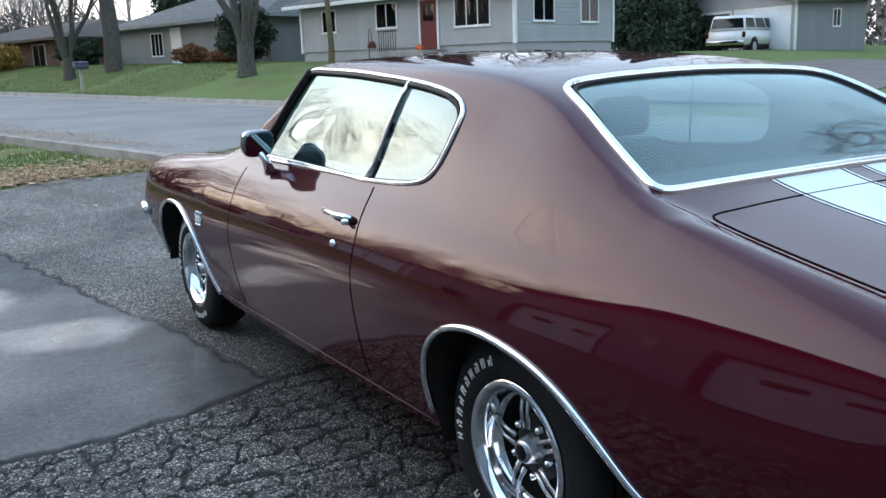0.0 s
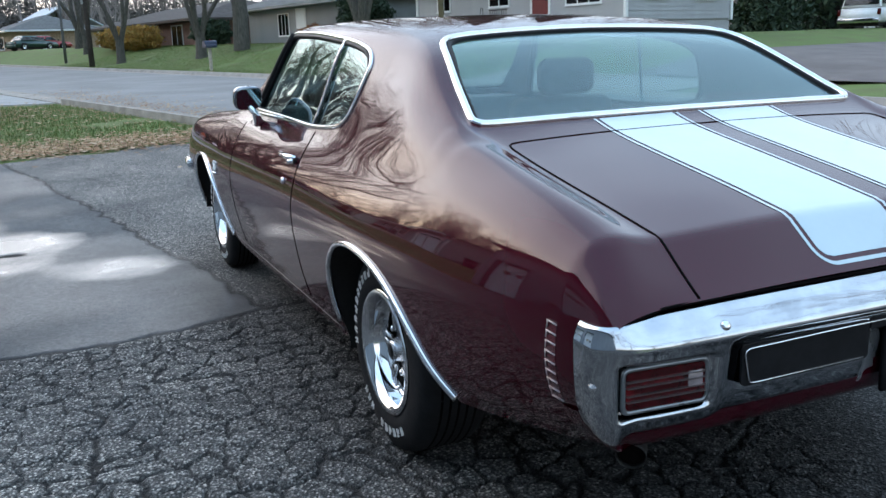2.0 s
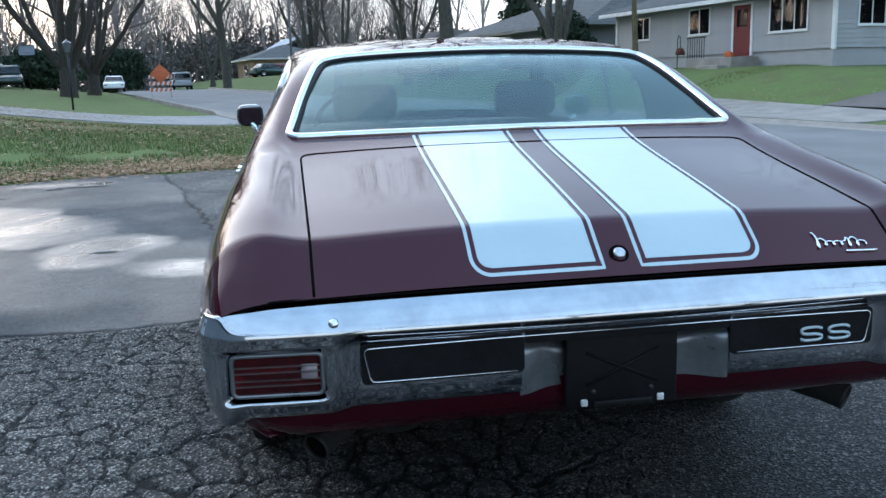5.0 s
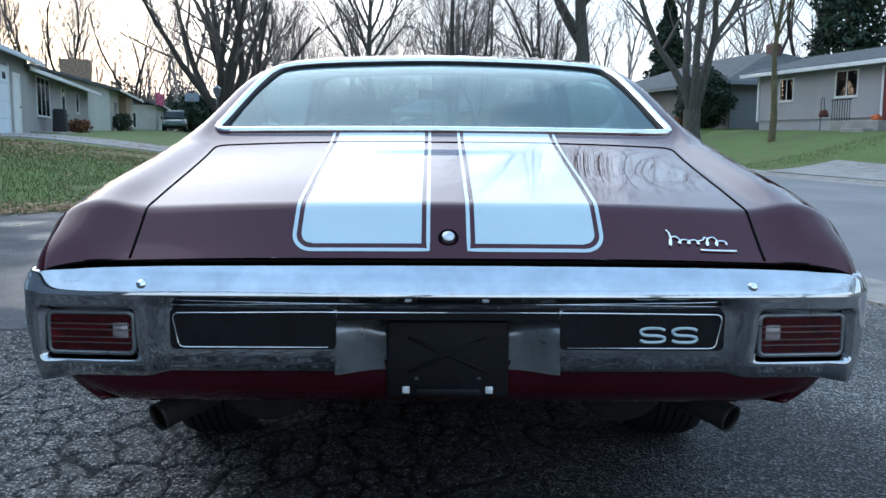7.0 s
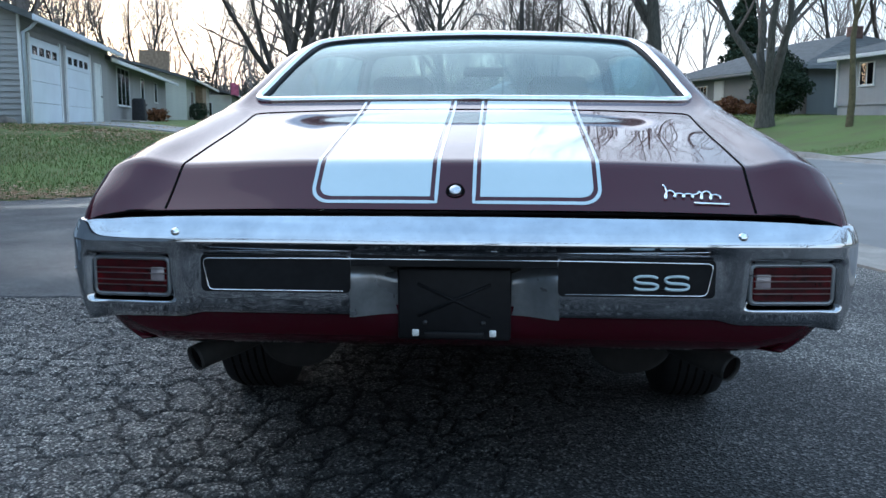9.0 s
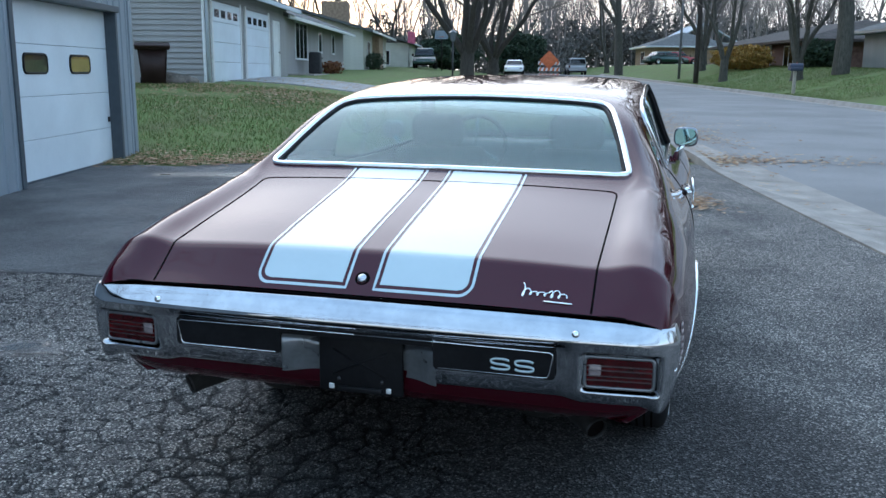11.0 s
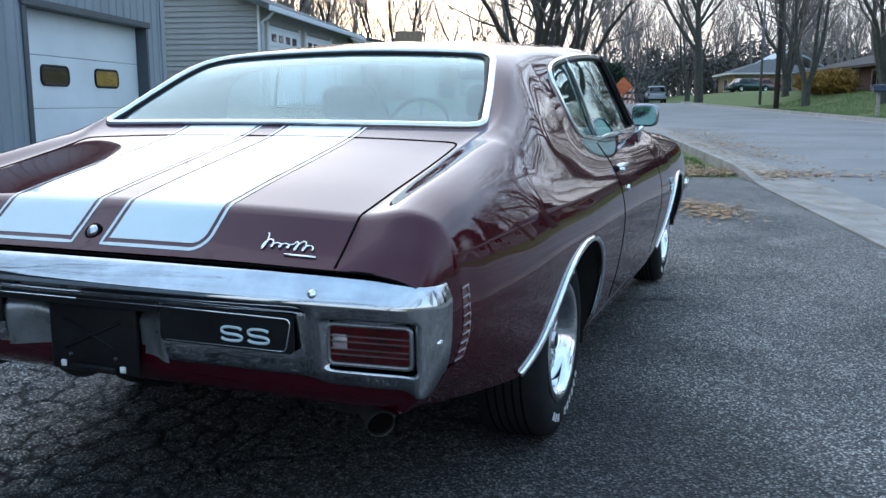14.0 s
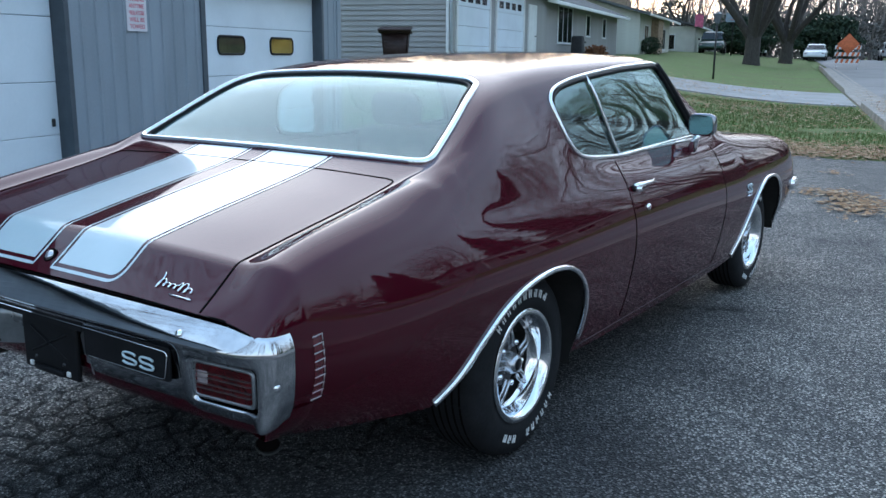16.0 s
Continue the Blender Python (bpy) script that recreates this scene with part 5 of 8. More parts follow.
# ---- door furniture, mirrors, fender badges ----
for s in (1, -1):
    xs = shell_x(2.3, 0.857)
    h = part("door_handle", tube(bmesh.new(), [Vector((s * (shell_x(y, z) + l), y, z)) for y, z, l in ((2.19, 0.856, 0.004), (2.215, 0.858, 0.020), (2.28, 0.860, 0.028), (2.36, 0.862, 0.026), (2.41, 0.863, 0.012))],
                                      [0.010, 0.013, 0.010, 0.010, 0.007], 10), CHROME, car, "chrome pull door handle")
    part("push_button", lathe(bmesh.new(), [(0.03, 0), (0.03, 0.009), (0.0, 0.012)], "x", (0, 0, 0), 14), CHROME, h).matrix_basis = pose(s * (shell_x(2.2, 0.845)), 2.2, 0.845, 0, 0, 0 if s > 0 else 180)
    part("escutcheon", tube(bmesh.new(), on_side([(y, 0.848) for y in np.linspace(2.17, 2.30, 6)], s, 0.0), 0.014, 8), BLACK, h)
    part("key_lock", lathe(bmesh.new(), [(0.010, 0), (0.010, 0.010), (0.004, 0.014), (0, 0.015)], "x", (0, 0, 0), 16), CHROME, car).matrix_basis = pose(s * shell_x(2.268, 0.763), 2.268, 0.763, 0, 0, 0 if s > 0 else 180)
    # mirror: rounded shell on a short arm
    bm = bmesh.new()
    bmesh.ops.create_uvsphere(bm, u_segments=24, v_segments=14, radius=1.0)
    for v in bm.verts:
        x, y, z = v.co
        pw = lambda q, e: math.copysign(abs(q) ** e, q)
        v.co = (pw(x, 0.55) * 0.068, (y * 0.062 if y > 0 else pw(y, 0.4) * 0.016), pw(z, 0.6) * 0.056)
    mr = part("door_mirror", bm, mat("dark chrome", (0.30, 0.31, 0.33), rough=0.12, metal=1.0, var=0.05), car, "rounded door mirror on a chrome foot")
    mr.matrix_basis = pose(s * 0.885, 3.05, 1.058, 0 if s > 0 else 13, 0, s * -4)
    bm = bmesh.new()
    prism(bm, [(x * s, z) for x, z in round_rect(-0.058, 0.058, -0.046, 0.046, 0.03)][:: s], 0.002)
    part("mirror_glass", bm, mat("mirror silver", (0.30, 0.42, 0.42), rough=0.03, metal=1.0, var=0.01), mr, smooth=False).matrix_basis = pose(0, -0.0165, 0, 90, 0, 0)
    part("mirror_foot", tube(bmesh.new(), [Vector((s * 0.835, 3.06, 0.93)), Vector((s * 0.855, 3.05, 0.985)), Vector((s * 0.88, 3.05, 1.02))], [0.026, 0.016, 0.014], 10), CHROME, mr).matrix_parent_inverse = mr.matrix_basis.inverted()
    fb = part("fender_badge", tube(bmesh.new(), on_side([(3.722, 0.628), (3.802, 0.628)], s, 0.003), 0.005, 6), CHROME, car, "small bright double-curve fender badge")
    for y0 in (3.720, 3.764):
        curve = smooth_loop([(0.038, 0.038), (0.028, 0.046), (0.010, 0.046), (0.002, 0.037), (0.010, 0.027), (0.028, 0.020), (0.037, 0.011), (0.028, 0.001), (0.010, 0.001), (0.001, 0.009)], closed=False, n=3)
        part("badge_curve", tube(bmesh.new(), on_side([(y0 + (q if s > 0 else 0.039 - q), 0.642 + z) for q, z in curve], s, 0.003), 0.0050, 6), WHITE, fb)
    part("cowl_trim", tube(bmesh.new(), on_side([(y, 0.975) for y in np.linspace(3.24, 2.2, 20)], s, 0.003), 0.007, 6), CHROME, car)

# front bumper ends just show beyond the fenders
bm = bmesh.new()
tube(bm, [Vector((x, y, 0.565)) for x, y in smooth_loop([(-0.905, 4.84), (-0.905, 4.92), (-0.86, 4.98), (-0.5, 5.02), (0, 5.03), (0.5, 5.02), (0.86, 4.98), (0.905, 4.92), (0.905, 4.84)], closed=False, n=6)], 0.042, 12)
part("front_bumper", bm, CHROME, car)
part("front_panel", boxm(-0.87, 0.87, 4.90, 4.95, 0.42, 0.80, 0.02, 3), PAINT, car)
# underbody
part("floor_pan", boxm(-0.78, 0.78, 0.46, 4.9, 0.40, 0.45), UNDER, car, smooth=False)
part("rear_axle", tube(bmesh.new(), [Vector((-0.7, 1.316, 0.32)), Vector((0.7, 1.316, 0.32))], 0.05, 12), UNDER, car)

# ---- cabin ----
part("parcel_shelf", boxm(-0.62, 0.62, 1.03, 1.42, 0.985, 1.005), TRIMB, car, smooth=False)
part("rear_seat", boxm(-0.60, 0.60, 1.42, 1.62, 0.45, 0.985, 0.05, 3), TRIMB, car)
part("cabin_side", boxm(0.765, 0.785, 1.5, 3.4, 0.40, 0.965), TRIMB, car, smooth=False)
part("cabin_side", boxm(-0.785, -0.765, 1.5, 3.4, 0.40, 0.965), TRIMB, car, smooth=False)
for s in (1, -1):
    st = part("front_seat", boxm(s * 0.36 - 0.25, s * 0.36 + 0.25, 2.18, 2.34, 0.45, 1.03, 0.06, 4), TRIMB, car, "black vinyl bucket seat")
    part("headrest", boxm(s * 0.36 - 0.14, s * 0.36 + 0.14, 2.17, 2.27, 1.04, 1.20, 0.05, 4), TRIMB, st)
    part("seat_cushion", boxm(s * 0.36 - 0.25, s * 0.36 + 0.25, 2.34, 2.85, 0.42, 0.58, 0.06, 4), TRIMB, st)
part("dashboard", boxm(-0.74, 0.74, 3.22, 3.58, 0.72, 0.985, 0.05, 4), TRIMB, car)
sw = part("steering_wheel", tube(bmesh.new(), [Vector((0.19 * math.cos(a), 0, 0.19 * math.sin(a))) for a in np.linspace(0, 2 * math.pi, 33)[:-1]], 0.013, 8, closed=True), TRIMB, car)
sw.matrix_basis = pose(-0.36, 3.05, 0.97, -22, 0, 0)
for a in (0, 120, 240):
    part("spoke", tube(bmesh.new(), [Vector((0, 0.03, 0)), Vector((0.185 * math.cos(math.radians(a + 90)), 0, 0.185 * math.sin(math.radians(a + 90))))], 0.010, 6), ALU, sw)
part("inner_mirror", boxm(-0.11, 0.11, 3.02, 3.035, 1.245, 1.295, 0.01, 2), BLACK, car)

# ---- wheels ----
def build_wheel(m, width, radius, rim, arcs):
    """A five-spoke steel wheel with a bright trim ring and white-lettered tyre; its outer face looks along +x."""
    w = width / 2
    root = new("wheel")
    root.parent = car
    root.matrix_basis = m
    prof = [(-w * 0.9, rim), (-w, rim + 0.03), (-w * 0.98, radius - 0.045), (-w * 0.86, radius - 0.012), (-w * 0.6, radius), (w * 0.6, radius), (w * 0.86, radius - 0.012), (w * 0.98, radius - 0.045), (w * 1.02, radius - 0.085),
            (w, rim + 0.03), (w * 0.92, rim + 0.006), (w * 0.84, rim - 0.004)]
    tyre = part("tyre", lathe(bmesh.new(), prof, "x", steps=64), RUBBER, root, "black tyre with raised white characters")
    for k in range(-2, 3):
        part("tread_groove", lathe(bmesh.new(), [(w * 0.24 * k - 0.004, radius + 0.0006), (w * 0.24 * k + 0.004, radius + 0.0006)], "x", steps=48), GAP, tyre)
    # characters as plain bars round the side wall
    for a0, n, step in arcs:
        for k in range(n):
            a = math.radians(a0 + (n - 1) * step / 2 - k * step)
            rr = radius - 0.068
            bm = bmesh.new()
            box(bm, -0.0015, 0.0025, 0.0035, 0.0085, -0.0135, 0.0135)
            box(bm, -0.0015, 0.0025, -0.0085, -0.0045, -0.0135, 0.004 if k % 2 else 0.0135)
            box(bm, -0.0015, 0.0025, -0.0045, 0.0035, 0.0095 if k % 3 else -0.003, 0.0135 if k % 3 else 0.002)
            ob = part("white_character", bm, RWL, tyre, smooth=False)
            ob.matrix_basis = Matrix.Translation((w * 1.008, rr * math.cos(a), rr * math.sin(a))) @ Matrix.Rotation(a - math.pi / 2, 4, "X")
    part("rim", lathe(bmesh.new(), [(w * 0.98, rim + 0.012), (w * 1.03, rim + 0.004), (w * 1.0, rim - 0.010), (w * 0.72, rim - 0.022), (w * 0.45, rim - 0.026), (w * 0.40, rim - 0.032), (w * 0.36, rim - 0.040)], "x", steps=64), CHROME, root, "polished trim ring")
    part("barrel", lathe(bmesh.new(), [(w * 0.36, rim - 0.038), (-w * 0.8, rim - 0.03), (-w * 0.8, 0.0)], "x", steps=40), UNDER, root)
    disc = part("wheel_disc", lathe(bmesh.new(), [(w * 0.22, 0.092), (w * 0.34, 0.080), (w * 0.34, 0.0)], "x", steps=40), GUN, root)
    for k in range(5):
        a = math.radians(90 + 72 * k + 8)
        bm = bmesh.new()
        for off in (-0.17, 0.17):
            p0 = Vector((w * 0.55, 0.062 * math.cos(a + off * 1.2), 0.062 * math.sin(a + off * 1.2)))
            p1 = Vector((w * 0.46, (rim - 0.036) * math.cos(a + off * 0.5), (rim - 0.036) * math.sin(a + off * 0.5)))
            tube(bm, [p0, (p0 + p1) / 2 + Vector((0.006, 0, 0)), p1], [0.0088, 0.0060, 0.0078], 8)
        part("spoke", bm, ALU, root)
        a2 = a + math.radians(36)
        part("lug_nut", lathe(bmesh.new(), [(w * 0.34, 0.011), (w * 0.34 + 0.026, 0.010), (w * 0.34 + 0.03, 0.0)], "x", (0, 0.066 * math.cos(a2) * 1.15, 0.066 * math.sin(a2) * 1.15), 10), CHROME, root)
    part("centre_cap", lathe(bmesh.new(), [(w * 0.40, 0.044), (w * 0.70, 0.034), (w * 0.78, 0.029), (w * 0.785, 0.0)], "x", steps=28), ALU, root)
    part("cap_disc", lathe(bmesh.new(), [(w * 0.786, 0.022), (w * 0.796, 0.021), (w * 0.797, 0.0)], "x", steps=24), BLACK, root)
    return root


WHEELS = ((1.316, 0.325, 0.235, 0.768), (4.159, 0.318, 0.205, 0.775))
for y, r, wd, x in WHEELS:
    build_wheel(pose(x, y, r, 0, 0, 0), wd, r, 0.192, ((98, 10, 8.4), (-62, 6, 8.2), (-112, 3, 7.5)))
    build_wheel(pose(-x, y, r, 0, 0, 180), wd, r, 0.192, ((150, 10, 8.4), (-78, 6, 8.2), (-126, 3, 7.5)))

# ---- buildings ----
SIDING = mat("grey vinyl siding", (0.33, 0.335, 0.34), rough=0.6, var=0.07, scale=1.5, bump=0.05, bump_scale=40)
SIDING_T = mat("taupe siding", (0.30, 0.295, 0.285), rough=0.65, var=0.08, scale=1.5)
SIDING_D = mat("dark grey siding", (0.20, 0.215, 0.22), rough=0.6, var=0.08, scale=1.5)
CREAM = mat("cream siding", (0.55, 0.55, 0.48), rough=0.7, var=0.08, scale=1.5)
BRICKM = mat("tan brick", (0.30, 0.22, 0.15), rough=0.9, var=0.25, scale=6, bump=0.3, bump_scale=30)
BRICKR = mat("brown brick", (0.17, 0.10, 0.08), rough=0.9, var=0.25, scale=5, bump=0.3, bump_scale=30)
SHINGLE = mat("asphalt shingles", (0.10, 0.105, 0.105), rough=0.9, var=0.25, scale=3, bump=0.5, bump_scale=30, aniso=(1, 1, 4))
SNOWY = mat("pale metal flashing", (0.55, 0.60, 0.66), rough=0.5, var=0.06)
TRIMW = mat("white trim", (0.70, 0.71, 0.70), rough=0.5, var=0.06, scale=4)
DOORW = mat("white garage door", (0.66, 0.72, 0.76), rough=0.45, var=0.06, scale=1.2, bump=0.05, bump_scale=30)
DOORR = mat("dark red door", (0.13, 0.02, 0.02), rough=0.5, var=0.1)
METAL = mat("blue-grey metal siding", (0.24, 0.275, 0.31), rough=0.5, var=0.12, scale=1.0, aniso=(3, 3, 0.5), rough_var=0.1)
METAL_D = mat("dark blue-grey trim", (0.06, 0.075, 0.09), rough=0.5, var=0.1)
FOUND = mat("foundation block", (0.36, 0.36, 0.34), rough=0.9, var=0.15, scale=3)
BARK = mat("bark", (0.055, 0.047, 0.040), rough=0.95, var=0.35, scale=6, bump=0.8, bump_scale=25, aniso=(3, 3, 0.6))
BARK_G = mat("grey bark", (0.075, 0.070, 0.058), rough=0.95, var=0.35, scale=6, bump=0.8, bump_scale=22, aniso=(3, 3, 0.6))
TWIG = mat("twigs", (0.15, 0.123, 0.108), rough=0.95, var=0.3, scale=4)
PLASTIC = mat("brown bin plastic", (0.030, 0.016, 0.014), rough=0.6, var=0.15)
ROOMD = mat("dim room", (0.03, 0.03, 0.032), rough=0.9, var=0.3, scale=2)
CURTAIN = mat("curtain", (0.12, 0.11, 0.10), rough=0.9, var=0.2, scale=10, aniso=(8, 8, 0.3))
GOLD = mat("yellow curtain", (0.72, 0.46, 0.10), rough=0.8, var=0.2, scale=6)
IRON = mat("black iron", (0.02, 0.02, 0.02), rough=0.6, var=0.2)
ORANGE = mat("orange board", (0.55, 0.14, 0.05), rough=0.6, var=0.2, scale=6)


def facing(side, w, s, z=0.0):
    """A frame on a wall: x along it, z up, -y outwards."""
    return pose(w, s, z, 0, 0, {"S": 0, "E": 90, "W": -90, "N": 180}[side])


def lap_wall(owner, length, z0, z1, m, material, lap=0.14, proud=0.0155, gable=0.0):
    """Overlapping boards on a wall, each one leaning out at its foot; gable: rows go on into a triangle this high."""
    n = max(1, round((z1 - z0) / lap))
    h = (z1 - z0) / n
    me = None
    for k in range(n):
        if me is None:
            bm = bmesh.new()
            v = [bm.verts.new(p) for p in ((0, -proud, 0), (length, -proud, 0), (length, 0, h), (0, 0, h), (0, 0, 0), (length, 0, 0))]
            bm.faces.new((v[0], v[1], v[2], v[3])), bm.faces.new((v[4], v[5], v[1], v[0]))
            ob = part("siding_board", bm, material, owner, smooth=False)
            me = ob.data
        else:
            ob = new("siding_board", me)
            ob.parent = owner
        ob.matrix_basis = m @ Matrix.Translation((0, 0, z0 + k * h))
    if gable:
        n = max(2, int(gable / lap))
        for k in range(n):
            a, b = k * gable / n, (k + 1) * gable / n
            xa, xb = length / 2 * a / gable, length / 2 * b / gable
            bm = bmesh.new()
            bm.faces.new([bm.verts.new(p) for p in ((xa, -proud, 0), (length - xa, -proud, 0), (length - xb, 0, b - a), (xb, 0, b - a))])
            part("siding_board", bm, material, owner, smooth=False).matrix_basis = m @ Matrix.Translation((0, 0, z1 + a))


def window(parent, m, x0, x1, z0, z1, bars=1, curtain=None, name="window"):
    """A white-framed window: surround, sill, mullions, panes and a flat sheet behind them, an unlit room's darkness as
    colour or a curtain.
    """
    t = 0.05
    bm = bmesh.new()
    ring = [[bm.verts.new((x, y, z)) for x, z in ((x0 - e, z0 - e), (x1 + e, z0 - e), (x1 + e, z1 + e), (x0 - e, z1 + e))] for e, y in ((t, -0.045), (0, -0.045), (0, 0.02), (t, 0.02))]
    for r, s in zip(ring, ring[1:] + ring[:1]):
        for k in range(4):
            bm.faces.new((r[k], r[(k + 1) % 4], s[(k + 1) % 4], s[k]))
    wd = part(name, bm, TRIMW, parent, smooth=False)
    wd.matrix_basis = m
    for k in range(1, bars + 1):
        x = x0 + (x1 - x0) * k / (bars + 1)
        part("mullion", boxm(x - 0.02, x + 0.02, -0.035, 0.01, z0, z1), TRIMW, wd, smooth=False)
    part("sill", boxm(x0 - t - 0.02, x1 + t + 0.02, -0.075, 0.0, z0 - t - 0.03, z0 - t), TRIMW, wd, smooth=False)
    for k in range(bars + 1):
        xa, xb = x0 + (x1 - x0) * k / (bars + 1), x0 + (x1 - x0) * (k + 1) / (bars + 1)
        p = part("pane", boxm(xa + 0.005, xb - 0.005, -0.024, -0.020, z0, z1), PANE, wd, smooth=False)
        p.visible_shadow = False
    # the room's darkness is this flat sheet's colour, close behind the panes
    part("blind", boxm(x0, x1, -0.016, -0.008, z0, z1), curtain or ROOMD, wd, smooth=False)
    return wd


def plain_door(parent, m, x0, x1, z0, z1, material, glass=True, name="door"):
    bm = boxm(x0, x1, -0.03, 0.01, z0, z1, 0.004, 1)
    d = part(name, bm, material, parent, smooth=False)
    d.matrix_basis = m
    jambs = [(x0 - 0.09, z0), (x0, z0), (x0, z1), (x1, z1), (x1, z0), (x1 + 0.09, z0), (x1 + 0.09, z1 + 0.09), (x0 - 0.09, z1 + 0.09)]
    part("door_frame", prism(bmesh.new(), jambs, 0.06, Matrix.Translation((0, 0.01, 0)) @ pose(0, 0, 0, 90, 0, 0)), TRIMW, d, smooth=False)
    if glass:
        part("pane", boxm(x0 + 0.15, x1 - 0.15, -0.036, -0.031, z0 + 1.0, z1 - 0.15), PANE, d, smooth=False)
    part("knob", lathe(bmesh.new(), [(-0.09, 0.0), (-0.085, 0.025), (-0.06, 0.03), (-0.03, 0.012)], "y", (x1 - 0.09, 0, z0 + 0.95), 10), IRON, d)
    return d


def gable_roof(parent, w0, w1, s0, s1, eave, rise, over, material, along="s", thick=0.16, fascia=None, name="roof"):
    """Two slabs with overhang, and their fascia."""
    bm = bmesh.new()
    if along == "s":
        mid = (w0 + w1) / 2
        half = (w1 - w0) / 2 + over
        drop = rise * over / ((w1 - w0) / 2)
        for sgn in (-1, 1):
            lo = [Vector((mid + sgn * half, s, eave - drop)) for s in (s0 - over, s1 + over)]
            hi = [Vector((mid, s, eave + rise)) for s in (s0 - over, s1 + over)]
            v = [bm.verts.new(p + Vector((0, 0, dz))) for dz in (0, thick) for p in (lo[0], lo[1], hi[1], hi[0])]
            for f in ((0, 1, 2, 3), (4, 5, 6, 7), (0, 1, 5, 4), (1, 2, 6, 5), (3, 0, 4, 7), (2, 3, 7, 6)):
                bm.faces.new([v[i] for i in f])
    else:
        mid = (s0 + s1) / 2
        half = (s1 - s0) / 2 + over
        drop = rise * over / ((s1 - s0) / 2)
        for sgn in (-1, 1):
            lo = [Vector((w, mid + sgn * half, eave - drop)) for w in (w0 - over, w1 + over)]
            hi = [Vector((w, mid, eave + rise)) for w in (w0 - over, w1 + over)]
            v = [bm.verts.new(p + Vector((0, 0, dz))) for dz in (0, thick) for p in (lo[0], lo[1], hi[1], hi[0])]
            for f in ((0, 1, 2, 3), (4, 5, 6, 7), (0, 1, 5, 4), (1, 2, 6, 5), (3, 0, 4, 7), (2, 3, 7, 6)):
                bm.faces.new([v[i] for i in f])
    bmesh.ops.recalc_face_normals(bm, faces=bm.faces)
    r = part(name, bm, material, parent, smooth=False)
    if along == "s":
        for sgn, wv in ((-1, w0), (1, w1)):
            x = (w0 + w1) / 2 + sgn * half
            part("gutter", boxm(x - 0.06 if sgn < 0 else x - 0.02, x + 0.02 if sgn < 0 else x + 0.06, s0 - over, s1 + over, eave - drop - 0.02, eave - drop + 0.13, 0.02, 2), fascia or TRIMW, r, smooth=False)
    return r


def hip_roof(parent, w0, w1, s0, s1, eave, rise, over, material, inset, fascia=None):
    bm = bmesh.new()
    a, b, c, d = w0 - over, w1 + over, s0 - over, s1 + over
    mid = (w0 + w1) / 2
    lo = [bm.verts.new(p) for p in ((a, c, eave), (b, c, eave), (b, d, eave), (a, d, eave))]
    hi = [bm.verts.new(p) for p in ((mid, c + inset, eave + rise), (mid, d - inset, eave + rise))]
    for f in ((lo[0], lo[1], hi[0]), (lo[1], lo[2], hi[1], hi[0]), (lo[2], lo[3], hi[1]), (lo[3], lo[0], hi[0], hi[1]), (lo[3], lo[2], lo[1], lo[0])):
        bm.faces.new(f)
    r = part("roof", bm, material, parent, smooth=False)
    part("fascia", boxm(a - 0.02, b + 0.02, c - 0.02, d + 0.02, eave - 0.16, eave - 0.004), fascia or TRIMW, r, smooth=False)
    return r


def core(parent, w0, w1, s0, s1, z0, z1, material, name="wall_core"):
    return part(name, boxm(w0, w1, s0, s1, z0, z1), material, parent, smooth=False)


# --- the metal workshop beside the driveway ---
shop_m = TOWN @ Matrix.Translation((-4.92, 6.40, 0)) @ Matrix.Rotation(math.radians(2.0), 4, "Z")
shop = thing("workshop", "blue-grey ribbed metal workshop with white overhead doors", "garage", shop_m)
SH_TOP = 3.55
bays = [(-4.3, -1.02), (1.52, 4.72)]        # door openings along the wall


def ribbed(bm, y0, y1, z0, z1):
    """Ribbed sheet in the plane x = 0, facing +x."""
    prof = []
    y = y0
    k = 0
    while y < y1 - 1e-6:
        step = [(0.0, 0.0), (0.165, 0.0), (0.178, 0.016), (0.212, 0.016), (0.225, 0.0)]
        for dy, dx in step[:-1]:
            if y + dy < y1:
                prof.append((y + dy, dx))
        y += 0.225
        k += 1
    prof.append((y1, 0.0))
    lo = [bm.verts.new((x, yy, z0)) for yy, x in prof]
    hi = [bm.verts.new((x, yy, z1)) for yy, x in prof]
    for i in range(len(prof) - 1):
        bm.faces.new((lo[i], lo[i + 1], hi[i + 1], hi[i]))
    return bm


spans = [(-11.0, bays[0][0] - 0.1, -0.2, SH_TOP), (bays[0][1] + 0.12, bays[1][0] - 0.10, -0.2, SH_TOP), (bays[1][1] + 0.12, 5.46, -0.2, SH_TOP), (bays[0][0] - 0.1, bays[0][1] + 0.12, 2.26, SH_TOP), (bays[1][0] - 0.10, bays[1][1] + 0.12, 2.30, SH_TOP)]
for a in spans:
    part("wall_sheet", ribbed(bmesh.new(), *a), METAL, shop, smooth=False)
part("side_wall", boxm(-9.0, -0.02, 5.40, 5.45, -0.2, SH_TOP), METAL, shop, smooth=False)
part("rear_wall", boxm(-9.0, -8.9, -11, 5.40, -0.2, SH_TOP), METAL, shop, smooth=False)
part("corner_trim", boxm(-0.03, 0.024, 5.34, 5.47, -0.2, SH_TOP, 0.004, 1), METAL, shop, smooth=False)
part("roof", prism(bmesh.new(), [(-9.3, SH_TOP), (0.35, SH_TOP), (0.35, SH_TOP + 0.12), (-4.5, SH_TOP + 1.2), (-9.3, SH_TOP + 0.12)], 16.9, Matrix.Translation((0, 5.75, 0)) @ pose(0, 0, 0, 90, 0, 0)), METAL_D, shop, smooth=False)
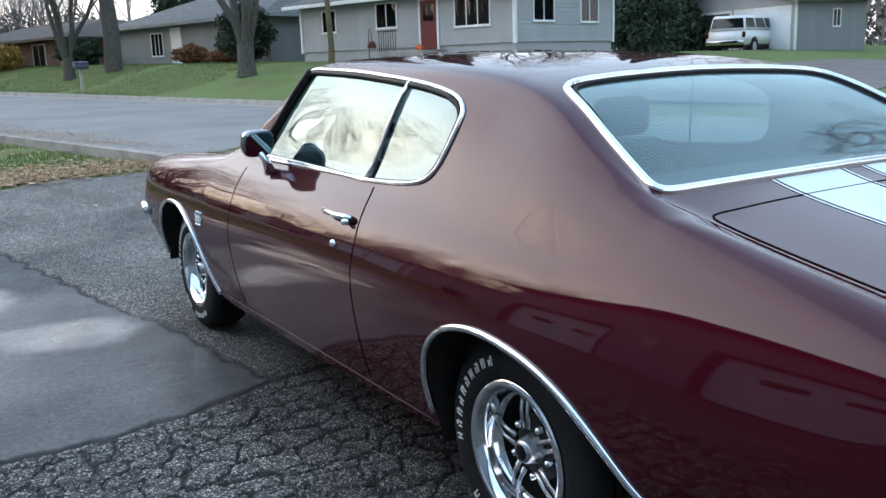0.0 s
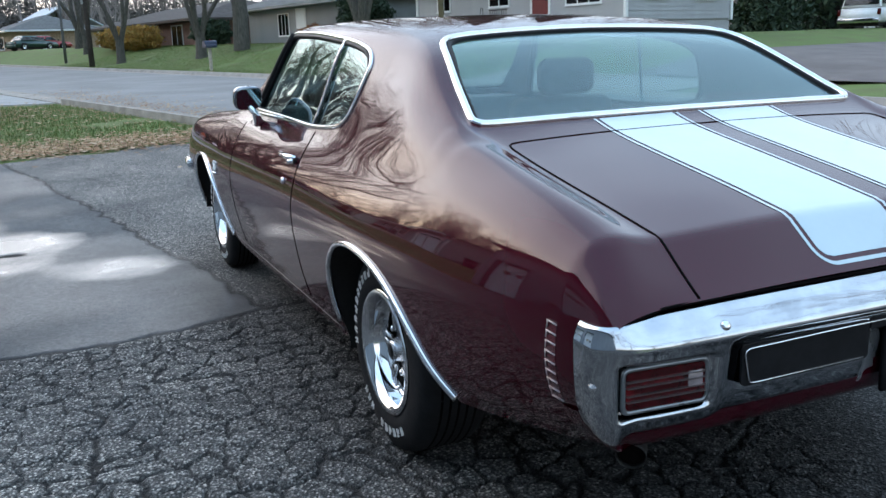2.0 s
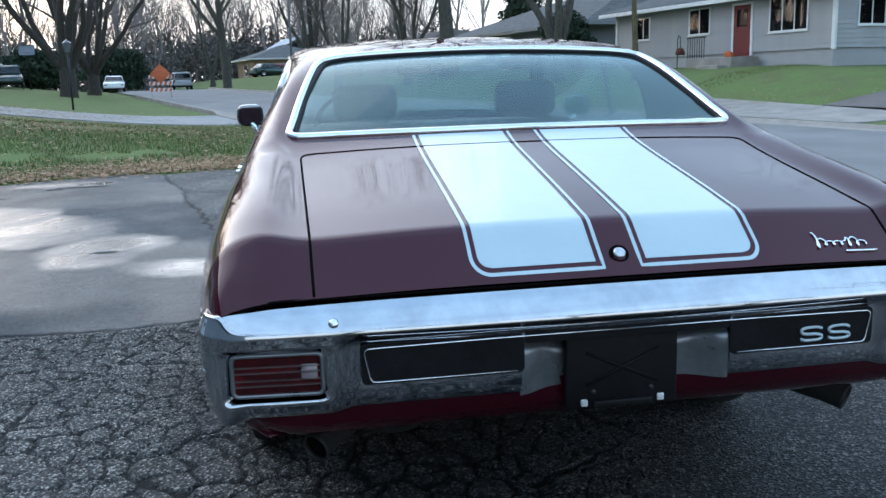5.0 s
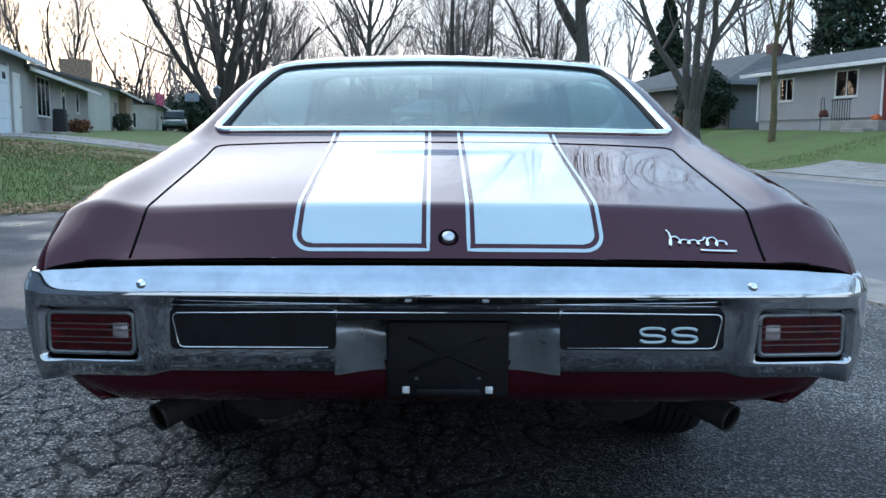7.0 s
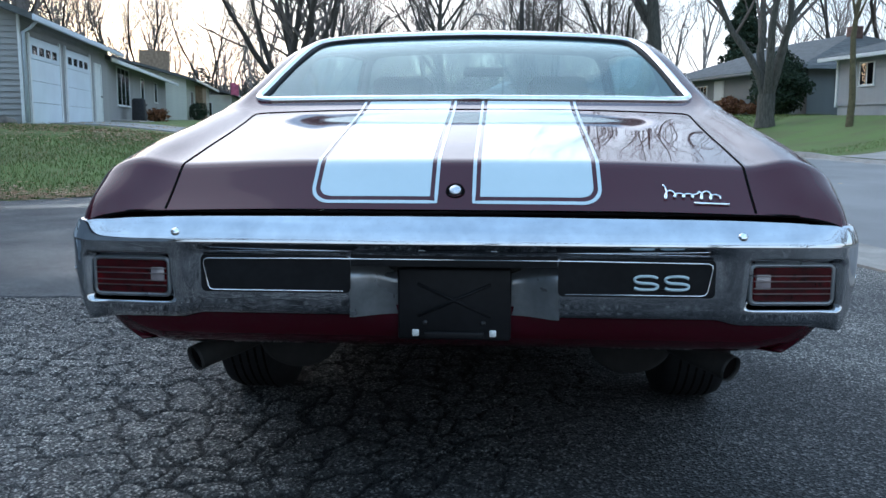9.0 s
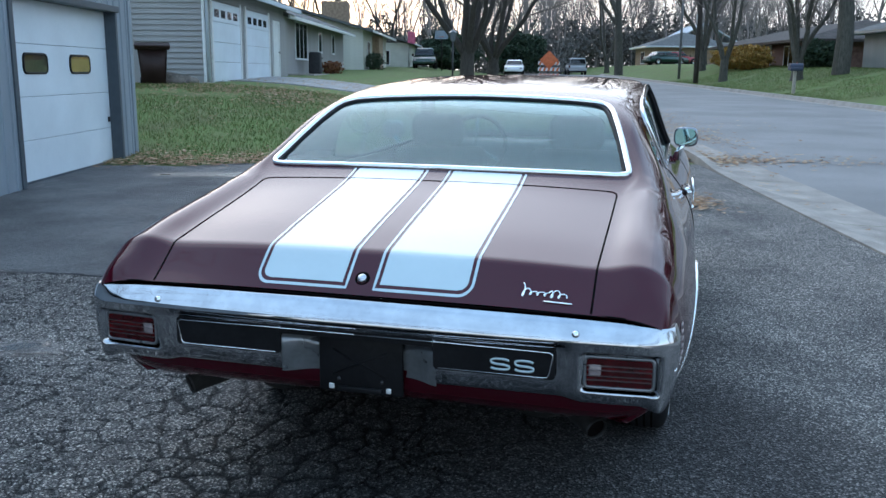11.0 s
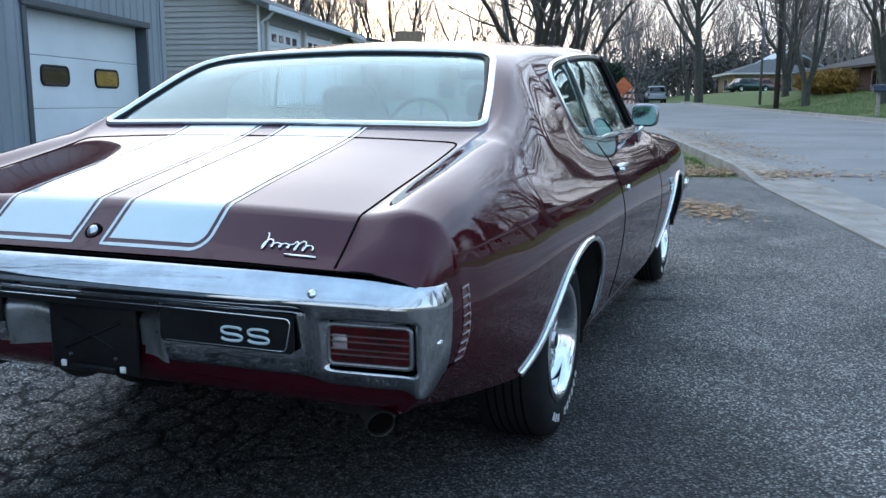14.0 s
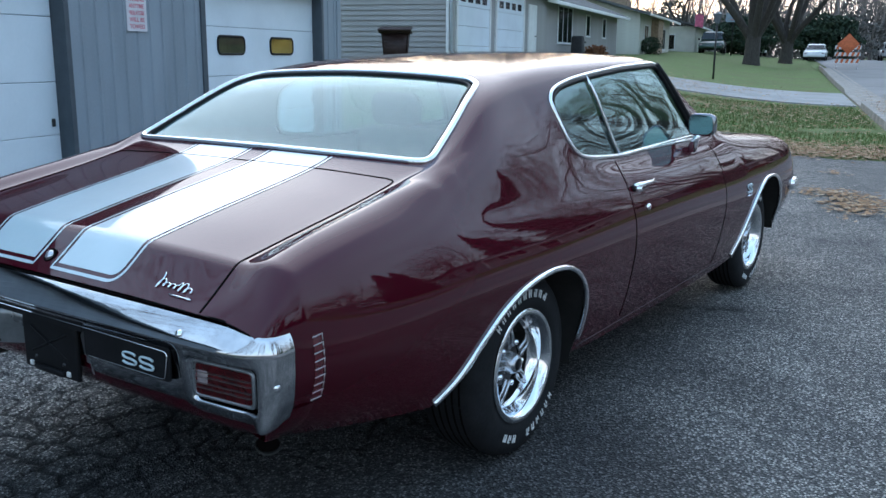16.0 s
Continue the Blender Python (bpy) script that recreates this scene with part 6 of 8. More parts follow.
for (b0, b1), dk in zip(bays, (0.08, 0.10)):
    rec = -0.15
    dr = part("overhead_door", boxm(rec - 0.04, rec, b0, b1 + 0.05, 0.0, 0.53, 0.006, 1), DOORW, shop, "white sectional overhead door", smooth=False)
    for k, (z0, z1) in enumerate(((0.535, 1.065), (1.07, 1.71), (1.715, 2.25))):
        part("door_panel", boxm(rec - 0.04, rec, b0, b1 + 0.05, z0, z1, 0.006, 1), DOORW, dr, smooth=False)
    part("bottom_seal", boxm(rec - 0.045, rec + 0.012, b0, b1 + 0.05, -0.01, 0.035), METAL_D, dr, smooth=False)
    # sheets behind the panes: the first has the shed's dimness as colour
    for y0, y1, inner in ((b0 + 0.50, b0 + 1.16, mat("dim shed wall", (0.10, 0.085, 0.045), rough=0.9, var=0.5, scale=3)), (b0 + 1.88, b0 + 2.56, GOLD)):
        fr = tube(bmesh.new(), [Vector((rec + 0.004, y, z)) for y, z in round_rect(y0, y1, 1.36, 1.59, 0.07)], 0.018, 6, closed=True)
        wd = part("door_window", fr, BLACK, dr, "small rounded window in a black rubber frame")
        part("blind", prism(bmesh.new(), round_rect(y0, y1, 1.36, 1.59, 0.07), 0.004, Matrix.Translation((rec + 0.0065, 0, 0)) @ Matrix(((0, 0, 1, 0), (1, 0, 0, 0), (0, 1, 0, 0), (0, 0, 0, 1)))), inner, wd, smooth=False)
        part("pane", prism(bmesh.new(), round_rect(y0, y1, 1.36, 1.59, 0.07), 0.003, Matrix.Translation((rec + 0.0125, 0, 0)) @ Matrix(((0, 0, 1, 0), (1, 0, 0, 0), (0, 1, 0, 0), (0, 0, 0, 1)))), PANE_L, wd, smooth=False).visible_shadow = False
    for y0, y1 in ((b0 - 0.10, b0), (b1 + 0.05, b1 + 0.12)):
        part("jamb", boxm(rec - 0.05, 0.020, y0, y1, -0.1, 2.30, 0.004, 1), METAL_D, shop, smooth=False)
    part("lintel", boxm(rec - 0.05, 0.045, b0 - 0.12, b1 + 0.16, 2.25, 2.34, 0.006, 1), METAL_D, shop, smooth=False)
    part("handle", boxm(rec, rec + 0.03, b1 - 0.06, b1 - 0.03, 0.62, 0.70, 0.004, 1), IRON, dr, smooth=False)
# the notice on its wall
SIGNW = mat("white sign board", (0.62, 0.60, 0.62), rough=0.5, var=0.08, scale=6)
SIGNR = mat("faded red print", (0.55, 0.16, 0.20), rough=0.6, var=0.15)
sign = thing("notice_sign", "white parking notice with faded red lettering on the metal wall", "sign", shop_m)
part("board", prism(bmesh.new(), round_rect(-0.01, 0.335, 1.60, 2.09, 0.02), 0.004, Matrix.Translation((0.018, 0, 0)) @ Matrix(((0, 0, 1, 0), (1, 0, 0, 0), (0, 1, 0, 0), (0, 0, 0, 1)))), SIGNW, sign, smooth=False)
for i, word in enumerate(("NO", "PARKING", "ANYTIME", "VIOLATORS", "WILL BE", "TOWED")):
    fc = bpy.data.curves.new("word", "FONT")
    fc.body, fc.size, fc.align_x, fc.extrude, fc.offset = word, 0.066, "CENTER", 0.0008, 0.0012
    tmp = bpy.data.objects.new("tmp", fc)
    scene.collection.objects.link(tmp)
    me = bpy.data.meshes.new_from_object(tmp.evaluated_get(bpy.context.evaluated_depsgraph_get()))
    bpy.data.objects.remove(tmp)
    me.materials.clear()
    me.materials.append(SIGNR)
    wo = new("word", me)
    wo.parent = sign
    wid = max(0.05, wo.dimensions.x)
    wo.matrix_basis = Matrix.Translation((0.0235, 0.162, 2.00 - 0.074 * i)) @ Matrix(((0, 0, 1, 0), (1, 0, 0, 0), (0, 1, 0, 0), (0, 0, 0, 1))) @ Matrix.Diagonal((min(1.25, 0.26 / wid), 1, 1, 1))
wd_ = thing("weed", "dead brown weed against the wall", "plant", shop_m)
bm = bmesh.new()
rng = np.random.RandomState(2)
for _ in range(40):
    a, h = rng.rand() * 6.28, 0.12 + 0.2 * rng.rand()
    tube(bm, [Vector((0.06, 0.45, -0.02)), Vector((0.06 + 0.04 * math.cos(a), 0.45 + 0.05 * math.sin(a), h * 0.6)), Vector((0.06 + 0.09 * math.cos(a), 0.45 + 0.12 * math.sin(a), h))], [0.004, 0.006, 0.002], 4)
part("stalks", bm, mat("dry weed", (0.20, 0.17, 0.06), rough=0.9, var=0.3), wd_)

# --- the neighbour's house beyond the lawn ---
nh = thing("ranch_house", "long low house with taupe lap siding and a double garage", "house", TOWN)
GZ, EV = 1.10, 3.78
nh_a = core(nh, -14.0, -7.02, 22.05, 33.0, 0.4, EV, SIDING_T)
nh_b = core(nh, -14.0, -7.42, 33.0, 51.0, 0.4, EV - 0.1, SIDING_T)
lap_wall(nh_a, 6.98, 1.0, EV, facing("S", -14.0, 22.04), SIDING_T, 0.15, 0.035, gable=1.3)
for a, b in ((22.05, 22.75), (29.8, 30.35), (31.5, 33.0)):
    lap_wall(nh_a, b - a, 1.0, EV, facing("E", -7.0, a), SIDING_T)
lap_wall(nh_a, 29.8 - 22.75, 3.35, EV, facing("E", -7.0, 22.75), SIDING_T)
lap_wall(nh_a, 1.2, 3.15, EV, facing("E", -7.0, 30.3), SIDING_T)
lap_wall(nh_b, 18.0, 1.0, EV - 0.1, facing("E", -7.4, 33.0), SIDING_T)
part("corner_trim", boxm(-7.03, -6.975, 22.0, 22.10, 1.0, EV), TRIMW, nh, smooth=False)
gable_roof(nh, -14.0, -7.0, 22.05, 33.0, EV, 1.35, 0.45, SHINGLE, fascia=SNOWY)
gable_roof(nh, -14.0, -7.4, 33.0, 51.0, EV - 0.15, 1.25, 0.6, SHINGLE)
for a, b in ((22.8, 25.75), (26.55, 29.7)):
    gd = part("garage_door", boxm(0, b - a, -0.035, 0.0, 0.0, 0.55, 0.01, 1), DOORW, nh, "white panelled garage door", smooth=False)
    gd.matrix_basis = facing("E", -7.0, a, 1.08)
    for k in range(1, 4):
        part("door_panel", boxm(0, b - a, -0.035, 0.0, 0.56 * k, 0.56 * k + 0.55, 0.01, 1), DOORW, gd, smooth=False)
    for k in range(4):
        part("pane", boxm(0.2 + k * (b - a - 0.3) / 4, 0.2 + k * (b - a - 0.3) / 4 + 0.45, -0.042, -0.036, 1.80, 2.02), PANE, gd, smooth=False)
    for x in (a - 0.12, b):
        part("door_frame", boxm(-7.01, -6.95, x, x + 0.12, 1.05, 3.40), TRIMW, nh, smooth=False)
plain_door(nh, facing("E", -7.0, 30.35, 0), 0.10, 1.02, 1.12, 3.10, TRIMW, glass=False)
window(nh, facing("E", -7.4, 33.6, 0), 0, 0.55, 1.55, 3.45, bars=0)
window(nh, facing("E", -7.4, 36.6, 0), 0, 2.7, 1.95, 3.45, bars=2, curtain=CURTAIN)
window(nh, facing("E", -7.4, 42.4, 0), 0, 0.9, 2.35, 3.3, bars=0)
window(nh, facing("E", -7.4, 46.6, 0), 0, 0.9, 2.35, 3.3, bars=0)
part("doorstep", boxm(-7.4, -6.2, 34.4, 38.2, 0.8, 1.28, 0.02, 1), CONC, nh, smooth=False)
part("downpipe", tube(bmesh.new(), [Vector((-6.52, 22.1, 3.68)), Vector((-6.75, 22.12, 3.45)), Vector((-6.93, 22.15, 3.35)), Vector((-6.93, 22.15, 1.1))], 0.045, 8), SNOWY, nh)
grill = thing("barbecue_grill", "barbecue grill under a dark cover on the doorstep", "grill", TOWN @ pose(-6.75, 37.8, 1.28))
bm = boxm(-0.28, 0.28, -0.30, 0.30, 0.0, 0.95, 0.08, 3)
for v in bm.verts:
    k = 1 - 0.16 * v.co.z + 0.02 * math.sin(9 * v.co.y + 5 * v.co.z)
    v.co.x, v.co.y = v.co.x * k, v.co.y * k
part("cover", bm, mat("grill cover", (0.022, 0.022, 0.024), rough=0.7, var=0.25, bump=0.2, bump_scale=15), grill)
part("side_shelf", boxm(-0.26, 0.26, 0.28, 0.60, 0.66, 0.72, 0.02, 2), mat("grill cover", ()), grill)
bin_ = thing("wheelie_bin", "brown plastic wheeled rubbish bin with its lid ajar", "bin", TOWN @ pose(-7.85, 20.4, lz(-7.85, 20.4) - 0.02, 0, 0, 20) @ Matrix.Diagonal((1.18, 1.18, 0.94, 1)))
bm = bmesh.new()
lo = [bm.verts.new(p) for p in ((-0.24, -0.28, 0), (0.24, -0.28, 0), (0.24, 0.28, 0), (-0.24, 0.28, 0))]
hi = [bm.verts.new(p) for p in ((-0.31, -0.36, 1.0), (0.31, -0.36, 1.0), (0.31, 0.36, 1.0), (-0.31, 0.36, 1.0))]
bm.faces.new(lo[::-1]), bm.faces.new(hi)
for i in range(4):
    bm.faces.new((lo[i], lo[(i + 1) % 4], hi[(i + 1) % 4], hi[i]))
bmesh.ops.bevel(bm, geom=list(bm.edges), offset=0.03, segments=2, affect="EDGES")
part("tub", bm, PLASTIC, bin_)
part("rim", boxm(-0.36, 0.36, -0.41, 0.41, 0.93, 1.0, 0.02, 2), PLASTIC, bin_)
part("lid", boxm(-0.37, 0.37, -0.44, 0.40, 1.0, 1.07, 0.03, 2), PLASTIC, bin_).matrix_basis = pose(0, 0, 0.03, 6, 0, 0)
for x in (-0.25, 0.25):
    part("wheel", lathe(bmesh.new(), [(-0.03, 0.0), (-0.03, 0.10), (0.03, 0.10), (0.03, 0.0)], "x", (x, 0.30, 0.10), 16), BLACK, bin_)
STONE = mat("field stone", (0.14, 0.12, 0.10), rough=0.9, var=0.3, scale=9, bump=0.4)


def rock(name, w, s, rx, ry, rz, label, material, seed, category="rock"):
    bm = bmesh.new()
    bmesh.ops.create_icosphere(bm, subdivisions=3, radius=1.0)
    for v in bm.verts:
        k = 1 + 0.28 * noise.noise(v.co * 1.3 + Vector((seed, 0, 0))) + 0.1 * noise.noise(v.co * 4 + Vector((0, seed, 0)))
        v.co = Vector((v.co.x * rx, v.co.y * ry, max(-0.35, v.co.z) * rz)) * k
    ob = link_mesh(name, bm, material)
    ob.matrix_world = TOWN @ pose(w, s, lz(w, s) + rz * 0.25, 0, 0, seed * 40)
    return tagged(ob, label, category)


for k, (w, s, r) in enumerate(((-7.55, 20.9, 0.32), (-7.2, 21.1, 0.22), (-7.85, 21.2, 0.26), (-9.3, 20.0, 0.28), (-9.0, 19.2, 0.3), (-8.4, 19.0, 0.22))):
    rock("garden_stone", w, s, r * 1.3, r, r * 0.7, "dark garden stone among dead leaves", STONE, k)

# --- cream house with a brick chimney further along ---
ch = thing("bungalow", "cream bungalow with a tan brick chimney", "house", TOWN)
ch_w = core(ch, -15, -6.72, 55.0, 70.0, 0.8, 4.0, CREAM)
lap_wall(ch_w, 8.3, 1.0, 4.0, facing("S", -15.0, 54.98), CREAM, 0.2, gable=1.1)
lap_wall(ch_w, 15, 1.0, 4.0, facing("E", -6.7, 55.0), CREAM, 0.2)
gable_roof(ch, -15, -6.7, 55, 70, 4.0, 1.15, 0.7, SHINGLE)
part("chimney", boxm(-10.2, -8.4, 60.0, 61.2, 3.6, 6.1, 0.03, 1), BRICKM, ch, smooth=False)
part("brick_pier", boxm(-6.7, -6.2, 60.0, 62.4, 1.0, 3.8, 0.02, 1), BRICKM, ch, smooth=False)
window(ch, facing("E", -6.7, 57.0), 0, 1.6, 2.1, 3.3)
window(ch, facing("E", -6.7, 65.0), 0, 2.4, 1.9, 3.3, bars=2)
ch2 = thing("small_house", "small white house with a low dark roof far down the street", "house", TOWN)
core(ch2, -13, -5.5, 78.0, 92.0, 0.9, 3.9, CREAM, "wall")
gable_roof(ch2, -13, -5.5, 78, 92, 3.9, 1.0, 0.6, SHINGLE)
window(ch2, facing("S", -9.0, 77.99), 0, 1.8, 2.0, 3.2)
plain_door(ch2, facing("E", -5.5, 84), 0, 1.0, 1.1, 3.1, DOORR)

fl = thing("house_flag", "faded pink flag on a slanted pole by a house", "flag", TOWN @ pose(-5.35, 76.5, lz(-5.35, 76.5) + 2.35))
part("pole", tube(bmesh.new(), [Vector((-0.30, 1.5, 0.0)), Vector((0.0, 0.0, 0.75))], 0.02, 6), TRIMW, fl)
bm, prev = bmesh.new(), None
for k in range(9):
    t = k / 8
    cur = [bm.verts.new((0.75 * t * 0.9 - 0.1, 0.06 * math.sin(7 * t + 2 * q) + 0.02 * q, 0.70 - q * 1.0 + 0.05 * math.sin(5 * t))) for q in (0, 0.35, 0.7, 1.0)]
    if prev:
        for j in range(3):
            bm.faces.new((prev[j], prev[j + 1], cur[j + 1], cur[j]))
    prev = cur
part("cloth", bm, mat("faded flag", (0.52, 0.13, 0.22), rough=0.85, var=0.25, scale=5), fl)

# --- grey house with a red door across the street ---
gh = thing("grey_house", "grey sided house with white corners and a red front door", "house", TOWN)
FT, EZ = 1.93, 3.82
gh_w = core(gh, 21.35, 27.1, 19.45, 31.0, 1.0, EZ, SIDING)
part("foundation", boxm(21.40, 27.05, 19.50, 30.95, 0.9, FT), FOUND, gh, smooth=False)
lap_wall(gh_w, 11.6, FT, EZ, facing("W", 21.3, 31.0), SIDING)
lap_wall(gh_w, 5.8, FT, EZ, facing("S", 21.3, 19.4), SIDING, gable=0.68)
for w, s in ((21.29, 19.39), (27.1, 19.39), (21.29, 31.0)):
    part("corner_trim", boxm(w - 0.05, w + 0.06, s - 0.05, s + 0.06, FT - 0.05, EZ), TRIMW, gh, smooth=False)
gable_roof(gh, 21.3, 27.1, 19.4, 31.0, EZ, 0.72, 0.55, SHINGLE)
fw = facing("W", 21.3, 0)
window(gh, fw, -29.55, -28.75, 2.70, 3.50)
window(gh, fw, -26.25, -25.15, 2.72, 3.58)
window(gh, fw, -22.1, -20.5, 2.58, 3.62, bars=2, curtain=CURTAIN)
sw_ = facing("S", 0, 19.4)
window(gh, sw_, 22.3, 23.4, 2.66, 3.62)
window(gh, sw_, 25.05, 26.1, 2.64, 3.62)
plain_door(gh, fw, -23.85, -23.0, 1.82, 3.56, DOORR, glass=True)
for a in (-26.8, -20.95):
    bw = part("basement_window", boxm(a, a + 0.6, -0.02, 0.02, 1.58, 1.86), BLACK, gh, smooth=False)
    bw.matrix_basis = facing("W", 21.38, 0)
    part("pane", boxm(a + 0.05, a + 0.55, -0.028, -0.022, 1.62, 1.82), PANE, bw, smooth=False)
porch = thing("porch_step", "concrete front step with a black iron railing", "steps", TOWN)
part("step", boxm(20.0, 21.24, 22.5, 24.85, 1.2, 1.78, 0.02, 1), CONC, porch, smooth=False)
part("lower_step", boxm(19.6, 20.0, 22.7, 23.8, 1.2, 1.52, 0.02, 1), CONC, porch, smooth=False)
for k in range(8):
    s = 23.92 + k * 0.125
    part("baluster", boxm(20.04, 20.06, s, s + 0.02, 1.78, 2.48), IRON, porch, smooth=False)
part("top_rail", boxm(20.02, 20.08, 23.88, 24.84, 2.48, 2.52), IRON, porch, smooth=False)
pk = rock("pumpkin", 20.2, 23.0, 0.22, 0.22, 0.2, "orange pumpkin beside the front step", mat("pumpkin", (0.45, 0.10, 0.02), rough=0.5, var=0.2), 3, "pumpkin")
pk.matrix_world = TOWN @ pose(20.3, 22.95, 1.84) @ Matrix.Scale(0.75, 4)
pk2 = rock("hanging_basket", 19.9, 25.6, 0.2, 0.2, 0.22, "dried red flowers in a basket on an iron hook", mat("dried flowers", (0.085, 0.028, 0.018), rough=0.9, var=0.4), 5, "planter")
pk2.matrix_world = TOWN @ pose(19.9, 25.05, 2.00) @ Matrix.Scale(0.85, 4)
hook = thing("plant_hook", "black iron shepherd's hook in the lawn", "hook", TOWN)
part("rod", tube(bmesh.new(), [Vector((19.9, 25.20, 1.2)), Vector((19.9, 25.20, 2.45)), Vector((19.9, 25.14, 2.62)), Vector((19.9, 25.05, 2.58)), Vector((19.9, 25.03, 2.12))], 0.015, 6), IRON, hook)

# --- dark hip-roofed house beyond it ---
dh = thing("hip_roof_house", "dark grey house under a broad hipped shingle roof", "house", TOWN)
dh_w = core(dh, 22.6, 32.0, 35.2, 50.0, 1.0, 3.75, SIDING_D)
lap_wall(dh_w, 14.8, 1.4, 3.75, facing("W", 22.55, 50.0), SIDING_D, 0.16)
lap_wall(dh_w, 9.4, 1.4, 3.75, facing("S", 22.55, 35.15), SIDING_D, 0.16)
hip_roof(dh, 22.55, 32.0, 35.15, 50.0, 3.82, 1.9, 0.7, SHINGLE, 4.5, SIDING_D)
part("chimney", boxm(26.7, 27.25, 38.2, 38.75, 4.6, 6.0, 0.02, 1), BRICKR, dh, smooth=False)
window(dh, facing("W", 22.55, 0), -37.6, -36.0, 2.45, 3.2, curtain=CURTAIN)
window(dh, facing("W", 22.55, 0), -46.2, -45.0, 2.2, 3.35, bars=2)
plain_door(dh, facing("W", 22.55, 0), -44.0, -43.1, 1.6, 3.5, TRIMW, glass=False)
# --- brick ranch further on ---
br = thing("brick_ranch", "low brown brick ranch house with wide eaves", "house", TOWN)
core(br, 21.0, 30.0, 54.0, 74.0, 1.0, 3.5, BRICKR, "wall")
BROWN_T = mat("brown stained trim", (0.045, 0.035, 0.03), rough=0.7, var=0.15)
hip_roof(br, 21.0, 30.0, 54.0, 74.0, 3.55, 1.35, 0.9, mat("brown shingles", (0.062, 0.054, 0.050), rough=0.95, var=0.25, scale=3, bump=0.5, bump_scale=30), 4.0, BROWN_T)
for a in (-58.5, -64.0, -70.0):
    window(br, facing("W", 20.98, 0), a, a + 1.8, 1.9, 3.2, curtain=CURTAIN)
plain_door(br, facing("W", 20.98, 0), -62.2, -61.2, 1.35, 3.3, DOORR)
fh = thing("pale_house", "pale two-storey house with a light metal roof far along", "house", TOWN)
core(fh, 27.0, 36.0, 122.0, 132.0, 0.9, 5.6, CREAM, "wall")
gable_roof(fh, 27, 36, 122, 132, 5.6, 2.4, 0.5, SNOWY)
window(fh, facing("S", 28.6, 121.98), 0, 1.4, 3.0, 4.6)
window(fh, facing("S", 32.4, 121.98), 0, 1.4, 3.0, 4.6)
fh2 = thing("tan_house", "tan brick house far along the street", "house", TOWN)
core(fh2, 21.0, 30.0, 104.0, 114.0, 1.0, 4.5, BRICKM, "wall")
hip_roof(fh2, 21, 30, 104, 114, 4.55, 1.7, 0.7, SHINGLE, 4.0)
window(fh2, facing("W", 20.98, 0), -110, -108, 2.6, 3.9)
window(fh2, facing("S", 23.0, 103.98), 0, 1.8, 2.6, 3.9)

# --- detached garage, turned, with a pickup before it ---
C0 = Vector((36.5, 27.9, 0))
az = math.atan2(C0.x + 2.2, C0.y + 0.46)        # bearing from the walk's start
garage_m = Matrix.Translation((C0.x, C0.y, 1.17)) @ Matrix.Rotation(-az, 4, "Z") @ Matrix.Rotation(math.radians(-46), 4, "Z")
# local: x runs left to right along the gable wall and ends at the corner, -y outwards
dg = thing("detached_garage", "grey detached garage with white doors, one open", "garage", garage_m)
dg_w = core(dg, -9.4, -0.02, 0.02, 4.6, -0.4, 2.65, SIDING)
lap_wall(dg_w, 9.4, 0.0, 2.65, Matrix.Translation((-9.4, 0, 0)), SIDING, gable=1.3)
# side wall coloured darker than the gable wall of the same garage
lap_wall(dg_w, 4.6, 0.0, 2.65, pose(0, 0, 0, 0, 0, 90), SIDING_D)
dg_r = gable_roof(dg, -9.4, 0, 0, 4.6, 2.65, 1.35, 0.45, SHINGLE)
for sgn in (-1, 1):
    x0, z0 = -4.7 + sgn * 5.18, 2.65 - 1.35 * 0.45 / 4.7
    part("rake_board", prism(bmesh.new(), [(x0, z0 - 0.06), (x0, z0 + 0.18), (-4.7, 4.18), (-4.7, 3.94)][:: -sgn], 0.03, Matrix.Translation((0, -0.455, 0)) @ pose(0, 0, 0, 90, 0, 0)), TRIMW, dg_r, smooth=False)
for x in (-9.42, -0.07):
    part("corner_trim", boxm(x, x + 0.09, -0.03, 0.07, 0, 2.65), TRIMW, dg, smooth=False)
# open bay: a flat sheet with the unlit inside's dark as its colour
for a, b, mt, nm in ((-4.3, -0.4, DOORW, "garage_door"), (-8.2, -4.75, ROOMD, "open_bay")):
    d = part(nm, boxm(a, b, -0.04, 0.0, 0.02, 2.2, 0.01, 1), mt, dg, smooth=False)
    for q in ((a - 0.12, a, 0, 2.34), (b, b + 0.12, 0, 2.34), (a, b, 2.2, 2.34)):
        part("door_frame", boxm(q[0], q[1], -0.06, 0.0, q[2], q[3]), TRIMW, d, smooth=False)
window(dg, pose(0, 2.4, 0, 0, 0, 90), 0, 0.45, 1.3, 2.1, bars=1)


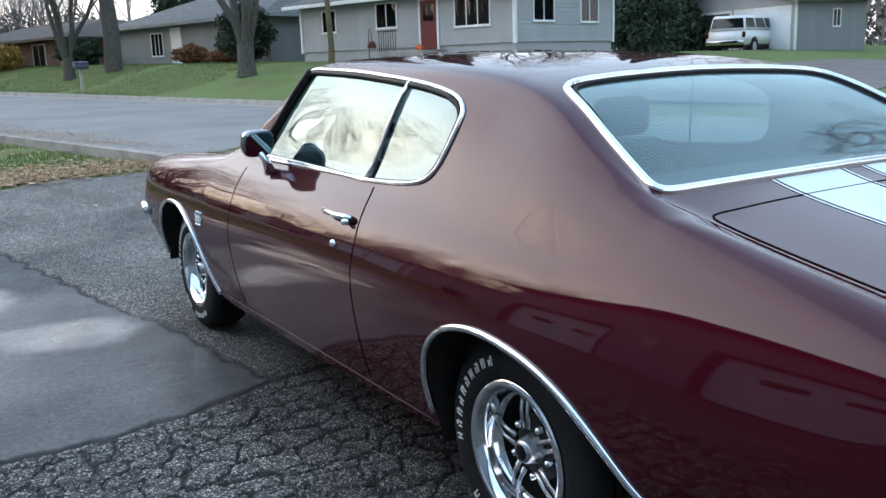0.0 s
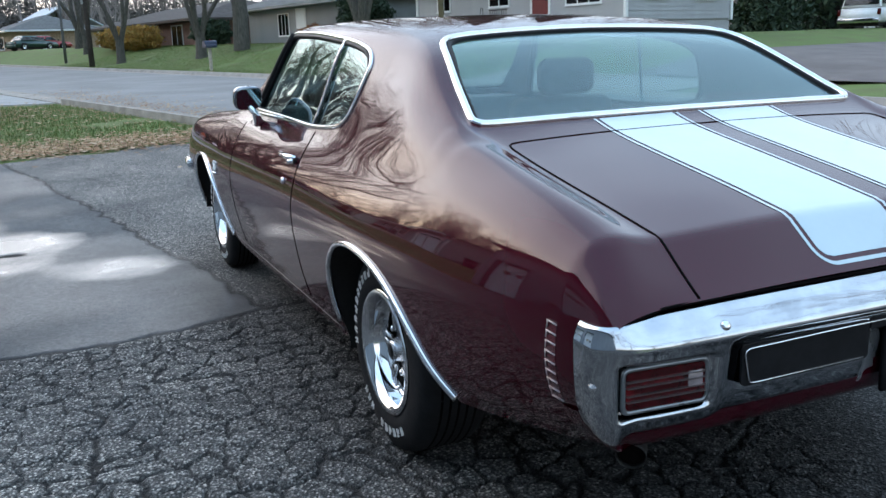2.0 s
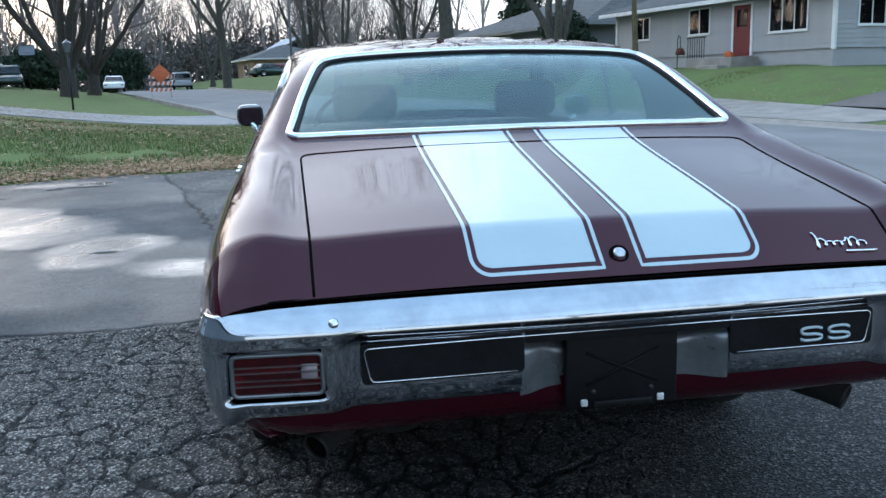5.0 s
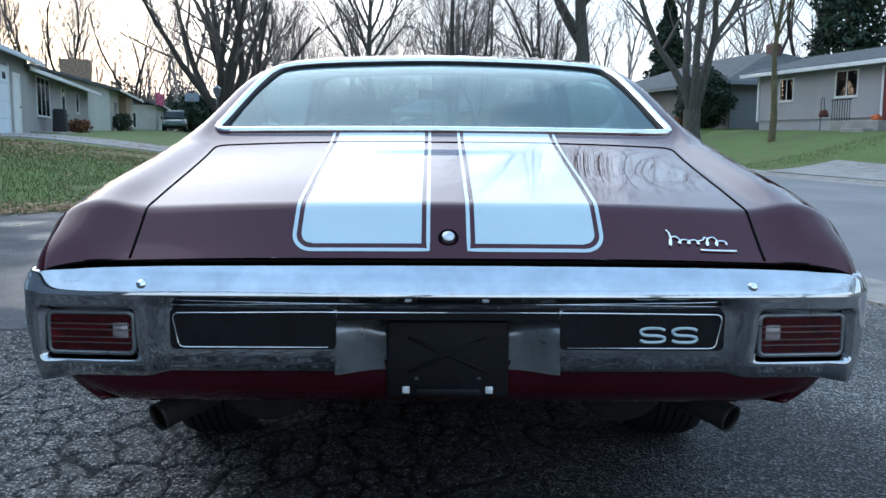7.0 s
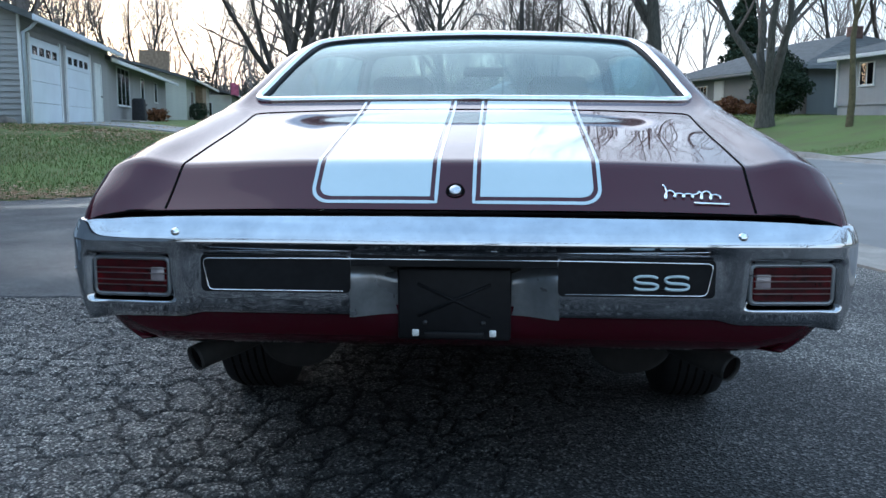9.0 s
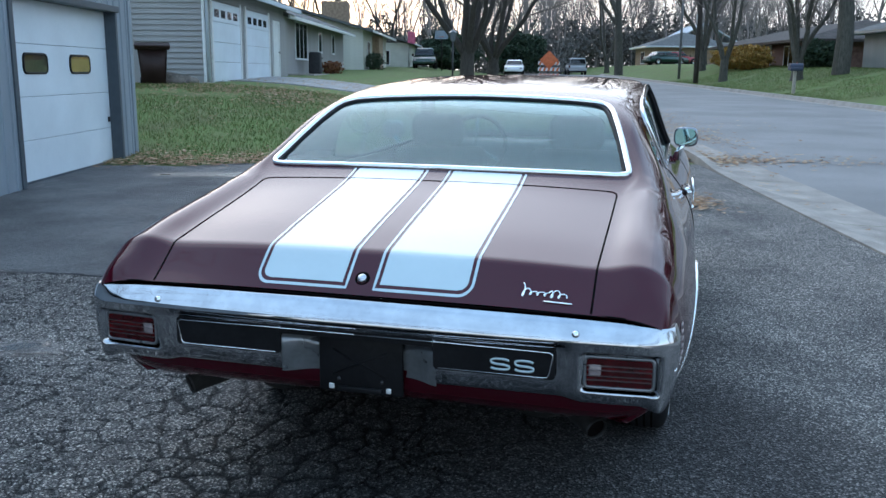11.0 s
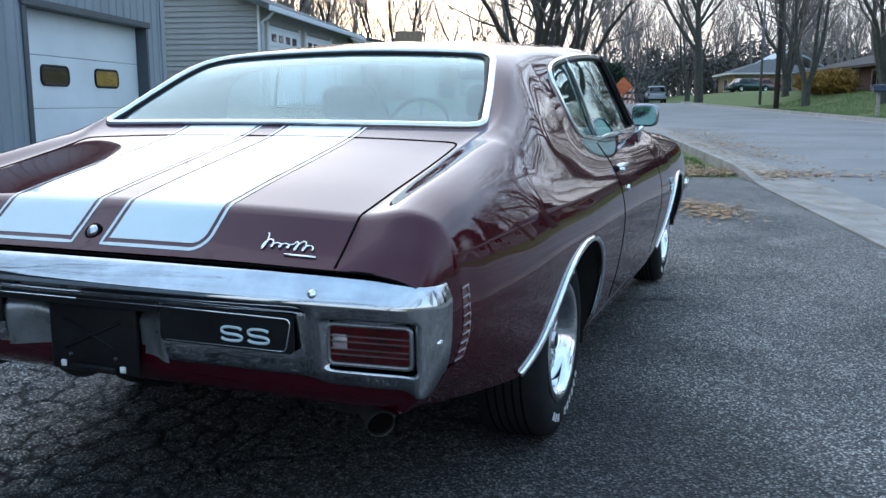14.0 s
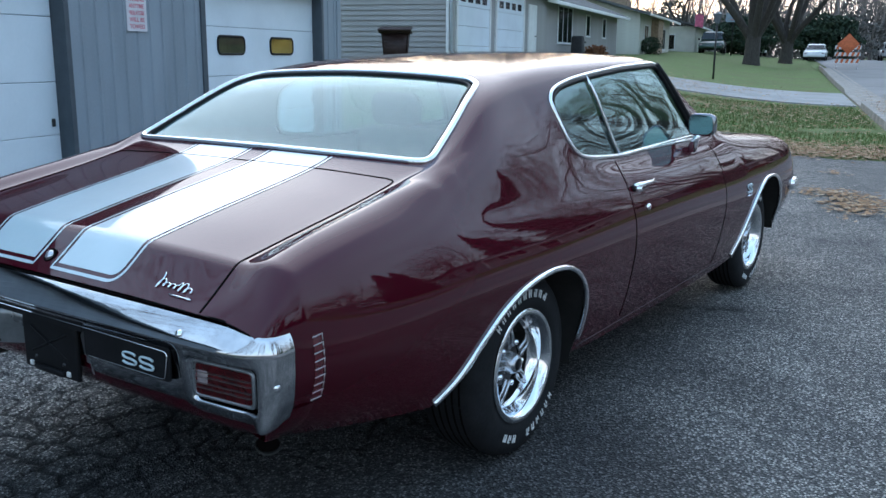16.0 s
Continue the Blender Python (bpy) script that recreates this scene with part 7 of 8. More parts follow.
# ---- vehicles ----
def vehicle(name, label, category, m, length, width, height, paint, kind="car", bed=False):
    """A parked vehicle: side outline given width and tumblehome, panes, lamps, bumpers and four wheels. Nose along +y."""
    v = thing(name, label, category, m)
    L, H, hw = length, height, width / 2
    if kind == "pickup":
        low, belt = 0.5, H * 0.62
        cab = [(0.03 * L, belt), (0.06 * L, H), (0.62 * L, H), (0.72 * L, belt)]
    elif kind == "suv":
        low, belt = 0.42, H * 0.58
        cab = [(0.02 * L, belt), (0.07 * L, H), (0.58 * L, H), (0.72 * L, belt)]
    else:
        low, belt = 0.30, H * 0.62
        cab = [(0.10 * L, belt), (0.24 * L, H), (0.52 * L, H), (0.70 * L, belt)]
    bm = bmesh.new()
    prof = [(0.0, low), (0.0, belt * 0.92), (0.03 * L, belt), (0.72 * L, belt), (0.97 * L, belt * 0.86), (L, belt * 0.72), (L, low)]
    prism(bm, prof, 2 * hw, Matrix(((0, 0, 1, -hw), (1, 0, 0, 0), (0, 1, 0, 0), (0, 0, 0, 1))))
    bmesh.ops.bevel(bm, geom=[e for e in bm.edges], offset=0.07, segments=3, affect="EDGES")
    part("body", bm, paint, v)
    bm = bmesh.new()
    lo = [bm.verts.new((x, y, belt - 0.03)) for x, y in ((-hw + 0.04, cab[0][0]), (hw - 0.04, cab[0][0]), (hw - 0.04, cab[3][0]), (-hw + 0.04, cab[3][0]))]
    hi = [bm.verts.new((x, y, H)) for x, y in ((-hw + 0.2, cab[1][0]), (hw - 0.2, cab[1][0]), (hw - 0.2, cab[2][0]), (-hw + 0.2, cab[2][0]))]
    bm.faces.new(hi), bm.faces.new(lo[::-1])
    for i in range(4):
        bm.faces.new((lo[i], lo[(i + 1) % 4], hi[(i + 1) % 4], hi[i]))
    bmesh.ops.bevel(bm, geom=list(bm.edges), offset=0.06, segments=2, affect="EDGES")
    part("cab", bm, paint, v)
    DARKG = mat("vehicle glass", (0.02, 0.022, 0.025), rough=0.05, var=0.05, coat=1.0)
    nwin = 3 if kind != "car" else 2
    for s in (1, -1):
        for k in range(nwin):
            a, b = (k + 0.06) / nwin, (k + 0.94) / nwin
            y0 = cab[0][0] + (cab[3][0] - cab[0][0]) * a
            y1 = cab[0][0] + (cab[3][0] - cab[0][0]) * b
            t0 = cab[1][0] + (cab[2][0] - cab[1][0]) * a
            t1 = cab[1][0] + (cab[2][0] - cab[1][0]) * b
            bm = bmesh.new()
            q = []
            for y, f in ((y0 * 0.8 + t0 * 0.2, 0.2), (y1 * 0.8 + t1 * 0.2, 0.2), (y1 * 0.2 + t1 * 0.8, 0.82), (y0 * 0.2 + t0 * 0.8, 0.82)):
                q.append(bm.verts.new((s * (hw - 0.04 - 0.16 * f + 0.006), y, belt + (H - belt) * f)))
            bm.faces.new(q)
            bmesh.ops.solidify(bm, geom=bm.faces[:], thickness=0.01)
            part("side_window", bm, DARKG, v, smooth=False)
        part("tail_light", boxm(s * hw - 0.14 if s > 0 else -hw - 0.01, s * hw + 0.01 if s > 0 else -hw + 0.14, -0.02, 0.05, belt * 0.72, belt * 0.95, 0.01, 1), RED, v)
        part("head_light", boxm(s * hw - 0.30 if s > 0 else -hw + 0.06, s * hw - 0.06 if s > 0 else -hw + 0.30, L - 0.06, L + 0.012, belt * 0.60, belt * 0.72, 0.02, 1), CLEARL, v)
        for y in (0.2 * L, 0.8 * L):
            r = 0.40 if kind == "pickup" else 0.36 if kind == "suv" else 0.32
            wh = part("wheel", lathe(bmesh.new(), [(-0.11, 0.0), (-0.11, r - 0.03), (-0.08, r), (0.08, r), (0.11, r - 0.03), (0.11, r * 0.62)], "x", (s * (hw - 0.08), y, r), 28), RUBBER, v)
            part("rim", lathe(bmesh.new(), [(s * 0.112, r * 0.62), (s * 0.118, r * 0.55), (s * 0.07, r * 0.3), (s * 0.10, 0.0)], "x", (s * (hw - 0.08), y, r), 20), ALU, wh)
            part("wheel_arch", lathe(bmesh.new(), [(s * 0.02, r + 0.09), (s * 0.072, r + 0.09), (s * 0.072, r + 0.01)], "x", (s * (hw - 0.06), y, r), 28), BLACK, v)
        part("mirror", boxm(s * hw if s > 0 else -hw - 0.16, s * hw + 0.16 if s > 0 else -hw, cab[3][0] - 0.12, cab[3][0] - 0.02, belt + 0.02, belt + 0.2, 0.03, 2), BLACK, v)
    bm = bmesh.new()
    q = [bm.verts.new(p) for p in ((-hw + 0.16, cab[0][0] * 0.8 + cab[1][0] * 0.2 - 0.012, belt + (H - belt) * 0.18), (hw - 0.16, cab[0][0] * 0.8 + cab[1][0] * 0.2 - 0.012, belt + (H - belt) * 0.18),
                                   (hw - 0.24, cab[0][0] * 0.2 + cab[1][0] * 0.8 - 0.012, belt + (H - belt) * 0.82), (-hw + 0.24, cab[0][0] * 0.2 + cab[1][0] * 0.8 - 0.012, belt + (H - belt) * 0.82))]
    bm.faces.new(q)
    bmesh.ops.solidify(bm, geom=bm.faces[:], thickness=0.01)
    part("rear_window", bm, DARKG, v, smooth=False)
    bm = bmesh.new()
    q = [bm.verts.new(p) for p in ((-hw + 0.12, cab[3][0] * 0.85 + cab[2][0] * 0.15 + 0.012, belt + (H - belt) * 0.14), (hw - 0.12, cab[3][0] * 0.85 + cab[2][0] * 0.15 + 0.012, belt + (H - belt) * 0.14),
                                   (hw - 0.24, cab[3][0] * 0.15 + cab[2][0] * 0.85 + 0.012, belt + (H - belt) * 0.84), (-hw + 0.24, cab[3][0] * 0.15 + cab[2][0] * 0.85 + 0.012, belt + (H - belt) * 0.84))]
    bm.faces.new(q)
    bmesh.ops.solidify(bm, geom=bm.faces[:], thickness=0.01)
    part("windshield", bm, DARKG, v, smooth=False)
    part("rear_bumper", boxm(-hw + 0.03, hw - 0.03, -0.10, 0.04, low, low + 0.22, 0.03, 2), CHROME_W if kind == "pickup" else paint, v)
    part("front_bumper", boxm(-hw + 0.03, hw - 0.03, L - 0.04, L + 0.09, low, low + 0.22, 0.03, 2), paint, v)
    part("under_tray", boxm(-hw + 0.1, hw - 0.1, 0.1, L - 0.1, low - 0.14, low + 0.05), UNDER, v, smooth=False)
    return v


WP = mat("white car paint", (0.72, 0.73, 0.73), rough=0.3, var=0.04, coat=0.6)
GREENP = mat("dark green car paint", (0.015, 0.05, 0.04), rough=0.3, var=0.05, coat=0.8)
REDP = mat("red car paint", (0.30, 0.02, 0.02), rough=0.3, var=0.05, coat=0.8)
GREYC = mat("silver car paint", (0.33, 0.34, 0.35), rough=0.35, metal=0.3, var=0.05, coat=0.8)
truck_p = Vector((33.4, 29.6, 1.17))
vehicle("pickup_truck", "white pickup truck with a matching cap over its bed", "truck", Matrix.Translation(truck_p) @ Matrix.Rotation(-math.radians(74), 4, "Z"), 5.7, 2.0, 1.92, WP, "pickup")
vehicle("parked_suv", "silver sport utility vehicle parked down the street", "car", TOWN @ pose(11.2, 92, float(street_z(92.0)) - 0.03, 0, 0, 0), 4.7, 1.9, 1.75, GREYC, "suv")
vehicle("parked_car", "white saloon facing up the street", "car", TOWN @ pose(4.6, 90, float(street_z(90.0)) - 0.03, 0, 0, 175), 4.6, 1.8, 1.45, WP)
vehicle("parked_car", "white saloon parked on a far drive", "car", TOWN @ pose(-1.6, 96, lz(-1.6, 96) - 0.02, 0, 0, 190), 4.6, 1.8, 1.45, WP)
vehicle("parked_car", "dark green saloon on a driveway", "car", TOWN @ pose(19.0, 96, lz(20.0, 96) - 0.02, 0, 0, -70), 4.7, 1.8, 1.4, GREENP)
vehicle("parked_car", "red saloon on a driveway", "car", TOWN @ pose(21.2, 99.5, lz(22.0, 99.5) - 0.02, 0, 0, -80), 4.5, 1.8, 1.4, REDP)
vehicle("parked_suv", "dark sport utility vehicle on a neighbour's drive", "car", TOWN @ pose(-4.0, 80, lz(-4.0, 80) - 0.02, 0, 0, 180), 4.7, 1.9, 1.8, GREENP, "suv")

# ---- street furniture ----
mb = thing("mailbox", "dark blue mailbox on a pale wooden post", "mailbox", TOWN @ pose(14.0, 36.4, lz(14.0, 36.4) - 0.03))
part("post", boxm(-0.06, 0.06, -0.06, 0.06, 0, 1.0, 0.01, 1), mat("weathered post", (0.35, 0.32, 0.27), rough=0.9, var=0.2), mb, smooth=False)
bm = bmesh.new()
prism(bm, [(-0.14, 0), (0.14, 0), (0.14, 0.16)] + [(0.14 * math.cos(a), 0.16 + 0.13 * math.sin(a)) for a in np.linspace(0, math.pi, 9)[1:-1]] + [(-0.14, 0.16)], 0.56, Matrix.Translation((0.30, 0, 1.0)) @ pose(0, 0, 0, 90, 0, -90))
part("box", bm, mat("dark blue metal", (0.03, 0.04, 0.07), rough=0.45, var=0.1), mb, smooth=False)
part("paper_tube", boxm(-0.28, 0.22, -0.30, -0.16, 0.98, 1.12, 0.03, 2), mat("dark blue metal", ()), mb)
part("flag", boxm(0.1, 0.13, 0.145, 0.155, 1.1, 1.35), REDP, mb, smooth=False)
pole = thing("utility_pole", "tall dark wooden utility pole", "pole", TOWN @ pose(13.9, 53.0, lz(13.9, 53) - 0.1))
part("pole_shaft", tube(bmesh.new(), [Vector((0, 0, 0)), Vector((0, 0, 5)), Vector((0.03, 0, 11))], [0.16, 0.14, 0.11], 12), mat("pole wood", (0.05, 0.042, 0.036), rough=0.9, var=0.3), pole)
part("meter_box", boxm(-0.2, -0.13, -0.12, 0.12, 3.6, 4.2, 0.02, 1), GREYC, pole)
LAMPG = mat("weathered lamp metal", (0.14, 0.14, 0.145), rough=0.6, metal=0.3, var=0.15)
lampp = thing("street_light", "grey street light on a bracket arm", "street lamp", TOWN @ pose(14.9, 62.0, lz(14.9, 62) - 0.45))
part("pole_shaft", tube(bmesh.new(), [Vector((0, 0, 0)), Vector((0, 0, 8.2))], [0.10, 0.07], 10), LAMPG, lampp)
part("arm", tube(bmesh.new(), [Vector((0, 0, 8.0)), Vector((-0.9, 0, 8.45)), Vector((-1.6, 0, 8.55))], 0.035, 8), LAMPG, lampp)
part("lamp_head", boxm(-2.2, -1.55, -0.14, 0.14, 8.48, 8.62, 0.05, 2), LAMPG, lampp)
yl = thing("yard_lamp", "black lantern on a post in the lawn", "lamp", TOWN @ pose(-0.45, 31.5, lz(-0.45, 31.5) - 0.03))
part("post", tube(bmesh.new(), [Vector((0, 0, 0)), Vector((0, 0, 1.9))], 0.035, 8), IRON, yl)
part("lantern", lathe(bmesh.new(), [(1.9, 0.05), (1.95, 0.09), (2.2, 0.14), (2.24, 0.16), (2.34, 0.03), (2.38, 0.0)], "z", steps=6), mat("lantern glass", (0.10, 0.11, 0.12), rough=0.2, var=0.1), yl, smooth=False)
hoop = thing("basketball_hoop", "basketball backboard on a black pole", "hoop", TOWN @ pose(-2.6, 80.0, lz(-2.6, 80) - 0.03))
part("pole_shaft", tube(bmesh.new(), [Vector((0, 0, 0)), Vector((0, 0, 2.9)), Vector((0, -0.5, 3.2))], 0.06, 8), IRON, hoop)
part("backboard", boxm(-0.6, 0.6, -0.56, -0.52, 2.80, 3.55, 0.1, 2), mat("backboard blue", (0.30, 0.36, 0.42), rough=0.4, var=0.1), hoop)
part("ring", tube(bmesh.new(), [Vector((0.23 * math.cos(a), -0.82 + 0.23 * math.sin(a), 2.98)) for a in np.linspace(0, 6.28, 17)[:-1]], 0.012, 6, closed=True), ORANGE, hoop)
bc = thing("road_barricade", "orange and white striped barricade with a diamond sign", "barricade", TOWN @ pose(5.35, 58.0, float(street_z(58.0)) - 0.03) @ Matrix.Scale(0.8, 4))
for z in (0.45, 0.95, 1.45):
    bd_ = part("board", boxm(-0.9, 0.9, -0.03, 0.0, z, z + 0.28), RWL, bc, smooth=False)
    for k in range(5):
        part("stripe", prism(bmesh.new(), [(-0.85 + 0.36 * k, z + 0.002), (-0.67 + 0.36 * k, z + 0.002), (-0.57 + 0.36 * k, z + 0.278), (-0.75 + 0.36 * k, z + 0.278)], 0.006, Matrix.Translation((0, -0.031, 0)) @ pose(0, 0, 0, 90, 0, 0)), ORANGE, bd_, smooth=False)
for x in (-0.75, 0.72):
    part("leg", boxm(x, x + 0.05, -0.0, 0.05, 0, 1.8), ALU, bc, smooth=False)
    part("foot", boxm(x, x + 0.05, -0.5, 0.5, 0, 0.05), ALU, bc, smooth=False)
dm = part("diamond_sign", boxm(-0.55, 0.55, -0.015, 0.0, -0.55, 0.55, 0.03, 2), ORANGE, bc)
dm.matrix_basis = Matrix.Translation((0, -0.035, 1.85)) @ Matrix.Rotation(math.radians(45), 4, "Y")

# ---- trees ----
def grow(seed, height, trunk_r, forks, lean=0.35, depth=4, gnarl=0.14, first=0.25, sub=(5, 5, 4), rise=0.25, min_r=0.006):
    """A bare tree as a list of limbs, each a run of (place, radius), by order."""
    rng = np.random.RandomState(seed)
    limbs = []

    def limb(p, d, length, r, order):
        n = 7 if order < 2 else 5 if order < 3 else 2
        pts = [(p.copy(), r)]
        for k in range(1, n + 1):
            d = d + rng.randn(3) * gnarl + np.array([0, 0, rise * 0.25 if order else 0.05])
            d /= np.linalg.norm(d)
            p = p + d * length / n
            pts.append((p.copy(), max(min_r * 0.6, r * (1 - 0.72 * k / n))))
        limbs.append((order, pts))
        if order >= depth:
            return
        cnt = sub[min(order, len(sub) - 1)]
        for k in range(cnt):
            f = (0.3 + 0.7 * (k + rng.rand() * 0.8) / cnt) if order else (first + (1 - first) * (k + rng.rand()) / cnt)
            f = min(f, 0.99)
            i = int(f * n)
            q, rr = pts[i][0] + (pts[min(i + 1, n)][0] - pts[i][0]) * (f * n - i), pts[i][1]
            ax = rng.randn(3)
            side = ax - d * ax.dot(d)
            side /= np.linalg.norm(side) + 1e-9
            dd = d * (0.75 + 0.3 * rng.rand()) + side * (0.55 + 0.45 * rng.rand()) + np.array([0, 0, rise])
            dd /= np.linalg.norm(dd)
            limb(q, dd, length * (0.48 + 0.25 * rng.rand()) * (1.05 - 0.35 * f if order else 1), max(min_r, rr * (0.42 + 0.2 * rng.rand())), order + 1)

    if forks <= 1:
        limb(np.zeros(3), np.array([0.02, 0.02, 1.0]), height * 0.75, trunk_r, 0)
    else:
        h0 = height * 0.12
        limbs.append((0, [(np.array([0, 0, 0.0]), trunk_r * 1.35), (np.array([0, 0, h0 * 0.3]), trunk_r * 1.1), (np.array([0, 0, h0]), trunk_r * 1.05)]))
        for k in range(forks):
            a = 6.283 * (k + 0.5 * rng.rand()) / forks
            t = lean * (0.45 + rng.rand())
            limb(np.array([0.25 * trunk_r * math.cos(a), 0.25 * trunk_r * math.sin(a), h0 * 0.85]), np.array([t * math.cos(a), t * math.sin(a), 1.0]) / math.hypot(1, t), height * (0.62 + 0.25 * rng.rand()), trunk_r * (0.5 + 0.15 * rng.rand()), 1)
    return limbs


def limb_mesh(limbs, lo, hi):
    verts, faces = [], []
    for order, pts in limbs:
        if not lo <= order <= hi:
            continue
        sides = 10 if order == 0 else 7 if order == 1 else 5 if order == 2 else 3
        base = len(verts)
        P = np.array([p for p, _ in pts])
        D = np.gradient(P, axis=0)
        D /= np.linalg.norm(D, axis=1, keepdims=True) + 1e-9
        ref = np.array([1.0, 0.2, 0.1])
        for (p, r), d in zip(pts, D):
            u = ref - d * ref.dot(d)
            u /= np.linalg.norm(u) + 1e-9
            v = np.cross(d, u)
            for k in range(sides):
                a = 6.283 * k / sides
                rr = r * (1 + (0.10 * math.sin(3 * a + p[2]) if order == 0 else 0))
                verts.append(tuple(p + (u * math.cos(a) + v * math.sin(a)) * rr))
        for i in range(len(pts) - 1):
            for k in range(sides):
                a, b = base + i * sides + k, base + i * sides + (k + 1) % sides
                faces.append((a, b, b + sides, a + sides))
    return verts, faces


def tree(name, label, m, seed, height, r, forks, bark, **kw):
    limbs = grow(seed, height, r, forks, **kw)
    t = thing(name, label, "tree", m)
    v, f = limb_mesh(limbs, 0, 1)
    quick_mesh("trunk", v, f, bark).parent = t
    v, f = limb_mesh(limbs, 2, 9)
    quick_mesh("crown", v, f, TWIG).parent = t
    return t


def stand(w, s, turn=0.0, k=1.0):
    return TOWN @ pose(w, s, lz(w, s) - 0.06, 0, 0, turn) @ Matrix.Scale(k, 4)


big = tree("maple_tree", "big bare maple with many spreading stems", stand(-0.1, 57), 3, 15.0, 0.42, 8, BARK, lean=0.55, depth=5, sub=(5, 6, 5, 4, 3), gnarl=0.13)
copy_thing(big, stand(1.9, 70, 130, 0.95))
vase = tree("maple_tree", "vase-shaped bare tree on a fluted grey trunk", stand(17.3, 29.3), 8, 10.5, 0.30, 5, BARK_G, lean=0.42, depth=5, sub=(4, 6, 5, 5, 5), gnarl=0.12)
slim = tree("young_tree", "slim mossy trunk with few branches", stand(17.6, 24.6), 12, 9.0, 0.12, 1, mat("mossy bark", (0.10, 0.085, 0.045), rough=0.95, var=0.3, scale=8, bump=0.6, bump_scale=25), depth=3, sub=(9, 4, 3), gnarl=0.05, first=0.45)
tall = tree("tall_tree", "tall straight bare tree", stand(18.2, 42.0), 21, 19.0, 0.42, 1, BARK_G, depth=4, sub=(16, 7, 6, 4), gnarl=0.05, first=0.3)
copy_thing(tall, stand(13.8, 82.0, 50, 1.0))
copy_thing(vase, stand(16.6, 43.5, 200, 0.85))
birch = tree("birch_tree", "pale bare birch clump", stand(15.3, 52.0), 31, 11.0, 0.22, 4, BARK_G, lean=0.28, depth=5, sub=(4, 6, 5, 5, 5), gnarl=0.10)
copy_thing(birch, stand(17.5, 66, 90, 1.0))
copy_thing(vase, stand(20.0, 76, 20, 1.15))
copy_thing(birch, stand(14.6, 95, 190, 1.1))
mid = tree("bare_tree", "bare tree with fine twigs", stand(-16.0, 62.0), 41, 13.0, 0.22, 3, BARK, lean=0.45, depth=5, sub=(5, 6, 5, 4, 4), gnarl=0.13)
for w, s, a, k in ((-20, 50, 30, 1.0), (-12, 76, 80, 1.05), (-24, 44, 150, 1.1), (-22, 68, 210, 1.2), (-17, 84, 300, 1.1), (-9, 100, 10, 1.2), (-27, 58, 99, 1.1), (36, 48, 45, 1.2), (40, 60, 200, 1.3), (33, 42, 150, 1.2), (44, 36, 10, 1.2), (-19, 38, 240, 0.9)):
    copy_thing(mid, stand(w, s, a, k))
# round the camera: these only show in the paintwork
for w, s, a, k, src in ((18.0, -3.0, 20, 1.1, vase), (17.0, -11.0, 140, 1.2, vase), (24.0, -3.0, 60, 1.2, mid), (-12.0, -14.0, 80, 1.2, mid), (-20, -4, 200, 1.3, mid), (-6.0, -22.0, 10, 1.3, mid), (8.0, -26.0, 100, 1.2, mid), (-24, 10, 120, 1.3, mid), (2.0, -34, 120, 1.4, mid)):
    copy_thing(src, stand(w, s, a, k))

# shrubs and evergreens: clumps of small leaves
NEEDLE = leafy_mat("evergreen needles", [(0.0, (0.012, 0.028, 0.014)), (0.6, (0.022, 0.045, 0.022)), (1.0, (0.045, 0.065, 0.030))], 0.8)
AUTUMN = leafy_mat("autumn hedge leaves", [(0.0, (0.20, 0.10, 0.02)), (0.5, (0.34, 0.19, 0.03)), (1.0, (0.22, 0.17, 0.04))], 0.8)
RUSSET = leafy_mat("russet leaves", [(0.0, (0.10, 0.035, 0.015)), (0.6, (0.19, 0.07, 0.025)), (1.0, (0.24, 0.13, 0.05))], 0.8)


def leaf_cloud(pts, size, rng):
    n = len(pts)
    a, b = rng.randn(n, 3), rng.randn(n, 3)
    a /= np.linalg.norm(a, axis=1, keepdims=True)
    b -= a * (a * b).sum(1, keepdims=True)
    b /= np.linalg.norm(b, axis=1, keepdims=True)
    k = size * (0.6 + 0.8 * rng.rand(n, 1))
    v = np.stack([pts - a * k, pts + b * k * 0.45, pts + a * k, pts - b * k * 0.45], 1).reshape(-1, 3)
    f = np.arange(4 * n).reshape(-1, 4)
    return v.tolist(), f.tolist()


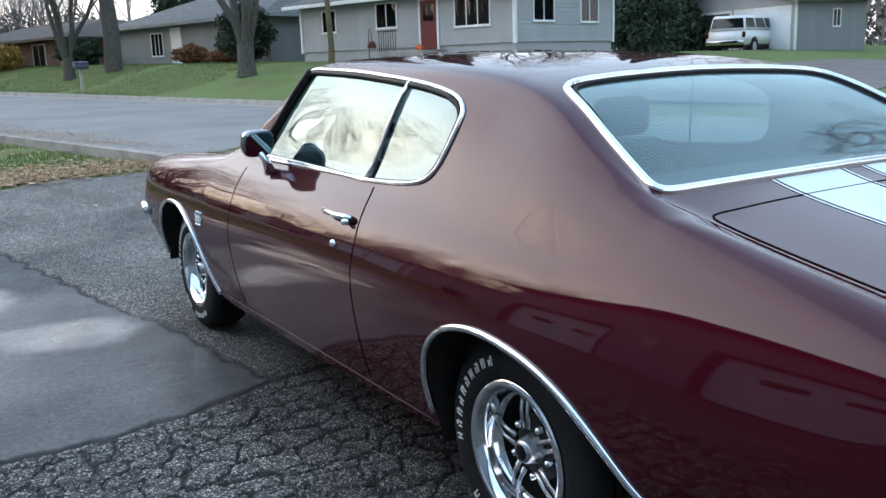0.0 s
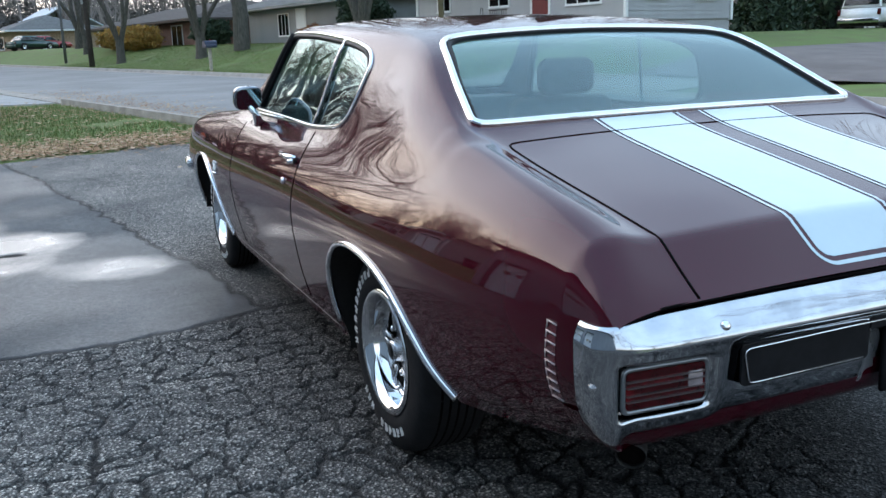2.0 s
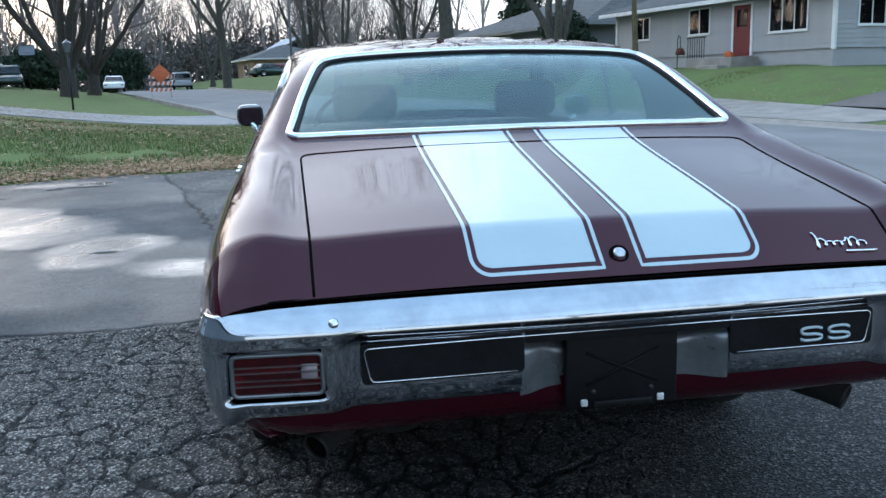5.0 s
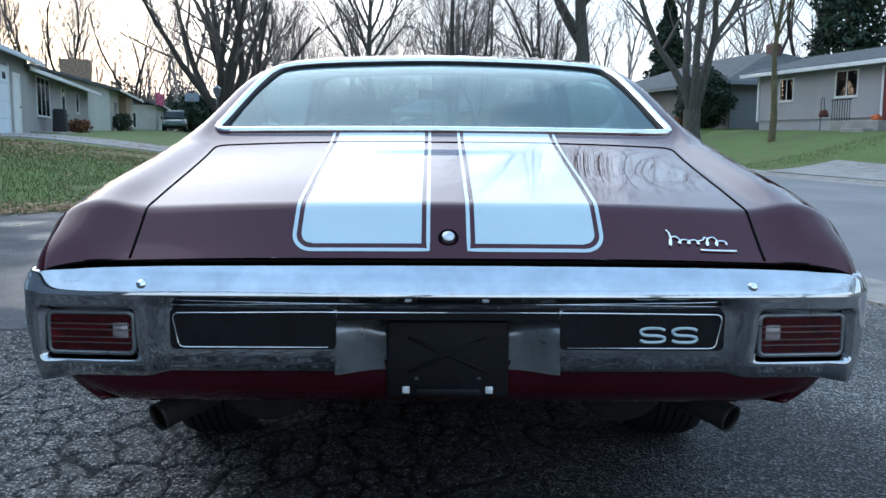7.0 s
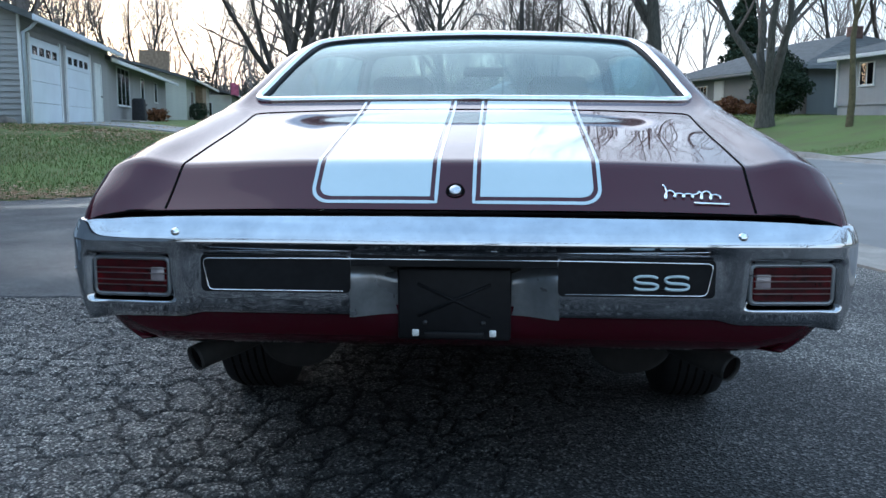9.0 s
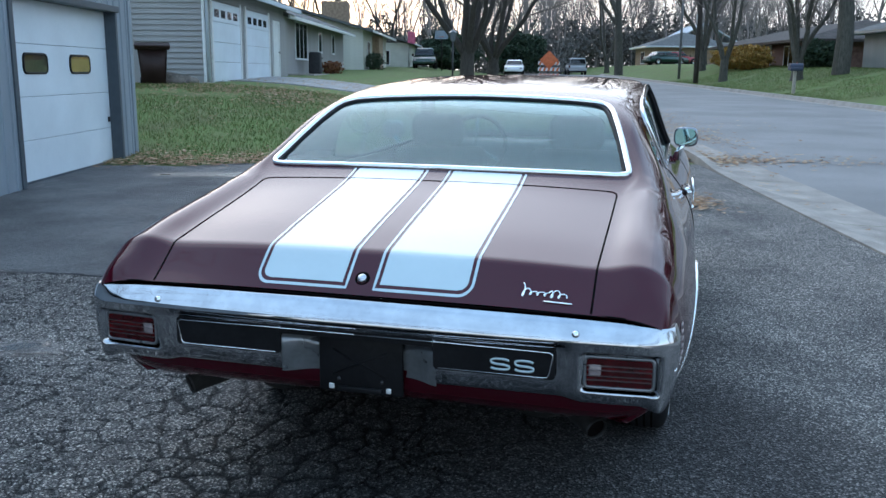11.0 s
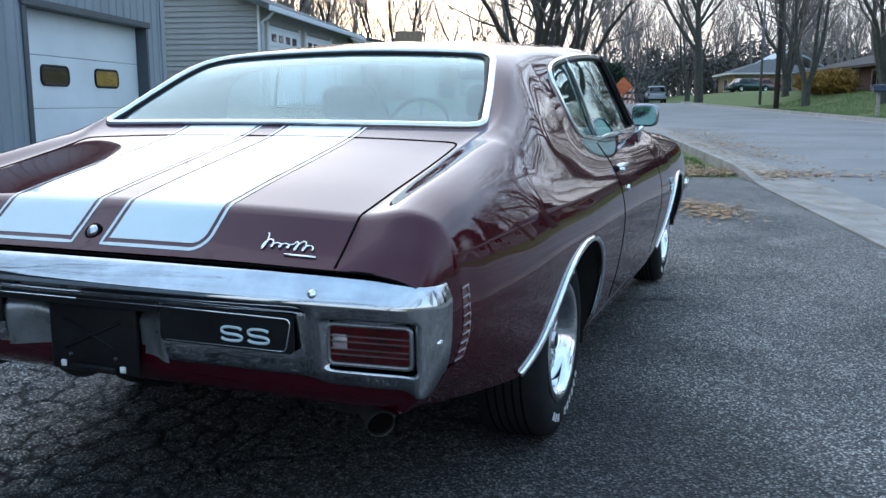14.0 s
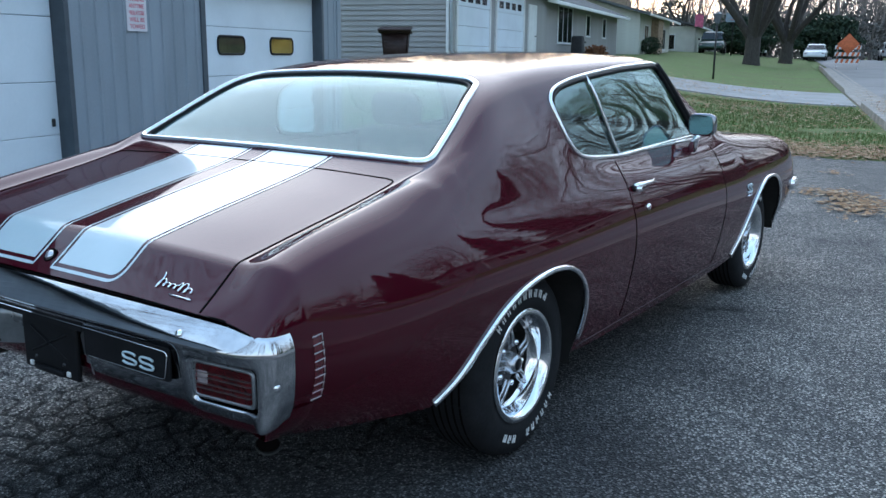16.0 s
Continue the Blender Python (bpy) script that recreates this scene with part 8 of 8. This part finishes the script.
def shrub(name, label, w, s, rx, ry, h, material, count, size, seed, cone=False, trunk=True):
    """A bush or conifer: short stems with leaves in uneven clumps."""
    rng = np.random.RandomState(seed)
    t = thing(name, label, "shrub" if not cone else "tree", TOWN @ pose(w, s, lz(w, s) - 0.05))
    u = rng.rand(count)
    if cone:
        z = h * (0.04 + 0.96 * u ** 1.25)
        tier = 0.72 + 0.28 * np.abs(np.sin(z * 5.0 / max(1, h / 6)))
        a = rng.rand(count) * 6.283
        rad = (1 - z / h) ** 0.85 * tier * (1 + 0.22 * np.sin(3 * a + 1.7 * z + seed) + 0.16 * np.sin(7 * a - 2.9 * z))
        q = np.sqrt(0.25 + 0.75 * rng.rand(count))
        pts = np.stack([rx * rad * q * np.cos(a), ry * rad * q * np.sin(a), z - 0.08 * h * rad * q], -1)
    else:
        d = rng.randn(count, 3)
        d /= np.linalg.norm(d, axis=1, keepdims=True)
        r = (0.55 + 0.45 * rng.rand(count)) * (1 + 0.22 * np.sin(4 * d[:, 0] + seed) * np.cos(5 * d[:, 1]) + 0.12 * np.sin(9 * d[:, 2] + 3 * d[:, 0]))
        pts = np.stack([d[:, 0] * r * rx, d[:, 1] * r * ry, h * 0.5 + d[:, 2] * r * h * 0.5], -1)
        pts[:, 2] = np.maximum(pts[:, 2], 0.02)
    v, f = leaf_cloud(pts, size, rng)
    quick_mesh("leaves", v, f, material, smooth=False).parent = t
    bm = bmesh.new()
    if cone:
        tube(bm, [Vector((0, 0, 0)), Vector((0, 0, h * 0.9))], [0.16, 0.03], 7)
    else:
        for k in range(7):
            a = 0.9 * k
            tube(bm, [Vector((0.05 * math.cos(a), 0.05 * math.sin(a), 0)), Vector((rx * 0.5 * math.cos(a), ry * 0.5 * math.sin(a), h * 0.75))], [0.03, 0.01], 5)
    part("stem", bm, BARK, t)
    return t


shrub("cedar_bush", "dense dark evergreen bush beside the house", 21.1, 34.9, 1.05, 1.3, 2.7, NEEDLE, 9000, 0.09, 1)
shrub("cedar_bush", "low dark evergreen bush", 20.4, 50.8, 1.2, 1.2, 1.5, NEEDLE, 6000, 0.12, 3)
for k, (w, s) in enumerate(((18.6, 57.5), (18.4, 60.2), (18.7, 63.0))):
    shrub("hedge_bush", "rounded golden autumn hedge", w, s, 1.2, 1.7, 1.5, AUTUMN, 5000, 0.10, 10 + k)
shrub("russet_bush", "bush with russet leaves against the wall", 21.6, 40.6, 0.8, 0.9, 0.9, RUSSET, 2500, 0.09, 20)
shrub("russet_bush", "low russet bush by the front door", 21.7, 37.6, 1.0, 0.6, 0.7, RUSSET, 2000, 0.08, 21)
shrub("spruce_tree", "dark spruce behind the houses", 38, 70, 3.2, 3.2, 12, NEEDLE, 12000, 0.22, 30, cone=True)
shrub("spruce_tree", "dark spruce behind the grey house", 28.9, 35.4, 2.6, 2.6, 15, NEEDLE, 16000, 0.16, 31, cone=True)
shrub("spruce_tree", "broad dark spruce behind the grey house", 33.9, 22.2, 1.9, 1.9, 10, NEEDLE, 16000, 0.12, 32, cone=True)
for k, (w, s, h) in enumerate(((33.5, 34.5, 15), (41, 5, 14), (36, 0, 13), (44, 27, 15), (40, -8, 14))):
    shrub("spruce_tree", "tall dark spruce behind the street's houses", w, s, 3.0, 3.0, h, NEEDLE, 11000, 0.20, 50 + k, cone=True)
shrub("cedar_bush", "broad dark juniper at the end of the street", 5.4, 101, 3.6, 2.8, 4.6, NEEDLE, 9000, 0.2, 34)
shrub("cedar_bush", "dark juniper mass far down the street", -2.2, 90, 3.0, 2.5, 3.6, NEEDLE, 7000, 0.2, 35)
shrub("foundation_shrub", "small brown shrub by the front step", -6.3, 39.6, 0.5, 0.6, 0.6, RUSSET, 1200, 0.06, 36)
shrub("foundation_shrub", "small shrub against the cream wall", -6.2, 56.4, 0.8, 0.8, 1.1, NEEDLE, 1500, 0.07, 37)


# paler than the near twigs: distance haze put into the colour
HAZY_TWIG = mat("hazy far twigs", (0.22, 0.19, 0.175), rough=0.95, var=0.3, scale=0.4)


# far woods: many thin bare trees as one mass
def woods(name, label, boxes, seed):
    rng = np.random.RandomState(seed)
    kinds = [grow(100 + k, 10 + 2 * k, 0.18, 1 + (k % 3), depth=3, sub=(8, 6, 5), gnarl=0.10, first=0.3, lean=0.3, min_r=0.014) for k in range(4)]
    meshes = [limb_mesh(k, 0, 9) for k in kinds]
    V, F, base = [], [], 0
    for w0, w1, s0, s1, n in boxes:
        for _ in range(n):
            v, f = meshes[rng.randint(4)]
            v = np.array(v)
            a, k = rng.rand() * 6.283, 0.75 + 0.6 * rng.rand()
            c, s_ = math.cos(a) * k, math.sin(a) * k
            w, s = w0 + (w1 - w0) * rng.rand(), s0 + (s1 - s0) * rng.rand()
            p = np.stack([v[:, 0] * c - v[:, 1] * s_ + w, v[:, 0] * s_ + v[:, 1] * c + s, v[:, 2] * k + lz(w, s) - 0.1], -1)
            V.append(p)
            F.append(np.array(f) + base)
            base += len(p)
    ob = quick_mesh(name, np.concatenate(V).tolist(), np.concatenate(F).tolist(), HAZY_TWIG, smooth=False)
    ob.matrix_world = TOWN
    return tagged(ob, label, "woods", kind="stuff")


woods("far_woods", "bare grey-brown woods closing the street", [(-45, -18, 70, 130, 60), (-42, -17, 48, 76, 26), (-18, 12, 108, 150, 50), (12, 60, 134, 165, 95), (36, 80, 40, 100, 34), (26, 40, 112, 134, 14), (50, 80, -12, 40, 40), (-50, -24, -25, 25, 22)], 5)


def brush(name, label, boxes, seed):
    """Distant dark evergreen and brush under the woods, its colours paled by painted haze."""
    rng = np.random.RandomState(seed)
    P = []
    for w0, w1, s0, s1, h, n in boxes:
        w, s = w0 + (w1 - w0) * rng.rand(n), s0 + (s1 - s0) * rng.rand(n)
        top = h * (0.55 + 0.45 * np.abs(np.sin(w * 0.33 + s * 0.1)) * (0.6 + 0.4 * np.sin(w * 0.9)))
        P.append(np.stack([w, s, land_z(w, s) + top * rng.rand(n) ** 0.8], -1))
    v, f = leaf_cloud(np.concatenate(P), 0.30, rng)
    # haze of distance is mixed into these leaf colours
    ob = quick_mesh(name, v, f, leafy_mat("hazy far brush", [(0.0, (0.06, 0.062, 0.055)), (0.6, (0.11, 0.10, 0.09)), (1.0, (0.17, 0.15, 0.135))], 0.9), smooth=False)
    ob.matrix_world = TOWN
    return tagged(ob, label, "woods", kind="stuff")


brush("far_brush", "dark brush and evergreens under the far woods", [(-60, 14, 112, 150, 7, 34000), (14, 70, 134, 165, 9, 40000), (45, 85, 20, 100, 6, 20000), (-60, -26, 30, 118, 5, 20000)], 6)
